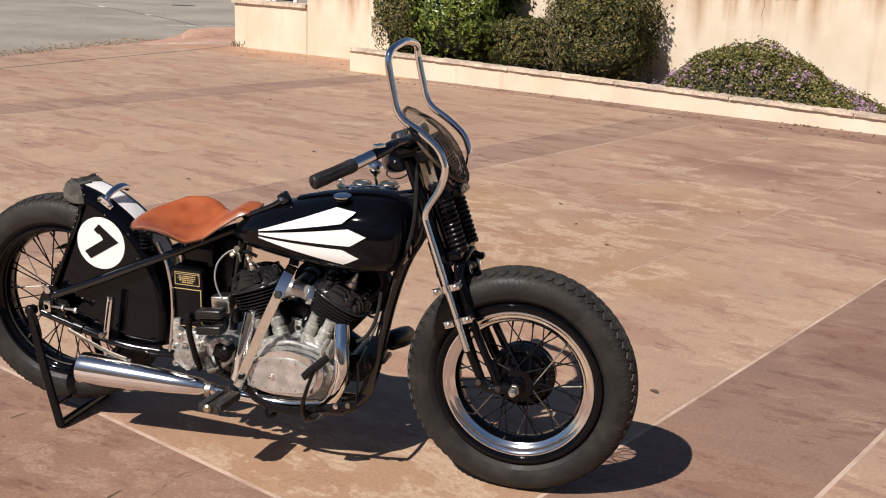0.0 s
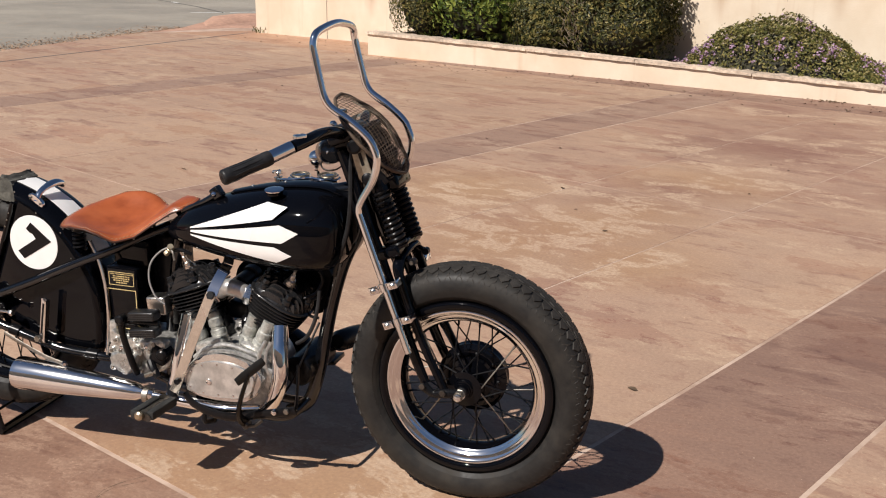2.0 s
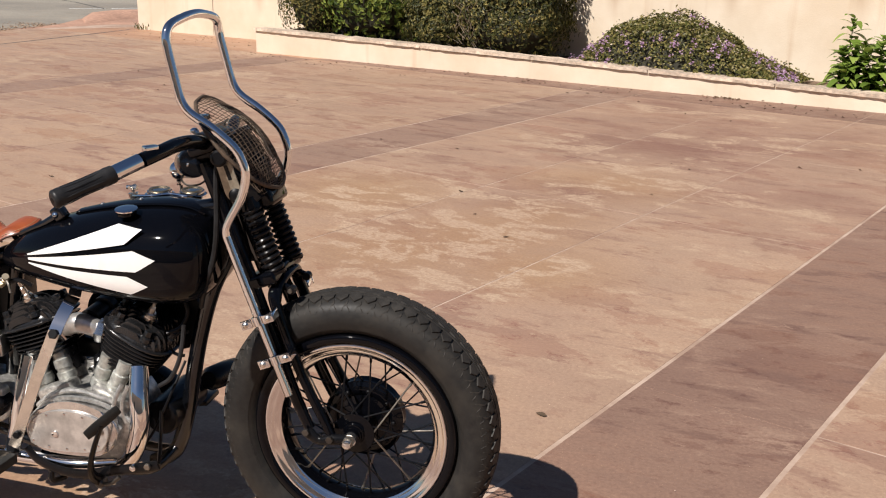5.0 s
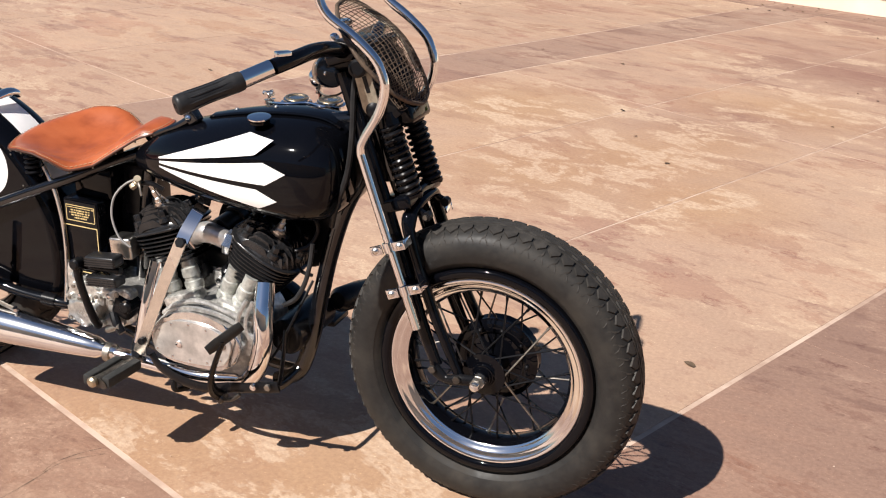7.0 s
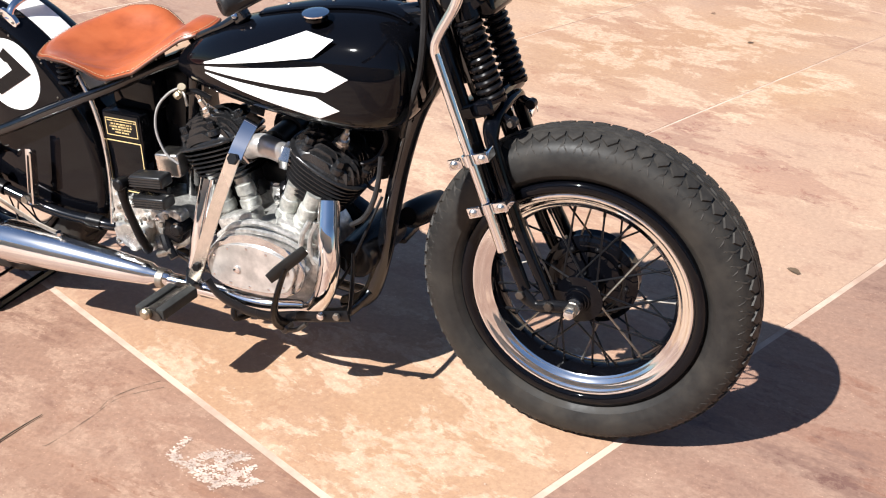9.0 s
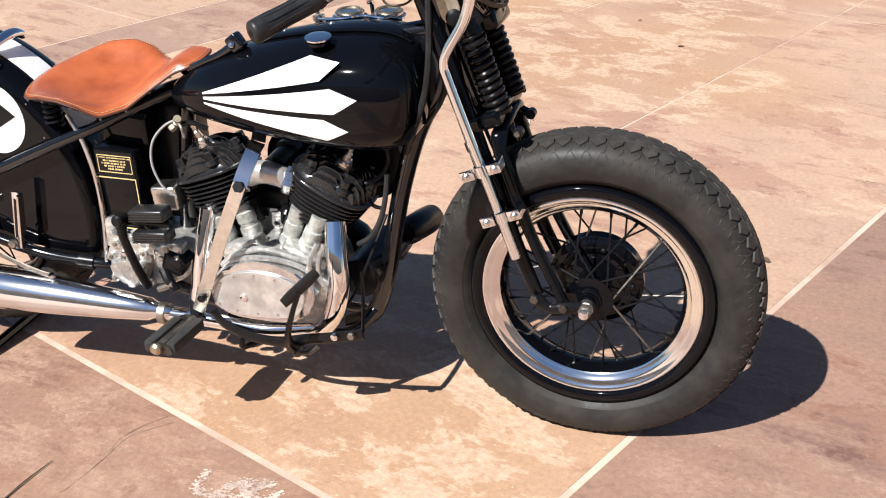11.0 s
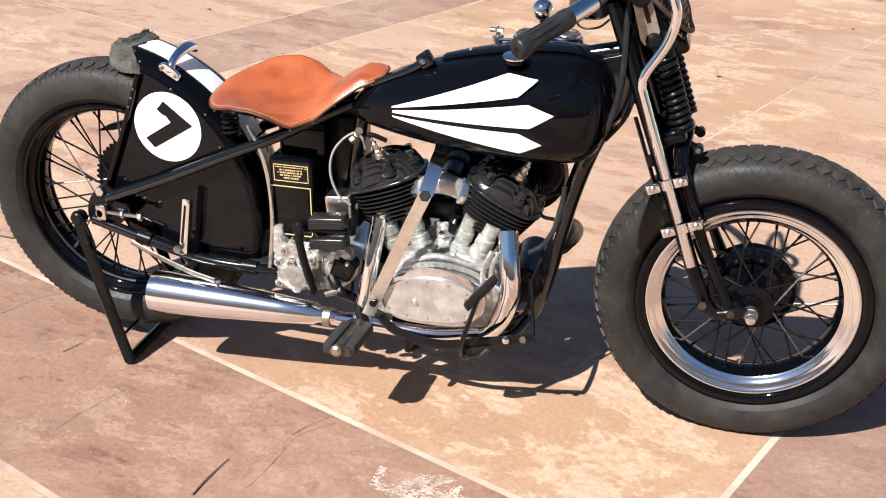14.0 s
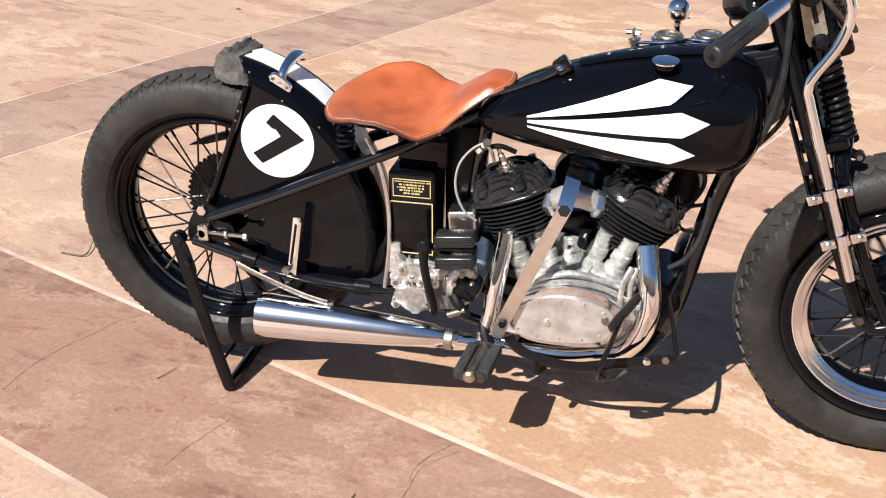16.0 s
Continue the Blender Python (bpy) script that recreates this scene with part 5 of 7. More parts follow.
cylinder("rear_cylinder", (0.6575, 0, 0.407), -20, "black finned rear cylinder")
cylinder("front_cylinder", (0.833, 0, 0.404), 27, "black finned front cylinder")

case_top = smooth_loop([(0.668, 0.335), (0.682, 0.372), (0.715, 0.388), (0.732, 0.404), (0.760, 0.404), (0.778, 0.388), (0.812, 0.372), (0.828, 0.335)], 3)
top_case = part("case_top", prism(case_top, 0.070, -0.010, 0.008), M_ALLOY, bike, "cast aluminium case between the cylinders", angle=40)
part("oil_boss", lathe([(0, 0.0165), (0.010, 0.0155), (0.011, 0.010), (0.014, 0.010)], (0.7455, -0.010, 0.389), (0, -1, 0), 20), M_ALLOY, top_case)
part("boss_screw", hexnut((0.7455, -0.0235, 0.389), (0, -1, 0), 0.0078, 0.006), M_CHROME, top_case)
part("boss_ear", prism(smooth_loop([(0.722, 0.398), (0.729, 0.409), (0.764, 0.409), (0.771, 0.398), (0.758, 0.366), (0.734, 0.366)], 2), -0.010, -0.016, 0.002), M_ALLOY, top_case, angle=40)
part("cam_housing", box((0.105, 0.10, 0.05), (0.748, 0.045, 0.432), 0.012, seg=3), M_SATIN, top_case, "black housing behind the boss")
part("air_intake", lathe([(0, 0.05), (0.01, 0.072), (0.05, 0.075), (0.055, 0.06)], (0.765, 0.055, 0.500), (0, 1, 0), 32), M_SATIN, bike, "black round air intake")
part("horn_disc", lathe([(0, 0.07), (0.008, 0.088), (0.03, 0.090), (0.045, 0.06)], (0.905, 0.080, 0.500), (0.15, 1, 0.05), 40), M_SATIN, bike, "black round horn")

# inlet manifold and the flat strap
manifold = part("inlet_manifold", tube([(0.690, -0.046, 0.490), (0.712, -0.056, 0.506), (0.746, -0.068, 0.524), (0.778, -0.062, 0.516), (0.808, -0.050, 0.494)], [0.0195, 0.021, 0.024, 0.022, 0.0195], 20), M_PLATE, bike, "polished inlet manifold with large nuts", angle=50)
part("manifold_nut", hexnut((0.694, -0.052, 0.497), (0.9, -0.2, 0.25), 0.0280, 0.020), M_POLISH, manifold, "large bright hexagon nut")
part("manifold_nut", hexnut((0.806, -0.055, 0.503), (-0.9, -0.2, 0.25), 0.0280, 0.020), M_POLISH, manifold, "large bright hexagon nut")
part("carburettor", lathe([(0, 0.026), (0.06, 0.026), (0.062, 0.032), (0.085, 0.032)], (0.765, -0.05, 0.525), (0, 1, 0.05), 24), M_SATIN, manifold, "carburettor body")


def strap(pts, width, thick, axis):
    """A flat bar bent along a line; axis: the way its width lies."""
    line = curve_points(pts, 5)
    w = Vector(axis).normalized() * width / 2
    bm, rings = bmesh.new(), []
    for i, p in enumerate(line):
        t = (line[min(i + 1, len(line) - 1)] - line[max(i - 1, 0)]).normalized()
        n = t.cross(w).normalized() * thick / 2
        ww = w - t * w.dot(t)
        rings.append([bm.verts.new(p + q) for q in (ww + n, -ww + n, -ww - n, ww - n)])
    for a, b in zip(rings, rings[1:]):
        for k in range(4):
            bm.faces.new((a[k], a[(k + 1) % 4], b[(k + 1) % 4], b[k]))
    bm.faces.new(rings[0][::-1]), bm.faces.new(rings[-1])
    return bm


st = part("strap_bracket", strap([(0.7535, -0.086, 0.594), (0.7520, -0.100, 0.587), (0.7490, -0.122, 0.570), (0.7445, -0.142, 0.549), (0.7405, -0.154, 0.531)], 0.030, 0.003, (1, 0, -0.30)), M_CHROME, bike, "bent flat chrome strap over the engine", angle=60)
part("strap_hanger", strap([(0.757, -0.070, 0.640), (0.756, -0.080, 0.612), (0.7537, -0.0845, 0.596)], 0.029, 0.003, (1, 0, -0.30)), M_SATIN, st, "black strap end", angle=60)
part("strap_bar", strap([(0.7415, -0.1575, 0.534), (0.70, -0.162, 0.440), (0.66, -0.164, 0.345), (0.616, -0.166, 0.240)], 0.027, 0.004, (1, 0, -0.42)), M_NICKEL, st, "flat brushed metal bar", angle=60)
part("strap_bolt", hexnut((0.631, -0.168, 0.275), (0, -1, 0), 0.009, 0.008), M_SATIN, st)
part("strap_bolt", hexnut((0.7405, -0.1575, 0.529), (0, -1, 0.5), 0.012, 0.007), M_SATIN, st)

# gearbox, kick starter, foot controls
gear = part("gearbox", prism(smooth_loop([(0.385, 0.262), (0.382, 0.305), (0.392, 0.345), (0.43, 0.358), (0.50, 0.352), (0.560, 0.338), (0.572, 0.30), (0.545, 0.262), (0.50, 0.246), (0.42, 0.243)], 3), -0.088, 0.08, 0.008), M_ALLOY, bike, "cast aluminium gearbox", angle=40)
drum = smooth_loop([(0.398, 0.310), (0.397, 0.290), (0.403, 0.268), (0.418, 0.254), (0.440, 0.251), (0.460, 0.258), (0.471, 0.275), (0.473, 0.295), (0.472, 0.310), (0.435, 0.312)], 3)
part("kick_cover", prism(drum, -0.086, -0.130, 0.010, seg=3), M_ALLOY, gear, "rounded cast cover", angle=50)
flange = smooth_loop([(0.390, 0.304), (0.386, 0.322), (0.394, 0.342), (0.394, 0.372), (0.406, 0.368), (0.420, 0.354), (0.446, 0.352), (0.470, 0.344), (0.486, 0.328), (0.482, 0.304), (0.440, 0.308)], 3)
part("cover_flange", prism(flange, -0.085, -0.112, 0.005), M_ALLOY, gear, angle=40)
for x, z in ((0.409, 0.345), (0.394, 0.313), (0.424, 0.316), (0.449, 0.318), (0.472, 0.330), (0.394, 0.262), (0.478, 0.262)):
    part("cover_boss", lathe([(0, 0.0105), (0.010, 0.0095), (0.0105, 0.007)], (x, -0.108, z), (0, -1, 0), 14), M_ALLOY, gear)
    part("cover_screw", lathe([(0, 0.0055), (0.003, 0.005), (0.004, 0.002)], (x, -0.1184, z), (0, -1, 0), 8), M_STEEL, gear)
part("case_block", prism(smooth_loop([(0.500, 0.300), (0.496, 0.330), (0.512, 0.352), (0.545, 0.362), (0.566, 0.350), (0.560, 0.318), (0.540, 0.296)], 3), -0.085, -0.118, 0.006), M_ALLOY, gear, angle=40)
part("gearbox_lug", box((0.03, 0.03, 0.07), (0.388, -0.085, 0.36), 0.006), M_ALLOY, gear)
part("gearbox_lug", box((0.07, 0.03, 0.03), (0.51, -0.098, 0.335), 0.008, Matrix.Rotation(radians(12), 3, "Y")), M_ALLOY, gear)
part("gearbox_lug", lathe([(0, 0.020), (0.03, 0.018), (0.034, 0.012)], (0.535, -0.09, 0.300), (0, -1, 0), 18), M_STEEL, gear)
part("gearbox_lug", lathe([(0, 0.016), (0.04, 0.016), (0.045, 0.010)], (0.560, -0.09, 0.325), (0, -1, 0), 18), M_SATIN, gear)
for x, y, z in ((0.402, -0.089, 0.342), (0.395, -0.089, 0.268), (0.445, -0.089, 0.348), (0.472, -0.089, 0.258), (0.505, -0.114, 0.338), (0.468, -0.089, 0.335), (0.52, -0.089, 0.262), (0.432, -0.122, 0.33), (0.456, -0.112, 0.29)):
    part("case_screw", lathe([(0, 0.0065), (0.006, 0.006), (0.0075, 0.003)], (x, y, z), (0, -1, 0), 10), M_CHROME, gear)
for x, z, r in ((0.392, 0.262, 0.0085), (0.388, 0.318, 0.0085), (0.418, 0.349, 0.0085), (0.462, 0.346, 0.0080), (0.505, 0.342, 0.0085), (0.462, 0.255, 0.0085), (0.425, 0.252, 0.0080)):
    part("gearbox_lug", lathe([(0, r * 1.35), (0.014, r * 1.25), (0.015, r * 0.8)], (x, -0.085, z), (0, -1, 0), 14), M_ALLOY, gear)
    part("lug_screw", lathe([(0, r * 0.62), (0.004, r * 0.6), (0.005, r * 0.3)], (x, -0.1001, z), (0, -1, 0), 8), M_STEEL, gear)
part("shift_casting", box((0.050, 0.045, 0.052), (0.545, -0.105, 0.318), 0.010, Matrix.Rotation(radians(20), 3, "Y"), seg=3), M_SATIN, gear, "black linkage casting")
part("shift_casting", tube([(0.520, -0.120, 0.300), (0.535, -0.132, 0.282), (0.552, -0.138, 0.262)], [0.012, 0.011, 0.010], 10), M_SATIN, gear)
part("linkage_sleeve", rod((0.512, -0.138, 0.262), (0.548, -0.138, 0.278), 0.0075, 14), M_STEEL, gear, "dull metal linkage sleeve")
part("linkage_pin", rod((0.507, -0.138, 0.2598), (0.5125, -0.138, 0.2622), 0.005, 8), M_SATIN, gear)
for x, z in ((0.522, 0.330), (0.560, 0.336), (0.538, 0.352)):
    part("casting_bolt", hexnut((x, -0.126, z), (0, -1, 0.2), 0.0065, 0.006), M_STEEL, gear)
part("oil_union", lathe([(0, 0.012), (0.016, 0.012), (0.017, 0.008), (0.030, 0.008)], (0.468, -0.075, 0.352), (0.1, -0.2, 1), 12), M_SATIN, gear)
kick = part("kick_starter", tube([(0.478, -0.128, 0.262), (0.480, -0.142, 0.285), (0.474, -0.155, 0.335), (0.468, -0.165, 0.39), (0.470, -0.168, 0.428)], [0.011, 0.010, 0.009, 0.009, 0.012], 12), M_SATIN, bike, "black kick starter arm with a ribbed pedal")
part("kick_pin", lathe([(0, 0.013), (0.026, 0.013), (0.03, 0.009)], (0.470, -0.155, 0.432), (0, -1, 0.1), 16), M_SATIN, kick)
for z in (0.446, 0.398):
    bm = box((0.080, 0.040, 0.026), (0.530, -0.150, z), 0.006, Matrix.Rotation(radians(-6), 3, "Y"), seg=3)
    for k in range(4):
        box((0.078, 0.002, 0.0028), (0.530, -0.1706, z - 0.0085 + 0.0056 * k), 0, Matrix.Rotation(radians(-6), 3, "Y"), bm)
    part("pedal_rubber", bm, M_PEDAL, kick, "ribbed black pedal rubber")
part("pedal_axle", rod((0.475, -0.150, 0.421), (0.572, -0.150, 0.427), 0.008), M_SATIN, kick)
part("regulator_box", box((0.058, 0.05, 0.052), (0.530, -0.070, 0.452), 0.006, Matrix.Rotation(radians(-5), 3, "Y"), seg=3), M_NICKEL, bike, "small grey metal box")
peg = part("footpeg", rod((0.60, -0.140, 0.212), (0.588, -0.285, 0.222), 0.009), M_STEEL, bike, "worn footpeg with two rubber blocks")
for dx in (-0.024, 0.024):
    part("peg_rubber", box((0.021, 0.105, 0.024), (0.594 + dx * 1.05, -0.232, 0.219 + dx * 0.1), 0.004, Matrix.Rotation(radians(-5), 3, "Z")), M_WORN, peg, "worn rubber block")
part("peg_core", box((0.030, 0.098, 0.012), (0.594, -0.232, 0.217), 0.003, Matrix.Rotation(radians(-5), 3, "Z")), M_DARK, peg, "dark steel core between the blocks")
for y in (-0.176, -0.287):
    part("peg_plate", prism(smooth_loop([(0.566, 0.214), (0.574, 0.226), (0.592, 0.232), (0.612, 0.226), (0.619, 0.214), (0.611, 0.206), (0.592, 0.207), (0.573, 0.206)], 3), y, y + 0.004), M_DARK, peg)
part("peg_nut", lathe([(0, 0.012), (0.008, 0.012), (0.012, 0.007)], (0.588, -0.289, 0.222), (0, -1, 0.05), 14), M_BRASS, peg, "domed brass nut")
part("peg_bracket", tube([(0.596, -0.10, 0.262), (0.588, -0.128, 0.240), (0.600, -0.150, 0.212)], 0.014, 10), M_SATIN, peg)
brake = part("brake_pedal", tube([(0.833, -0.165, 0.182), (0.830, -0.192, 0.205), (0.838, -0.214, 0.245), (0.852, -0.216, 0.295), (0.868, -0.206, 0.345)], [0.012, 0.0105, 0.010, 0.0095, 0.009], 10, squash=(0.55, 1.2)), M_SATIN, bike, "black brake pedal with a narrow pad")
part("pedal_pad", tube([(0.846, -0.236, 0.330), (0.858, -0.220, 0.341), (0.882, -0.190, 0.362), (0.894, -0.174, 0.373)], [0.009, 0.011, 0.011, 0.009], 10, 3, squash=(0.45, 1.3)), M_WORN, brake, "narrow worn rubber pad")
part("pedal_pivot", lathe([(0, 0.011), (0.020, 0.011), (0.024, 0.008)], (0.833, -0.156, 0.178), (0, -1, 0), 12), M_DARK, brake)
part("pedal_spring", tube([(0.838, -0.172, 0.176), (0.862, -0.176, 0.184), (0.884, -0.174, 0.202)], 0.005, 8), M_DARK, brake)
rail = part("foot_rail", tube([(0.640, -0.150, 0.235), (0.665, -0.155, 0.210), (0.72, -0.160, 0.192), (0.79, -0.162, 0.190), (0.86, -0.166, 0.210), (0.905, -0.170, 0.222), (0.978, -0.168, 0.240)], 0.0130, 8, squash=(0.28, 1.0)), M_SATIN, bike, "black foot rail along the engine")
part("rail_bolt", lathe([(0, 0.008), (0.006, 0.0075), (0.008, 0.003)], (0.921, -0.176, 0.232), (0, -1, 0), 14), M_CHROME, rail, "bright bolt")
part("rail_bolt", hexnut((0.957, -0.176, 0.240), (0, -1, 0), 0.008, 0.008), M_STEEL, rail)
part("rail_post", tube([(0.976, -0.163, 0.240), (0.972, -0.146, 0.262), (0.962, -0.115, 0.298), (0.950, -0.085, 0.330)], 0.0105, 8, squash=(0.35, 1.1)), M_SATIN, rail)
part("rail_post", tube([(0.700, -0.155, 0.182), (0.702, -0.155, 0.16), (0.712, -0.12, 0.15)], 0.007, 8), M_SATIN, rail)
part("far_footboard", box((0.15, 0.08, 0.014), (0.88, 0.19, 0.232), 0.004, Matrix.Rotation(radians(-8), 3, "Y")), M_SATIN, bike, "black footboard")
part("horn", lathe([(0, 0.02), (0.015, 0.030), (0.10, 0.032), (0.14, 0.030), (0.15, 0.02)], (0.985, 0.10, 0.335), (0.1, 1, -0.2), 24), M_SATIN, bike, "black round horn body")

# cables and pipes
for name, pts, r, mat, label in (
        ("plug_lead", [(0.575, -0.06, 0.620), (0.545, -0.075, 0.606), (0.522, -0.09, 0.575), (0.518, -0.098, 0.53), (0.535, -0.10, 0.485), (0.560, -0.095, 0.462)], 0.0026, M_CABLE, "grey plug lead"),
        ("oil_line", [(0.575, -0.055, 0.605), (0.60, -0.06, 0.612), (0.63, -0.055, 0.60)], 0.0055, M_SATIN, "black line"),
        ("breather_pipe", [(0.945, -0.03, 0.60), (0.985, -0.02, 0.585), (0.997, -0.02, 0.555), (0.98, -0.03, 0.52), (0.952, -0.04, 0.508)], 0.0048, M_SATIN, "black looped pipe"),
        ("breather_pipe", [(1.000, -0.03, 0.512), (0.975, -0.03, 0.505), (0.957, -0.03, 0.487), (0.954, -0.03, 0.468), (0.965, -0.03, 0.455), (0.988, -0.03, 0.452)], 0.0042, M_SATIN, "black looped pipe"),
        ("brake_line", [(1.010, -0.07, 0.545), (1.006, -0.075, 0.50), (0.996, -0.08, 0.455), (0.974, -0.08, 0.414), (0.945, -0.08, 0.392)], 0.0055, M_GRIP, "black rubber hose"),
        ("brake_line", [(0.99, -0.03, 0.44), (0.965, -0.075, 0.36), (0.938, -0.10, 0.29), (0.915, -0.12, 0.25)], 0.003, M_SATIN, "black wire"),
        ("control_cable", [(1.112, -0.06, 0.965), (1.105, -0.075, 0.90), (1.106, -0.085, 0.80), (1.096, -0.085, 0.72), (1.070, -0.08, 0.645), (1.045, -0.05, 0.585)], 0.0065, M_GRIP, "black control cable"),
        ("control_cable", [(1.125, -0.03, 0.94), (1.120, -0.045, 0.86), (1.128, -0.06, 0.77), (1.118, -0.05, 0.70), (1.08, -0.035, 0.64)], 0.005, M_GRIP, "black control cable")):
    part(name, tube(pts, r, 8), mat, bike, label)
part("fuel_tap", lathe([(0, 0.0075), (0.010, 0.0080), (0.011, 0.0060), (0.018, 0.0060), (0.019, 0.0085), (0.025, 0.0080)], (0.566, -0.060, 0.606), (0.35, -0.5, 0.6), 12), M_BRASS, bike, "small brass fuel tap")
part("tap_lever", tube([(0.574, -0.072, 0.616), (0.586, -0.080, 0.606), (0.592, -0.084, 0.588)], 0.0032, 8), M_STEEL, bike, "small steel lever")
part("tap_nut", hexnut((0.562, -0.064, 0.604), (-0.6, -0.3, -0.5), 0.0085, 0.012), M_BRASS, bike)

# tank top: dash strip, caps and shift knob
dash_rows = []
for x in np.linspace(0.74, 1.07, 20):
    z = lerp(x, TX, TT)
    w = lerp(x, [0.60, 0.75, 0.90, 1.07], [0.012, 0.03, 0.045, 0.04])
    dash_rows.append([Vector((x, w * u, z + 0.006 - 0.006 * u * u)) for u in (-1, -0.6, -0.2, 0.2, 0.6, 1)])
welt = [(x, -lerp(x, [0.60, 0.75, 0.90, 1.07], [0.012, 0.03, 0.045, 0.04]), lerp(x, TX, TT) + 0.001) for x in np.linspace(0.745, 1.06, 12)]
dash = part("dash_strip", shell(dash_rows, 0.008), M_BLACK, bike, "black strip along the tank's top")
part("dash_welt", tube(welt, 0.0035, 8, 3), M_BLACK, dash)


def cap(name, at, r, h, label, m=None, tilt=(0, -0.05, 1)):
    part(name, lathe([(0, r * 0.8), (h * 0.3, r * 0.85), (h * 0.32, r), (h * 0.8, r), (h, r * 0.8), (h * 1.02, r * 0.3)], at, tilt, 28), m or M_CHROME, dash, label)


cap("cap_ring", (0.900, -0.090, 0.798), 0.0215, 0.011, "black filler neck", M_BLACK, (0, -0.16, 1))
cap("fuel_cap", (0.900, -0.0918, 0.8085), 0.0245, 0.0055, "flat bright fuel cap", M_CHROME, (0, -0.12, 1))
for x, y, z in ((0.901, 0.066, 0.802), (0.976, 0.078, 0.804)):
    cap("gauge_flange", (x, y, z), 0.034, 0.010, "bright stepped flange", M_CHROME)
    cap("gauge_cap", (x, y, z + 0.009), 0.0285, 0.0085, "round bright gauge cap", M_NICKEL)
    part("brass_ring", lathe([(0, 0.0245), (0.003, 0.0245), (0.003, 0.0190), (0, 0.0190)], (x, y, z + 0.0165), (0, -0.05, 1), 28, closed=True), M_BRASS, dash, "thin brass ring")
    part("cap_disc", lathe([(0, 0.0185), (0.001, 0.018)], (x, y, z + 0.0165), (0, -0.05, 1), 24), M_STEEL, dash, "dull round cap centre")
part("dash_rail", tube([(0.845, 0.045, 0.806), (0.872, 0.028, 0.811), (0.905, 0.024, 0.815), (0.940, 0.042, 0.817), (0.975, 0.034, 0.817), (1.012, 0.050, 0.812)], 0.0034, 8), M_CHROME, dash, "wavy chrome trim")
tap = lathe([(0, 0.0095), (0.010, 0.0095), (0.011, 0.0125), (0.020, 0.0125), (0.021, 0.005), (0.030, 0.005)], (0.839, 0.063, 0.788), (-0.12, 0, 1), 16)
rod((0.820, 0.066, 0.8195), (0.848, 0.060, 0.8215), 0.005, 8, bm=tap)
part("tank_tap", rod((0.834, 0.078, 0.822), (0.834, 0.050, 0.822), 0.004, 8, bm=tap), M_NICKEL, dash, "bright tap with a cross handle")
part("dash_screw", lathe([(0, 0.006), (0.008, 0.006), (0.011, 0.003)], (0.893, -0.007, 0.806), (0, 0, 1), 10), M_NICKEL, dash)
part("dash_screw", lathe([(0, 0.006), (0.008, 0.006), (0.011, 0.003)], (0.795, -0.004, 0.786), (0, 0, 1), 10), M_NICKEL, dash)
lever = part("shift_lever", tube([(0.915, 0.155, 0.62), (0.92, 0.156, 0.74), (0.915, 0.150, 0.825)], 0.006, 8), M_CHROME, bike, "chrome gear lever with a ball knob")
part("ball_knob", lathe([(-0.034, 0.008), (-0.025, 0.0085)] + [(0.0232 * math.sin(radians(t)), 0.0232 * math.cos(radians(t))) for t in range(-70, 90, 10)], (0.9150, 0.142, 0.849), (0, 0, 1), 28), M_CHROME, lever, "polished chrome ball knob", angle=80)

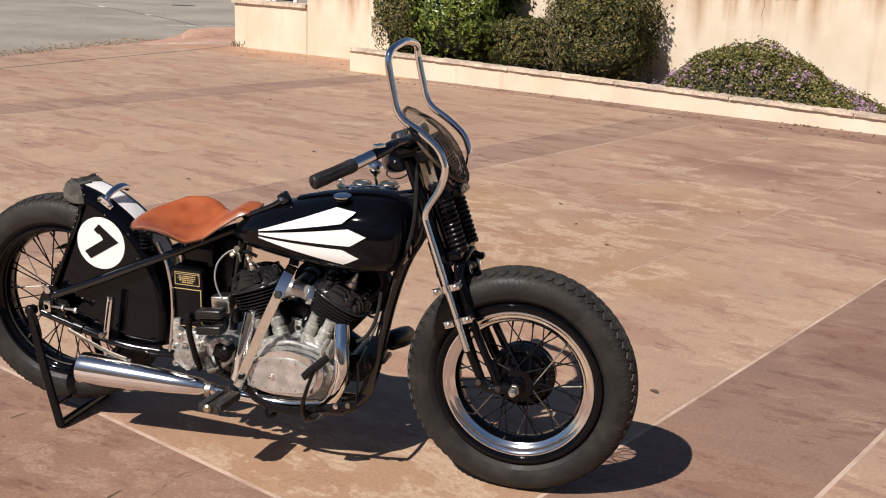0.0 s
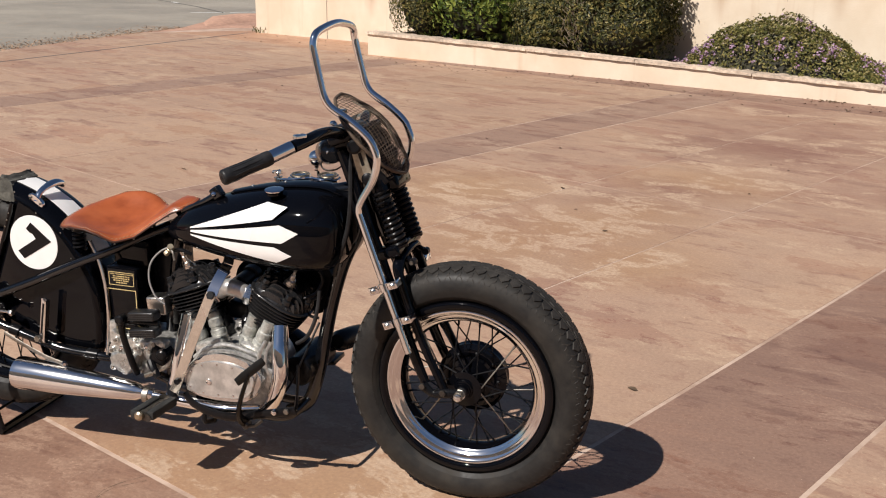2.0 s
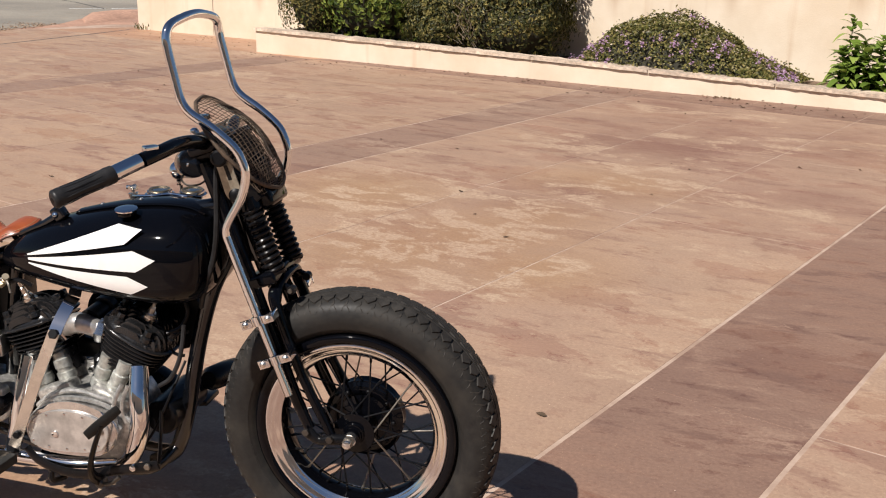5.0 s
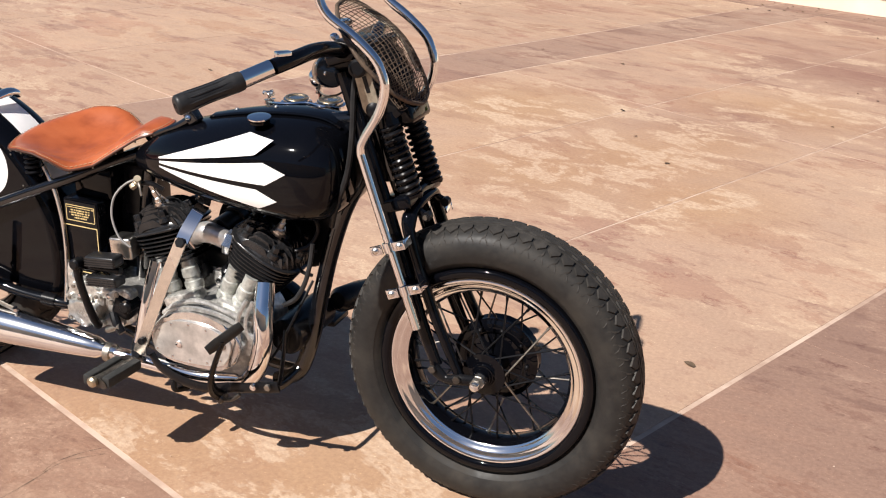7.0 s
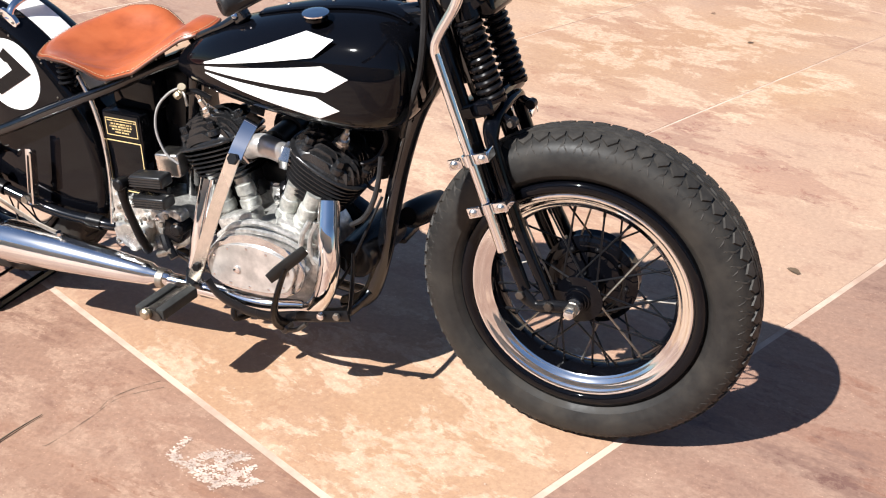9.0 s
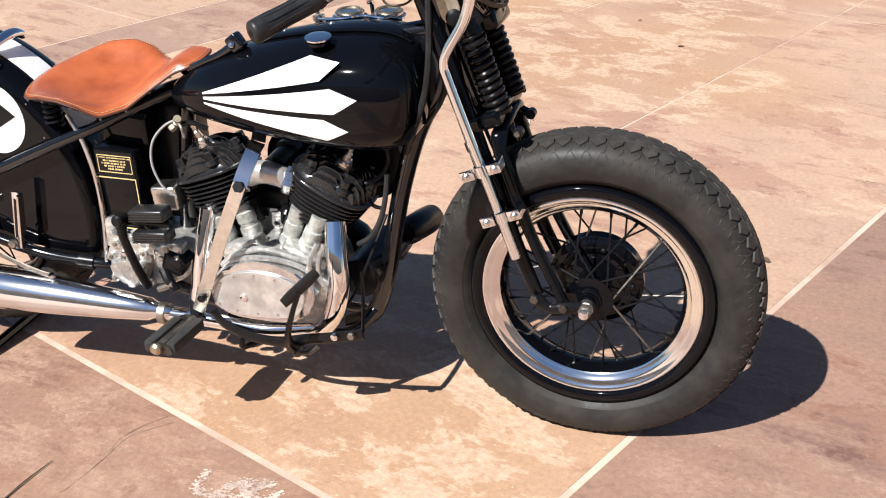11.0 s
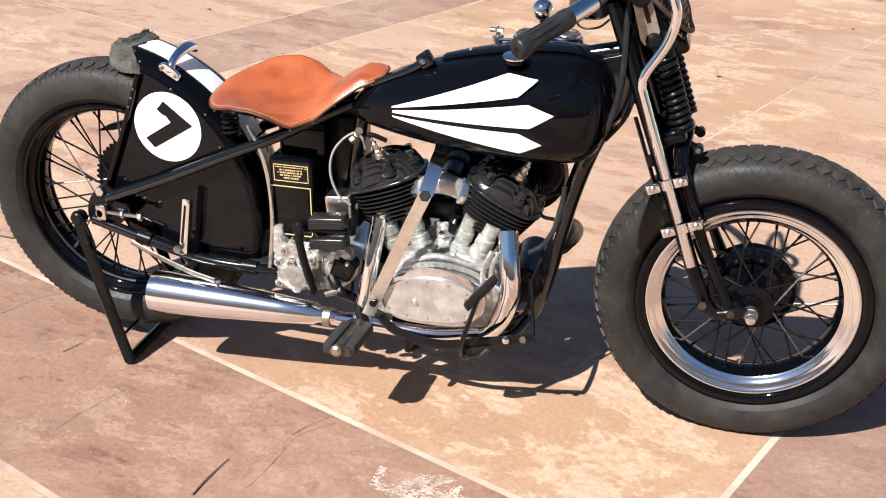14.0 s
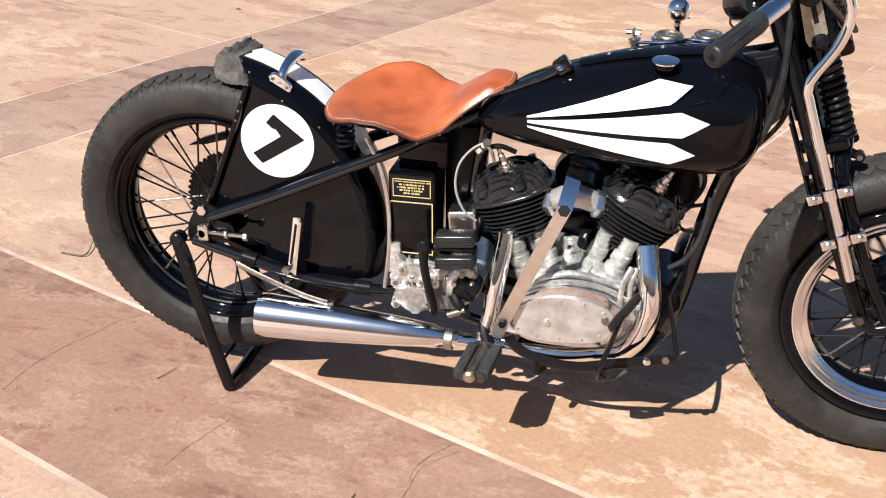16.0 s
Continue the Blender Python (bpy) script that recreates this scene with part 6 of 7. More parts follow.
# springer fork, all turned with the steering
fork = part("fork_stem", rod(fk(-0.345, 0, 0.965), fk(-0.225, 0, 0.665), 0.017, 16), M_BLACK, bike, "black springer front fork", STEER)
for z0, z1, wd in ((0.945, 0.970, 0.095), (0.655, 0.685, 0.085)):
    zc = (z0 + z1) / 2
    f0 = -0.085 - (zc - 0.318) * math.tan(RAKE)
    part("fork_crown", box((0.075, wd * 2, z1 - z0), fk(f0 + 0.015, 0, zc), 0.008, Matrix.Rotation(RAKE * -1, 3, "Y"), seg=3), M_BLACK, fork)
for s in (-1, 1):
    part("rigid_leg", tube([fk(-0.325, s * 0.062, 0.925), fk(-0.215, s * 0.074, 0.655), fk(-0.130, s * 0.084, 0.44), fk(-0.086, s * 0.088, 0.342)], [0.0135, 0.0145, 0.013, 0.011], 12, squash=(0.8, 1.15)), M_BLACK, fork)
    part("spring_leg", tube([fk(-0.172, s * 0.058, 0.655), fk(-0.165, s * 0.078, 0.625), fk(-0.105, s * 0.084, 0.47), fk(-0.044, s * 0.090, 0.350), fk(-0.032, s * 0.092, 0.330)], [0.013, 0.013, 0.0115, 0.0105, 0.011], 12), M_BLACK, fork)
    part("rocker", tube([fk(-0.088, s * 0.096, 0.338), fk(-0.060, s * 0.099, 0.321), fk(-0.030, s * 0.099, 0.326), fk(0.006, s * 0.088, 0.325)], [0.015, 0.0105, 0.013, 0.012], 12, squash=(0.8, 1.0)), M_SATIN, fork, "black worn rocker")
    part("rocker_bolt", hexnut(fk(-0.086, s * 0.106, 0.342), (0, s, 0), 0.009, 0.008), M_DARK, fork)
    part("rocker_bolt", hexnut(fk(-0.030, s * 0.108, 0.332), (0, s, 0), 0.009, 0.008), M_DARK, fork)
    # lower coil springs above, with a rod through each
    top, bot = fk(-0.2260, s * 0.054, 0.828), fk(-0.1745, s * 0.054, 0.686)
    part("spring_rod", rod(fk(-0.2465, s * 0.054, 0.885), bot, 0.0150), M_BLACK, fork)
    d = bot - top
    u = d.normalized().cross(Vector((0, 1, 0))).normalized()
    w = d.normalized().cross(u)
    n = 11
    coil = [top + d * (k / (n * 14)) + (0.0200 * (math.cos(2 * math.pi * k / 14) * u + math.sin(2 * math.pi * k / 14) * w)) for k in range(n * 14 + 1)]
    part("coil_spring", tube(coil, 0.0050, 8, 1), M_SATIN, fork, "black coil spring")
    part("spring_seat", lathe([(0, 0.024), (0.006, 0.025), (0.009, 0.018)], bot, d.normalized() * -1, 20), M_BLACK, fork)
    part("spring_seat", lathe([(0, 0.026), (0.026, 0.026), (0.030, 0.018)], top + d * -0.18, d.normalized(), 20), M_BLACK, fork)
    part("thin_rod", rod(fk(-0.268, s * 0.045, 0.700), fk(-0.205, s * 0.06, 0.545), 0.0042, 8), M_BLACK, fork)
    part("eyelet", lathe([(-0.008, 0.0095), (0.008, 0.0095)], fk(-0.140, s * 0.050, 0.650), (0, 1, 0), 18), M_SATIN, fork)
    part("eyelet_arm", tube([fk(-0.172, s * 0.050, 0.668), fk(-0.155, s * 0.050, 0.655), fk(-0.140, s * 0.050, 0.650)], 0.008, 10, squash=(0.6, 1.1)), M_BLACK, fork)
    part("eyelet_bolt", lathe([(0, 0.0055), (0.004, 0.005)], fk(-0.140, s * 0.0585, 0.650), (0, s, 0), 10), M_STEEL, fork)
    part("damper_block", box((0.020, 0.022, 0.022), fk(-0.226, s * 0.058, 0.620), 0.004, Matrix.Rotation(-RAKE, 3, "Y")), M_SATIN, fork)
part("leg_bridge", tube([fk(-0.162, -0.076, 0.630), fk(-0.164, -0.060, 0.658), fk(-0.164, -0.03, 0.672), fk(-0.164, 0.03, 0.672), fk(-0.164, 0.060, 0.658), fk(-0.162, 0.076, 0.630)], 0.0095, 12), M_BLACK, fork)
part("upper_block", box((0.07, 0.10, 0.05), fk(-0.225, 0, 0.845), 0.010, Matrix.Rotation(RAKE * -1, 3, "Y"), seg=3), M_BLACK, fork)
part("side_knob", lathe([(0, 0.017), (0.022, 0.018), (0.026, 0.013)], fk(-0.274, -0.085, 0.944), (0.2, -1, 0.15), 24), M_SATIN, fork, "round black knob")

# tall chrome hoop bar clamped to the legs
O = 0.122
hoop = [Vector((x, -w, z)) for x, w, z in ((1.277, 0.120, 0.428), (1.2365, 0.121, 0.537), (1.1900, 0.122, 0.662), (1.1535, 0.122, 0.762), (1.1465, 0.122, 0.787), (1.1535, 0.122, 0.812), (1.1845, 0.123, 0.868), (1.1955, 0.123, 0.915), (1.1880, 0.124, 0.947), (1.1700, 0.126, 0.976), (1.1250, 0.128, 1.012), (1.0830, 0.130, 1.038), (1.0645, 0.131, 1.062), (1.0540, 0.130, 1.100), (1.0400, 0.128, 1.160), (1.0360, 0.126, 1.186), (1.0362, 0.116, 1.206), (1.0372, 0.092, 1.216), (1.0395, 0.040, 1.2245), (1.0405, 0.012, 1.2270))]
hoop = [p + Vector((0, -0.004, 0)) for p in hoop + [Vector((p.x, -p.y, p.z)) for p in hoop[::-1]]]
bar = part("hoop_bar", tube(hoop, 0.0094, 16, 4), M_CHROME, bike, "tall chrome hoop bar clamped to the fork", STEER, 60)
for s in (-1, 1):
    for x, z in ((1.2125, 0.597), (1.2500, 0.510)):
        tilt = Matrix.Rotation(radians(-22), 3, "Y")
        bm = box((0.026, 0.007, 0.020), (x - 0.0245, s * (O + 0.007) - 0.004, z - 0.0105), 0.002, tilt)
        box((0.026, 0.007, 0.020), (x + 0.0245, s * (O + 0.007) - 0.004, z + 0.0100), 0.002, tilt, bm)
        lathe([(-0.010, 0.0096), (-0.010, 0.0128), (0.010, 0.0128), (0.010, 0.0096)], (x, s * O - 0.004, z), (-0.36, 0, 0.93), 20, bm, closed=True)
        box((0.022, 0.030, 0.018), (x + 0.026, s * (O - 0.012) - 0.004, z + 0.0105), 0.002, tilt, bm)
        part("bar_clamp", bm, M_CHROME, bar, "bright two-bolt clamp")
        for dx in (-0.0255, 0.0260):
            part("clamp_bolt", lathe([(0, 0.0075), (0.003, 0.0072), (0.006, 0.0045), (0.007, 0.002)], (x + dx, s * (O + 0.0105) - 0.004, z + dx * 0.40), (0, s, 0), 12), M_NICKEL, bar)

# wire stone guard with a plate behind it
GC, GT = fk(-0.275, 0.0, 0.958), radians(-44)
GU = Vector((-math.sin(-GT), 0, math.cos(GT)))


def guard(a, b, lift=0.0):
    """A place on the domed guard: a across, b up its length."""
    dome = 0.045 * max(0.0, 1 - (a / 0.104) ** 2 - (b / 0.128) ** 2)
    fwd = Vector((math.cos(GT), 0, math.sin(-GT)))
    return GC + Vector((0, a, 0)) + GU * b + fwd * (dome + lift)


rim_pts = [guard(0.104 * math.cos(t), 0.128 * math.sin(t)) for t in np.linspace(0, 2 * math.pi, 40)]
screen = part("wire_guard", tube([p + GU * 0.004 * noise.noise(p * 60) + Vector((0, 0.003 * noise.noise(p * 80), 0)) for p in rim_pts], 0.0045, 8, 1), M_RUST, bike, "rusty wire mesh guard in front of the bars", STEER)
for k in range(-11, 12):
    a = 0.0092 * k
    h = 0.128 * math.sqrt(max(0, 1 - (a / 0.104) ** 2))
    if h > 0.02:
        part("wire", tube([guard(a + 0.002 * math.sin(5 * t + k), h * t) for t in np.linspace(-1, 1, 9)], 0.0008, 5, 1), M_RUST, screen)
for k in range(-13, 14):
    b = 0.0092 * k
    h = 0.104 * math.sqrt(max(0, 1 - (b / 0.128) ** 2))
    if h > 0.02:
        part("wire", tube([guard(h * t, b + 0.002 * math.sin(4 * t + k)) for t in np.linspace(-1, 1, 9)], 0.0008, 5, 1), M_RUST, screen)
for k in range(11):                                        # a torn second layer over the lower half
    a, b = -0.080 + 0.0092 * k, -0.118 + 0.0088 * k
    part("wire", tube([guard(a + 0.003 * math.sin(3 * t + k), -0.055 + 0.060 * t, -0.010) for t in np.linspace(-1, 1, 8)], 0.0008, 5, 1), M_RUST, screen)
    part("wire", tube([guard(-0.036 + 0.044 * t, b + 0.003 * math.sin(3 * t + k), -0.010) for t in np.linspace(-1, 1, 8)], 0.0008, 5, 1), M_RUST, screen)
plate_rows = [[guard(a * (1 - 0.3 * abs(t)) + 0.030 + 0.010 * t * t, 0.015 + 0.085 * t, -0.006 + 0.004 * math.cos(4 * t)) for a in (-0.017, -0.006, 0.006, 0.017)] for t in np.linspace(-1, 1, 11)]
part("backing_plate", shell(plate_rows, 0.003), M_TAN, screen, "faded khaki bent metal strip")
block_rows = []
for t in np.linspace(-1, 1, 17):
    row = []
    for u in np.linspace(-1, 1, 9):
        p = guard((-0.032 + 0.056 * u) * (1 - 0.25 * abs(t)), -0.052 + 0.072 * t, -0.020)
        row.append(p + Vector((1, 0, 0)) * 0.012 * noise.noise(p * 95))
    block_rows.append(row)
part("inner_block", shell(block_rows, 0.030), M_SATIN, screen, "black ribbed block behind the mesh", angle=25)
part("slotted_plate", prism([(1.096, 0.988), (1.130, 0.986), (1.168, 0.880), (1.163, 0.856), (1.142, 0.852), (1.134, 0.862)], -0.090, -0.094, 0.001), M_OLIVE, screen, "faded grey slotted plate")
part("plate_slot", prism([(1.143, 0.893), (1.151, 0.896), (1.140, 0.927), (1.132, 0.924)], -0.0941, -0.0948), M_SATIN, screen)
part("plate_washer", lathe([(0, 0.0150), (0.004, 0.0150), (0.005, 0.012), (0.009, 0.0115), (0.011, 0.006)], (1.158, -0.094, 0.862), (0.2, -1, 0.2), 20), M_SATIN, screen, "round dark washer and bolt")
part("guard_stay", box((0.03, 0.06, 0.09), fk(-0.235, 0.0, 0.875), 0.008, Matrix.Rotation(-RAKE, 3, "Y")), M_SATIN, screen)

# handlebar
bars = [Vector(p) for p in ((1.078, 0.0, 0.948), (1.084, -0.05, 0.955), (1.090, -0.10, 0.970), (1.086, -0.145, 0.981), (1.080, -0.20, 0.985), (1.075, -0.26, 0.982), (1.060, -0.315, 0.974))]


def bar_side(name, pts, r, mat, parent, label, per=5, sides=14):
    for flip in (False, True):
        q = [Vector((p[0] - 0.20 * abs(p[1]), -p[1], p[2] - 0.09 * abs(p[1]))) if flip else Vector(p) for p in pts]
        part(name, tube(q, r, sides, per), mat, parent, label, angle=50)


handle = part("handlebar", tube([Vector((p.x - 0.20 * abs(p.y), -p.y, p.z - 0.09 * abs(p.y))) for p in bars[:0:-1]] + bars, 0.0148, 14, 5), M_BLACK, bike, "low black handlebar", angle=60)
bar_side("chrome_sleeve", [(1.061, -0.322, 0.975), (1.020, -0.380, 0.953)], [0.0150, 0.0150], M_CHROME, handle, "chrome twist sleeve", 1, 20)
GRIP = [(1.028, -0.366, 0.957), (1.022, -0.377, 0.954), (1.016, -0.387, 0.9513), (1.006, -0.403, 0.9465), (0.994, -0.421, 0.941), (0.982, -0.441, 0.935), (0.973, -0.456, 0.931), (0.967, -0.466, 0.928), (0.9645, -0.4695, 0.927)]
bar_side("grip", GRIP, [0.0168, 0.0176, 0.0168, 0.0152, 0.0150, 0.0162, 0.0178, 0.0176, 0.0135], M_GRIP, handle, "black rubber grip with a waist", 4, 20)
way = Vector(GRIP[0]) - Vector(GRIP[-1])
side_u = way.cross(Vector((0, 0, 1))).normalized()
side_w = way.cross(side_u).normalized()
for k in range(10):
    t = 2 * math.pi * k / 10
    rib = [Vector(p) + (side_u * math.cos(t) + side_w * math.sin(t)) * (r - 0.0004) for p, r in zip(GRIP[2:7], (0.0168, 0.0152, 0.0150, 0.0162, 0.0175))]
    bar_side("grip_rib", rib, [0.0006, 0.0019, 0.0020, 0.0019, 0.0006], M_GRIP, handle, "", 2, 6)
bar_side("end_hole", [(0.9655, -0.4680, 0.9274), (0.9640, -0.4705, 0.9266)], [0.0048, 0.0048], M_SATIN, handle, "", 1, 12)
part("bar_clamp", box((0.062, 0.13, 0.060), (1.074, 0, 0.950), 0.014, seg=3), M_SATIN, handle)
part("riser_nut", lathe([(0, 0.010), (0.010, 0.0105), (0.016, 0.007), (0.018, 0.002)], (1.044, -0.036, 0.972), (-0.2, -0.2, 1), 16), M_CHROME, handle, "chrome domed nut")
part("riser_nut", hexnut((1.062, -0.03, 1.0), (0, 0, 1), 0.014, 0.018), M_CHROME, handle)
part("instrument_pod", lathe([(-0.036, 0.020), (-0.034, 0.030), (-0.026, 0.034), (0.026, 0.034), (0.034, 0.031), (0.036, 0.020)], (1.032, -0.035, 0.912), (0.55, -0.8, 0.25), 28), M_FRAME, handle, "black round housing under the bar", angle=50)
part("pod_wire", tube([(1.010, -0.03, 0.890), (1.006, -0.035, 0.872), (1.022, -0.04, 0.862), (1.050, -0.04, 0.866), (1.068, -0.03, 0.880)], 0.0022, 8), M_DARK, handle, "dark looped wire")
part("switch_lug", box((0.030, 0.016, 0.012), (1.066, -0.288, 0.9935), 0.003, Matrix.Rotation(radians(58), 3, "Z")), M_CHROME, handle, "small chrome switch on the bar")
for x, y, z in ((1.020, -0.068, 0.930), (1.040, -0.072, 0.915)):
    part("pod_screw", lathe([(0, 0.0045), (0.003, 0.004), (0.004, 0.002)], (x, y, z), (-0.4, -0.9, 0.2), 10), M_NICKEL, handle)



# ---- planting and litter ----
def leaf_cloud(points, normals, size, seed, slim=0.5, fold=0.25, droop=0.0):
    """A mesh of many small folded leaves, each at a point, roughly facing its normal."""
    rng = np.random.default_rng(seed)
    p, n = np.array(points), np.array(normals)
    n = n + rng.normal(0, 0.55, n.shape)
    n /= np.linalg.norm(n, axis=1, keepdims=True)
    t = rng.normal(0, 1, n.shape) - np.array([0, 0, droop])
    t -= n * (t * n).sum(1, keepdims=True)
    t /= np.linalg.norm(t, axis=1, keepdims=True)
    b = np.cross(n, t)
    ln = size * rng.uniform(0.6, 1.3, (len(p), 1))
    w = ln * slim
    v = np.stack([p - t * ln * 0.5, p + b * w * 0.5 + n * ln * fold * 0.4, p + t * ln * 0.5 - n * ln * 0.1, p - b * w * 0.5 + n * ln * fold * 0.4], 1).reshape(-1, 3)
    k = np.arange(len(p)) * 4
    f = np.concatenate([np.stack([k, k + 1, k + 2], 1), np.stack([k, k + 2, k + 3], 1)])
    return v, f


def cloud_mesh(name, clouds, mats):
    vs, fs, mi, base = [], [], [], 0
    for i, (v, f) in enumerate(clouds):
        vs.append(v), fs.append(f + base), mi.extend([i] * len(f))
        base += len(v)
    me = bpy.data.meshes.new(name)
    me.from_pydata(np.concatenate(vs).tolist(), [], np.concatenate(fs).tolist())
    for m in mats:
        me.materials.append(m)
    me.polygons.foreach_set("material_index", mi)
    return me


def hedge_points(c, half, count, seed, power=5.5, rough=0.10):
    """Points just under the uneven skin of a clipped, rounded shrub, in the wall's own directions."""
    rng = np.random.default_rng(seed)
    d = rng.normal(0, 1, (count, 3))
    d[:, 2] = np.where(d[:, 2] < -0.6, -d[:, 2], d[:, 2])
    d /= np.linalg.norm(d, axis=1, keepdims=True)
    r = 1 / (np.abs(d) ** power).sum(1) ** (1 / power)
    lump = np.array([noise.noise(Vector(q) * 3.1 + Vector((seed, 0, 0))) + 0.9 * noise.noise(Vector(q) * 9.0 + Vector((0, seed, 0))) for q in d])
    depth = 1.03 - np.abs(rng.normal(0, 0.10, count)) + 0.10 * (rng.random(count) < 0.03)
    q = d * (r * (1 + rough * lump) * depth)[:, None] * np.array(half)
    ax = np.array([WD, WN, (0, 0, 1)])
    return np.array(c) + q @ ax, (d / np.array(half)) @ ax / np.linalg.norm((d / np.array(half)) @ ax, axis=1, keepdims=True)


# Solid dark blob under a shrub's leaves, in place of its shaded inside.
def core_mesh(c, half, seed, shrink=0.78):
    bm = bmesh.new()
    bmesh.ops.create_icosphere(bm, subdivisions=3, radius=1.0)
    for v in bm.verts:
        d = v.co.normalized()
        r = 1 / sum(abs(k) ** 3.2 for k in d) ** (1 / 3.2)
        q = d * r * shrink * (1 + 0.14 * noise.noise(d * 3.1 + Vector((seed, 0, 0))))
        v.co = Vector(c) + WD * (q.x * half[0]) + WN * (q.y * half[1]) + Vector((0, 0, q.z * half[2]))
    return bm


def slab_bank():
    """Soil sloping up from the back of the wall, with a flat top and a back that reaches the ground."""
    bm = bmesh.new()
    rng = random.Random(8)
    rows = [[bm.verts.new(wall_at(-1.3 + 0.5 * i, o, z + (rng.uniform(-0.06, 0.06) if z > 0 else 0))) for o, z in ((1.60, -0.06), (2.0, 0.55), (2.4, 1.3), (2.8, 1.95), (3.9, 2.05), (5.5, -0.06))] for i in range(29)]
    for a, b in zip(rows, rows[1:]):
        for k in range(5):
            bm.faces.new((a[k], b[k], b[k + 1], a[k + 1]))
        bm.faces.new((a[5], b[5], b[0], a[0]))
    bm.faces.new(rows[0]), bm.faces.new(rows[-1][::-1])
    bmesh.ops.recalc_face_normals(bm, faces=bm.faces[:])
    return bm


def shrub(name, label, s0, s1, o0, o1, z0, z1, leaf, count, mat, seed, slim=0.5, rough=0.12, group=""):
    c = wall_at((s0 + s1) / 2, (o0 + o1) / 2, (z0 + z1) / 2)
    half = ((s1 - s0) / 2, (o1 - o0) / 2, (z1 - z0) / 2)
    ob = thing(name, label, "shrub", wall_at((s0 + s1) / 2, (o0 + o1) / 2, 0.14), group=group)
    inv = Matrix.Translation(-ob.location)
    p, n = hedge_points(c, half, count, seed, rough=rough)
    me = cloud_mesh("crown", [leaf_cloud(p, n, leaf, seed, slim)], [mat])
    me.transform(inv)
    part("crown", me, None, ob)
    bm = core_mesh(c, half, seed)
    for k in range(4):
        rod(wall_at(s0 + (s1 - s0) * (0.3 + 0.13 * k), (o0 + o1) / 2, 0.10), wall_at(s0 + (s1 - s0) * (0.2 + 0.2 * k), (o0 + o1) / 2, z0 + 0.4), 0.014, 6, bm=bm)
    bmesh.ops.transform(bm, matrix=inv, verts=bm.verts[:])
    part("inner_mass", bm, M_CORE, ob, "dark inner filler standing in for the shade among the branches")
    return ob


shrub("clipped_shrub", "clipped dark green shrub with small leaves", 0.08, 0.84, 0.25, 1.10, 0.14, 1.45, 0.044, 21000, M_LEAF_HEDGE, 3, rough=0.06, group="shrubs in the planter")
shrub("broadleaf_shrub", "bright broad-leaved green shrub in the planter", 0.66, 1.86, 0.24, 1.12, 0.12, 1.60, 0.074, 10500, M_LEAF_BROAD, 5, 0.55, 0.22, group="shrubs in the planter")
shrub("clipped_shrub", "low clipped dark green shrub with small leaves", 1.98, 2.66, 0.26, 1.00, 0.10, 0.77, 0.044, 9000, M_LEAF_HEDGE, 8, 0.5, 0.19, group="shrubs in the planter")
olive = shrub("clipped_shrub", "tall clipped olive shrub with a bare patch", 2.66, 3.82, 0.26, 1.10, 0.08, 1.17, 0.046, 15000, M_LEAF_HEDGE, 11, 0.5, 0.19, group="shrubs in the planter")

# pale bare twigs where the olive shrub has thinned
bm = bmesh.new()
rng = random.Random(19)
for k in range(95):
    s, z = rng.gauss(2.80, 0.10), rng.uniform(0.22, 0.82)
    a = wall_at(s, 0.29 + 0.05 * rng.random(), z)
    rod(a, a + WD * rng.uniform(-0.09, 0.09) + WN * rng.uniform(-0.07, 0.02) + Vector((0, 0, rng.uniform(0.02, 0.12))), 0.0035, 4, bm=bm)
bmesh.ops.translate(bm, vec=-olive.location, verts=bm.verts[:])
tagged(part("bare_twigs", bm, M_TWIG, olive), "pale dry twigs showing through the leaves", kind="stuff")

# dry bank behind the wall
rng = np.random.default_rng(41)
count = 16000
bs, bh = rng.uniform(-1.2, 12.5, count), rng.random(count) ** 0.8
bo = 1.72 + 1.1 * bh + rng.normal(0, 0.06, count)
bz = 0.0 + 2.0 * bh + 0.12 * np.sin(bs * 3.1) + rng.normal(0, 0.05, count)
bp = np.array(W0) + np.outer(bs, np.array(WD)) + np.outer(bo, np.array(WN)) + np.outer(bz, (0, 0, 1))
bn = np.tile(np.array(-WN) * 0.7 + np.array((0, 0, 0.7)), (count, 1))
me = cloud_mesh("bank_litter", [leaf_cloud(bp, bn, 0.10, 42, 0.45)], [M_DRY])
tagged(new("bank_litter", me), "dry brown leaf litter on the bank behind the wall", "leaf litter", kind="stuff")
tagged(new("bank", finish(slab_bank(), M_SOIL, "bank")), "dark brown soil bank rising behind the garden wall", "bank", kind="structure")

# flowering mound
mound = thing("flowering_mound", "spreading green shrub with lilac flower clusters", "flowering shrub", wall_at(5.2, 0.6, 0.12))
rng = np.random.default_rng(21)


def mound_top(s):
    return lerp(s, [4.15, 4.35, 4.65, 5.0, 5.3, 5.62, 5.88, 6.15, 6.42], [0.18, 0.42, 0.64, 0.71, 0.71, 0.58, 0.40, 0.29, 0.14])


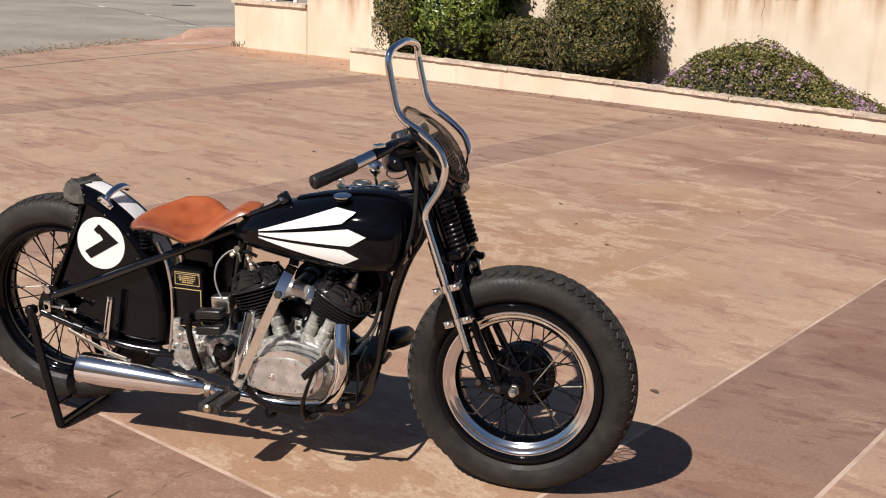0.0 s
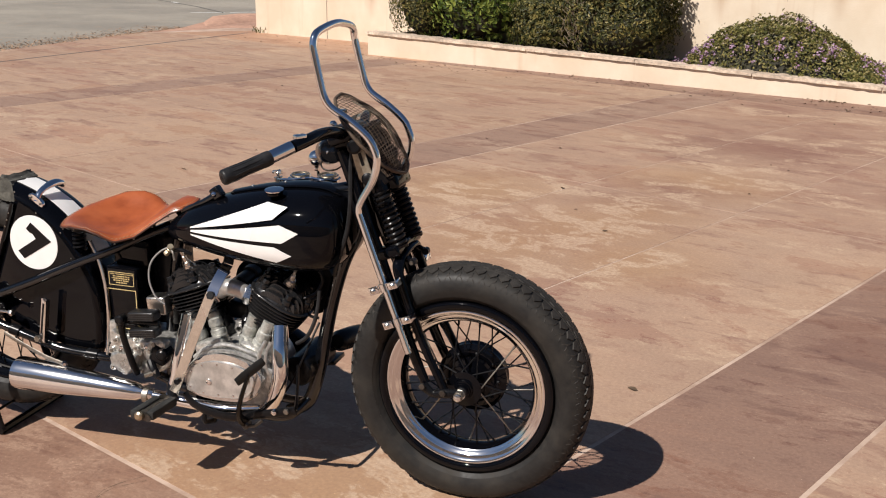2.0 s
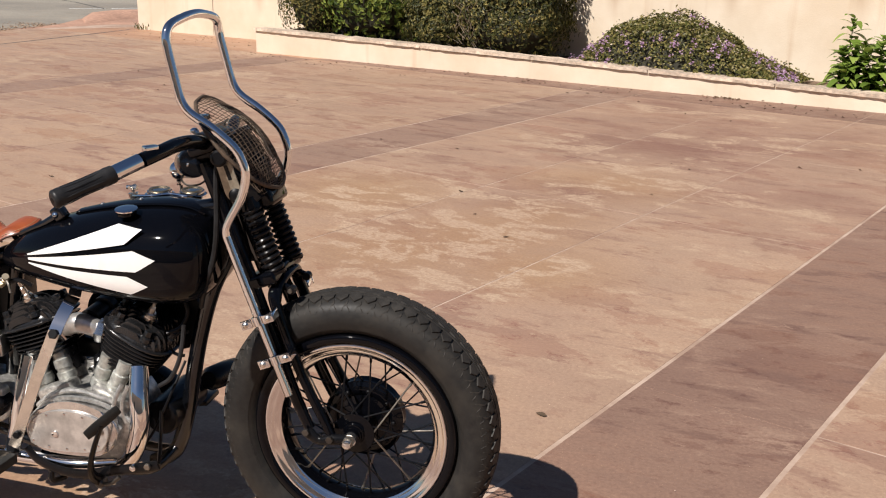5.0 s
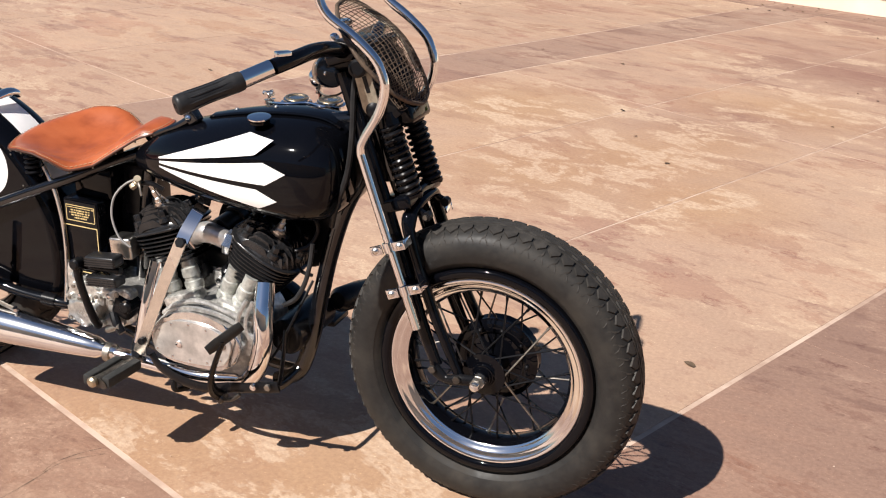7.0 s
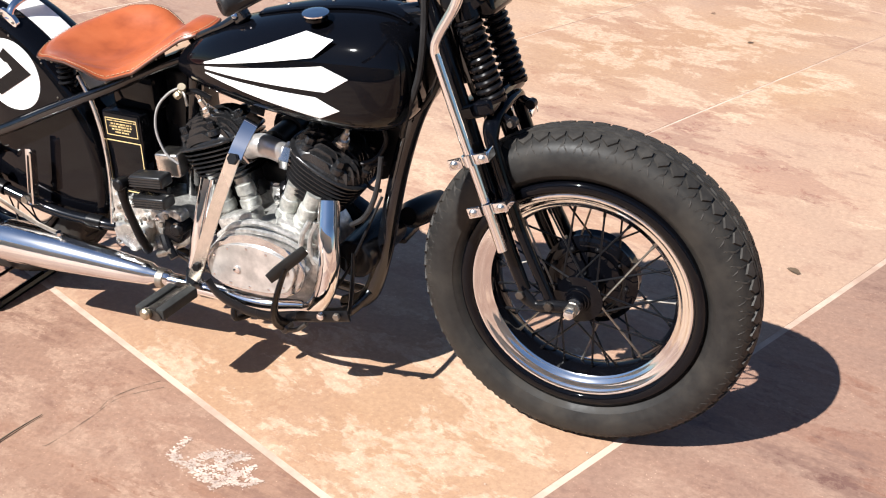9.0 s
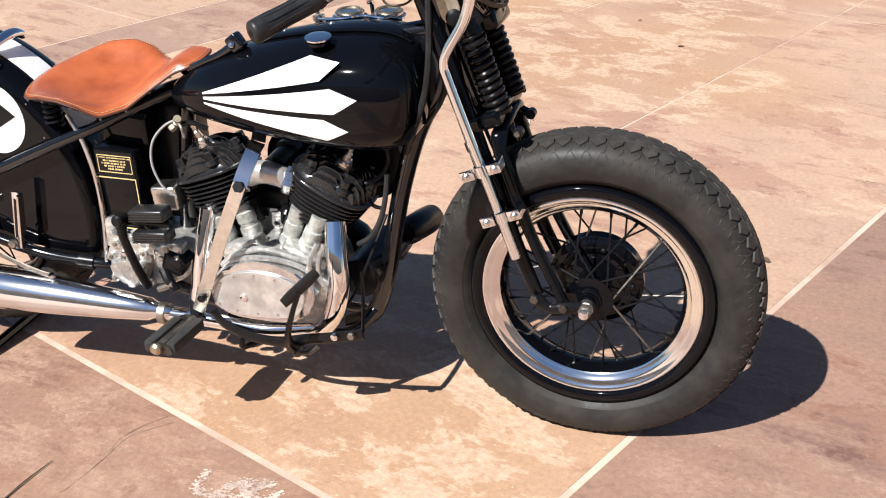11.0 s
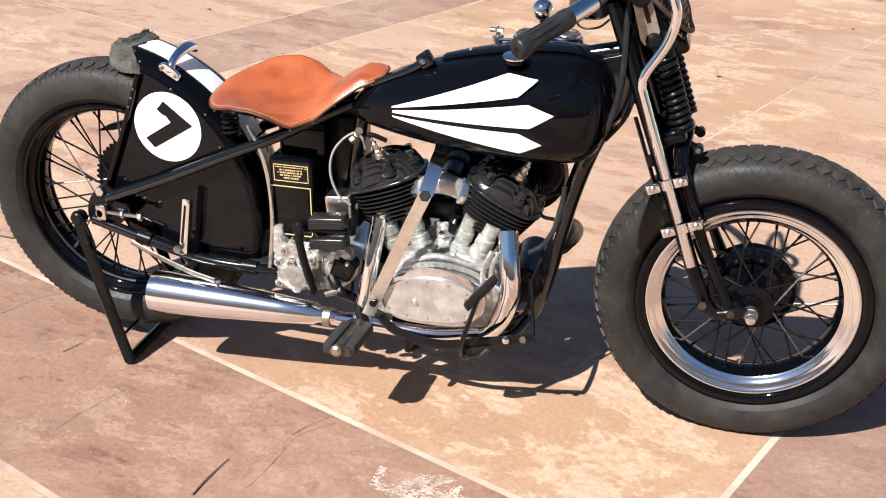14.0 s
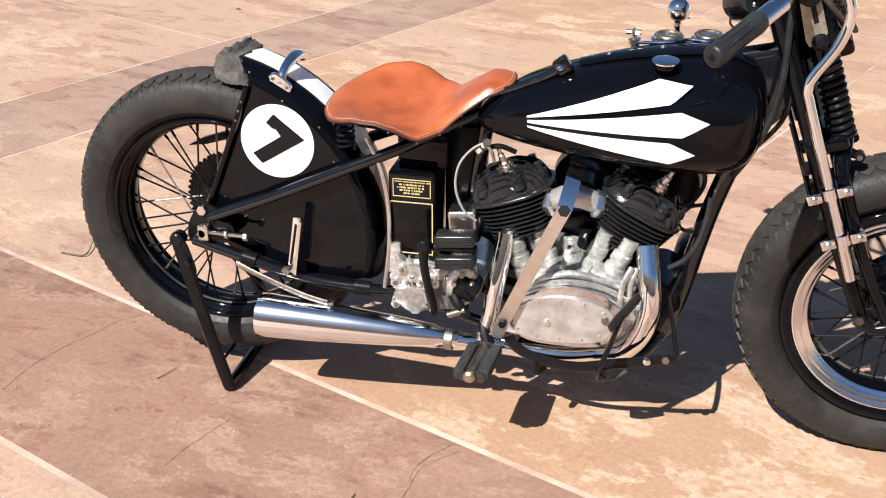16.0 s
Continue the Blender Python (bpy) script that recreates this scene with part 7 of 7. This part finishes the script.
pts, nrm, fl_p, fl_n = [], [], [], []
while len(pts) < 14000:
    s, o = rng.uniform(4.1, 6.45), rng.uniform(0.12, 1.15)
    top = mound_top(s) - 0.10
    edge = 1 - ((o - 0.66) / 0.54) ** 2
    if edge <= 0.02 or top <= 0.03:
        continue
    h = top * edge ** 0.45
    h *= 1 + 0.20 * noise.noise(Vector((s * 5, o * 5, 0)))
    z = 0.10 + h * (1 - abs(rng.normal(0, 0.10))) + (0.07 * rng.random() if rng.random() < 0.05 else 0.0)
    q = wall_at(s, o, z)
    nv = (WN * (-0.9 * (0.66 - o) / 0.54) + WD * (0.5 * (s - 5.2)) + Vector((0, 0, 0.9))).normalized()
    pts.append(q), nrm.append(nv)
    patch = noise.noise(Vector((s * 2.3, o * 2.0, 4.0)))
    if patch > 0.12 and o < 0.66 and z < 0.52 and len(fl_p) < 1100 and rng.random() < 0.045:
        for _ in range(9):
            fl_p.append(q + nv * 0.035 + Vector(rng.normal(0, 0.014, 3).tolist()))
            fl_n.append(nv)
for _ in range(22):                                         # flower heads along the top and tail
    s = rng.uniform(4.9, 6.35)
    q = wall_at(s, rng.uniform(0.3, 0.7), 0.10 + max(0.05, mound_top(s) - 0.09))
    for _ in range(7):
        fl_p.append(q + Vector(rng.normal(0, 0.013, 3).tolist())), fl_n.append(Vector((0, -0.5, 0.8)))
inv = Matrix.Translation(-mound.location)
me = cloud_mesh("crown", [leaf_cloud(pts, nrm, 0.036, 31, 0.6)], [M_LEAF_MOUND])
me.transform(inv)
part("crown", me, None, mound)
me = cloud_mesh("blossom", [leaf_cloud(fl_p, fl_n, 0.021, 32, 0.95)], [M_PETAL])
me.transform(inv)
tagged(part("blossom", me, None, mound, "lilac flower clusters"), kind="stuff")
# Dark filler shell under the mound's leaves, coloured like the shade in there.
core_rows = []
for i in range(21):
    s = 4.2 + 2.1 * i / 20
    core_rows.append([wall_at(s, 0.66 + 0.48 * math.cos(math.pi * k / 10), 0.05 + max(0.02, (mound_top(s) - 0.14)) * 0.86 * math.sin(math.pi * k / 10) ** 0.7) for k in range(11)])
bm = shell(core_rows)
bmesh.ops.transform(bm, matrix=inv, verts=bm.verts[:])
part("inner_mass", bm, M_CORE, mound, "dark inner filler standing in for the shade among the branches")

# lush leafy plant at the planter's end
lush = thing("leafy_plant", "lush bright green plant with long pointed leaves", "plant", wall_at(7.05, 0.5, 0.09))


def blade(base, way, ln, width, droop, bm):
    """One long pointed leaf, arching over."""
    side = way.cross(Vector((0, 0, 1))).normalized()
    rows = []
    for k in range(6):
        t = k / 5
        c = base + way * ln * t - Vector((0, 0, droop * ln * t * t))
        w = width * math.sin(math.pi * min(1, 0.12 + 0.88 * t)) ** 0.8 * 0.5
        rows.append((bm.verts.new(c - side * w), bm.verts.new(c - Vector((0, 0, 0.12 * w))), bm.verts.new(c + side * w)))
    for a, b in zip(rows, rows[1:]):
        bm.faces.new((a[0], a[1], b[1], b[0])), bm.faces.new((a[1], a[2], b[2], b[1]))


rng2 = random.Random(5)
for i, (s, o, h) in enumerate(((6.86, 0.55, 0.76), (6.95, 0.40, 0.50), (7.06, 0.35, 0.52), (7.15, 0.45, 0.55), (7.26, 0.55, 0.50), (7.02, 0.65, 0.56), (7.30, 0.75, 0.50), (6.90, 0.32, 0.34), (7.2, 0.30, 0.36), (6.84, 0.42, 0.5), (7.12, 0.6, 0.6))):
    foot = wall_at(s, o, 0.07)
    tip = foot + Vector((rng2.uniform(-0.06, 0.06), rng2.uniform(-0.06, 0.06), h - 0.05))
    bm = rod(foot - lush.location, tip - lush.location, 0.007, 6, 0.004)
    part("stem", bm, M_LEAF_LUSH, lush)
    bm = bmesh.new()
    for k in range(34):
        t = 0.02 + 0.98 * k / 33
        a = k * 2.4 + i
        rise = 0.25 + 0.7 * t
        way = Vector((math.cos(a), math.sin(a), rise)).normalized()
        blade(foot.lerp(tip, t) - lush.location, way, rng2.uniform(0.19, 0.32) * (1.15 - 0.45 * t), rng2.uniform(0.062, 0.100), rng2.uniform(0.4, 1.1), bm)
    part("leaves", bm, M_LEAF_LUSH, lush, smooth=False)

# weeds and litter
weed_spots = ((-7.0 + 1.38, 12.50), (-5.48, 12.38), (-5.35, 12.36))
weed = thing("weed_tuft", "small dry green weeds at the wall's foot", "weeds", (-5.6, 12.45, 0), kind="stuff")
bm = bmesh.new()
for x, y in weed_spots:
    for k in range(16):
        a = rng2.uniform(0, 6.3)
        blade(Vector((x + 5.6 + rng2.uniform(-0.05, 0.05), y - 12.45 + rng2.uniform(-0.04, 0.04), 0)), Vector((0.5 * math.cos(a), 0.5 * math.sin(a), 1)).normalized(), rng2.uniform(0.08, 0.2), 0.012, 0.3, bm)
part("blades", bm, M_LEAF_MOUND, weed, smooth=False)

lp, ln_ = [], []
for _ in range(260):
    if rng2.random() < 0.88:
        s = rng2.uniform(-2.9, 7.3)
        q = wall_at(s, -abs(rng2.gauss(0, 0.35)) - 0.03 if s > 0 else 1.15 - abs(rng2.gauss(0, 0.5)), 0.007)
    else:
        q = Vector((rng2.uniform(-6.5, 4.5), rng2.uniform(2.0, 8.0), 0.006))
    lp.append(q), ln_.append(Vector((0, 0, 3.0)))
for k in range(34):
    lp.append(wall_at(5.93 + rng2.gauss(0, 0.10), -0.05 - abs(rng2.gauss(0, 0.05)), 0.012)), ln_.append(Vector((0, 0, 1.2)))
sp, sn = [], []
for _ in range(1500):                                       # sand and crumbs swept to the street's edge
    t = rng2.random()
    sp.append(Vector((EDGE_A[0] + (EDGE_B[0] - EDGE_A[0]) * t - abs(rng2.gauss(0, 0.35)), EDGE_A[1] + (EDGE_B[1] - EDGE_A[1]) * t + rng2.gauss(0, 0.10), 0.001)))
    sn.append(Vector((0, 0, 2.5)))
tagged(new("road_sand", cloud_mesh("road_sand", [leaf_cloud(sp, sn, 0.030, 79, 0.8)], [M_SAND])), "brown sand and crumbs along the street's edge", "sand", kind="stuff")
tagged(new("leaf_litter", cloud_mesh("leaf_litter", [leaf_cloud(lp, ln_, 0.034, 77, 0.55)], [M_DRY])), "scattered dry brown leaves on the paving", "litter", kind="stuff")
gp, gn = [], []
for _ in range(420):
    gp.append(Vector((rng2.uniform(-2.5, 4.5), rng2.uniform(-1.5, 6.0), 0.0025))), gn.append(Vector((0, 0, 2.0)))
tagged(new("grit", cloud_mesh("grit", [leaf_cloud(gp, gn, 0.0048, 78, 0.8)], [M_GROUT])), "pale grit scattered over the paving", "grit", kind="stuff")


def dry_leaf(at, turn, size):
    bm = bmesh.new()
    blade(Vector((0, 0, 0.004)), Vector((math.cos(turn), math.sin(turn), 0.25)).normalized(), size, size * 0.5, 0.35, bm)
    ob = tagged(new("dry_leaf", finish(bm, M_DRY, "dry_leaf")), "curled dry brown leaf on the paving", "leaf", "dry leaves")
    ob.location = at


dry_leaf((1.765, 0.785, 0.0), 2.4, 0.045)
dry_leaf((1.36, 2.72, 0.0), 0.6, 0.032)
dry_leaf((2.30, 4.62, 0.0), 1.4, 0.03)


def twig(pts, r, label):
    tagged(new("twig", finish(tube(pts, [r, r * 0.9, r * 0.5], 6, 5), M_BARK, "twig")), label, "twig", "twigs on the paving")


twig([(0.367, -0.544, 0.003), (0.374, -0.491, 0.004), (0.388, -0.421, 0.003)], 0.0019, "dark dry twig lying on the paving")
twig([(-0.178, -0.136, 0.0025), (-0.163, -0.108, 0.0035), (-0.155, -0.082, 0.0025)], 0.0010, "short dry twig lying on the paving")
twig([(-0.745, 0.40, 0.003), (-0.668, 0.394, 0.006), (-0.682, 0.466, 0.012)], 0.0025, "thin dry weed stalk on the paving")


def crack(pts, w):
    """A fine crack: a narrow dark line just over the slab."""
    rng3 = random.Random(len(pts))
    line = curve_points([(x + rng3.uniform(-0.006, 0.006), y + rng3.uniform(-0.006, 0.006), 0.0009) for x, y in pts], 5)
    bm, rows = bmesh.new(), []
    for i, q in enumerate(line):
        d = (line[min(i + 1, len(line) - 1)] - line[max(i - 1, 0)]).normalized()
        n = Vector((-d.y, d.x, 0)) * w * rng3.uniform(0.2, 1.0)
        rows.append((bm.verts.new(q + n), bm.verts.new(q - n)))
    for a, b in zip(rows, rows[1:]):
        bm.faces.new((a[0], a[1], b[1], b[0]))
    part("crack", bm, M_BARK, pavement, smooth=False)


crack([(-0.505, -0.256), (-0.492, -0.14), (-0.452, -0.046), (-0.425, 0.014), (-0.398, 0.077), (-0.351, 0.122)], 0.0008)
crack([(-0.018, -0.424), (-0.004, -0.362), (0.013, -0.329), (0.03, -0.295), (0.043, -0.25)], 0.0008)
crack([(0.487, -0.354), (0.483, -0.315), (0.513, -0.265), (0.535, -0.231)], 0.0008)
crack([(0.455, -0.500), (0.463, -0.487), (0.482, -0.392), (0.503, -0.31), (0.556, -0.245)], 0.0008)


def flecks(pts, w, seed, bm):
    """Ragged pale flecks strewn along a line."""
    rng3 = random.Random(seed)
    for q in curve_points([(x, y, 0.0011) for x, y in pts], 9):
        for _ in range(2):
            c = Vector((q.x + rng3.gauss(0, 0.0045), q.y + rng3.gauss(0, 0.0045), 0.0011 + rng3.uniform(0, 0.0006)))
            size, turn, n = w * rng3.uniform(0.25, 1.0), rng3.uniform(0, 6.3), rng3.randint(5, 8)
            bm.faces.new([bm.verts.new(c + Vector((1.5 * math.cos(turn + 6.283 * k / n), math.sin(turn + 6.283 * k / n), 0)) * size * rng3.uniform(0.45, 1.0)) for k in range(n)])


# A small patch of pale flecks just over the slab.
bm = bmesh.new()
rng4 = random.Random(12)
for k, pts in enumerate((((0.712, -0.372), (0.705, -0.405), (0.722, -0.428)), ((0.722, -0.430), (0.760, -0.440), (0.800, -0.452), (0.835, -0.462)), ((0.768, -0.398), (0.786, -0.385), (0.812, -0.372), (0.850, -0.366)),
                         ((0.770, -0.434), (0.800, -0.420), (0.826, -0.398), (0.842, -0.372)), ((0.772, -0.448), (0.812, -0.436), (0.860, -0.424), (0.902, -0.420)), ((0.808, -0.455), (0.845, -0.450), (0.878, -0.440), (0.905, -0.424)),
                         ((0.760, -0.418), (0.775, -0.396), (0.792, -0.378)), ((0.835, -0.468), (0.848, -0.440), (0.866, -0.412), (0.872, -0.392)), ((0.800, -0.398), (0.822, -0.412), (0.858, -0.416)))):
    for j in range(3):
        flecks([(x + rng4.gauss(0, 0.004), y + rng4.gauss(0, 0.004)) for x, y in pts], 0.0048 / (1 + 0.5 * j), 3 * k + j + 1, bm)
tagged(part("fleck_patch", bm, M_FLECK, pavement, smooth=False), "pale ragged flecks on the paving", kind="stuff")
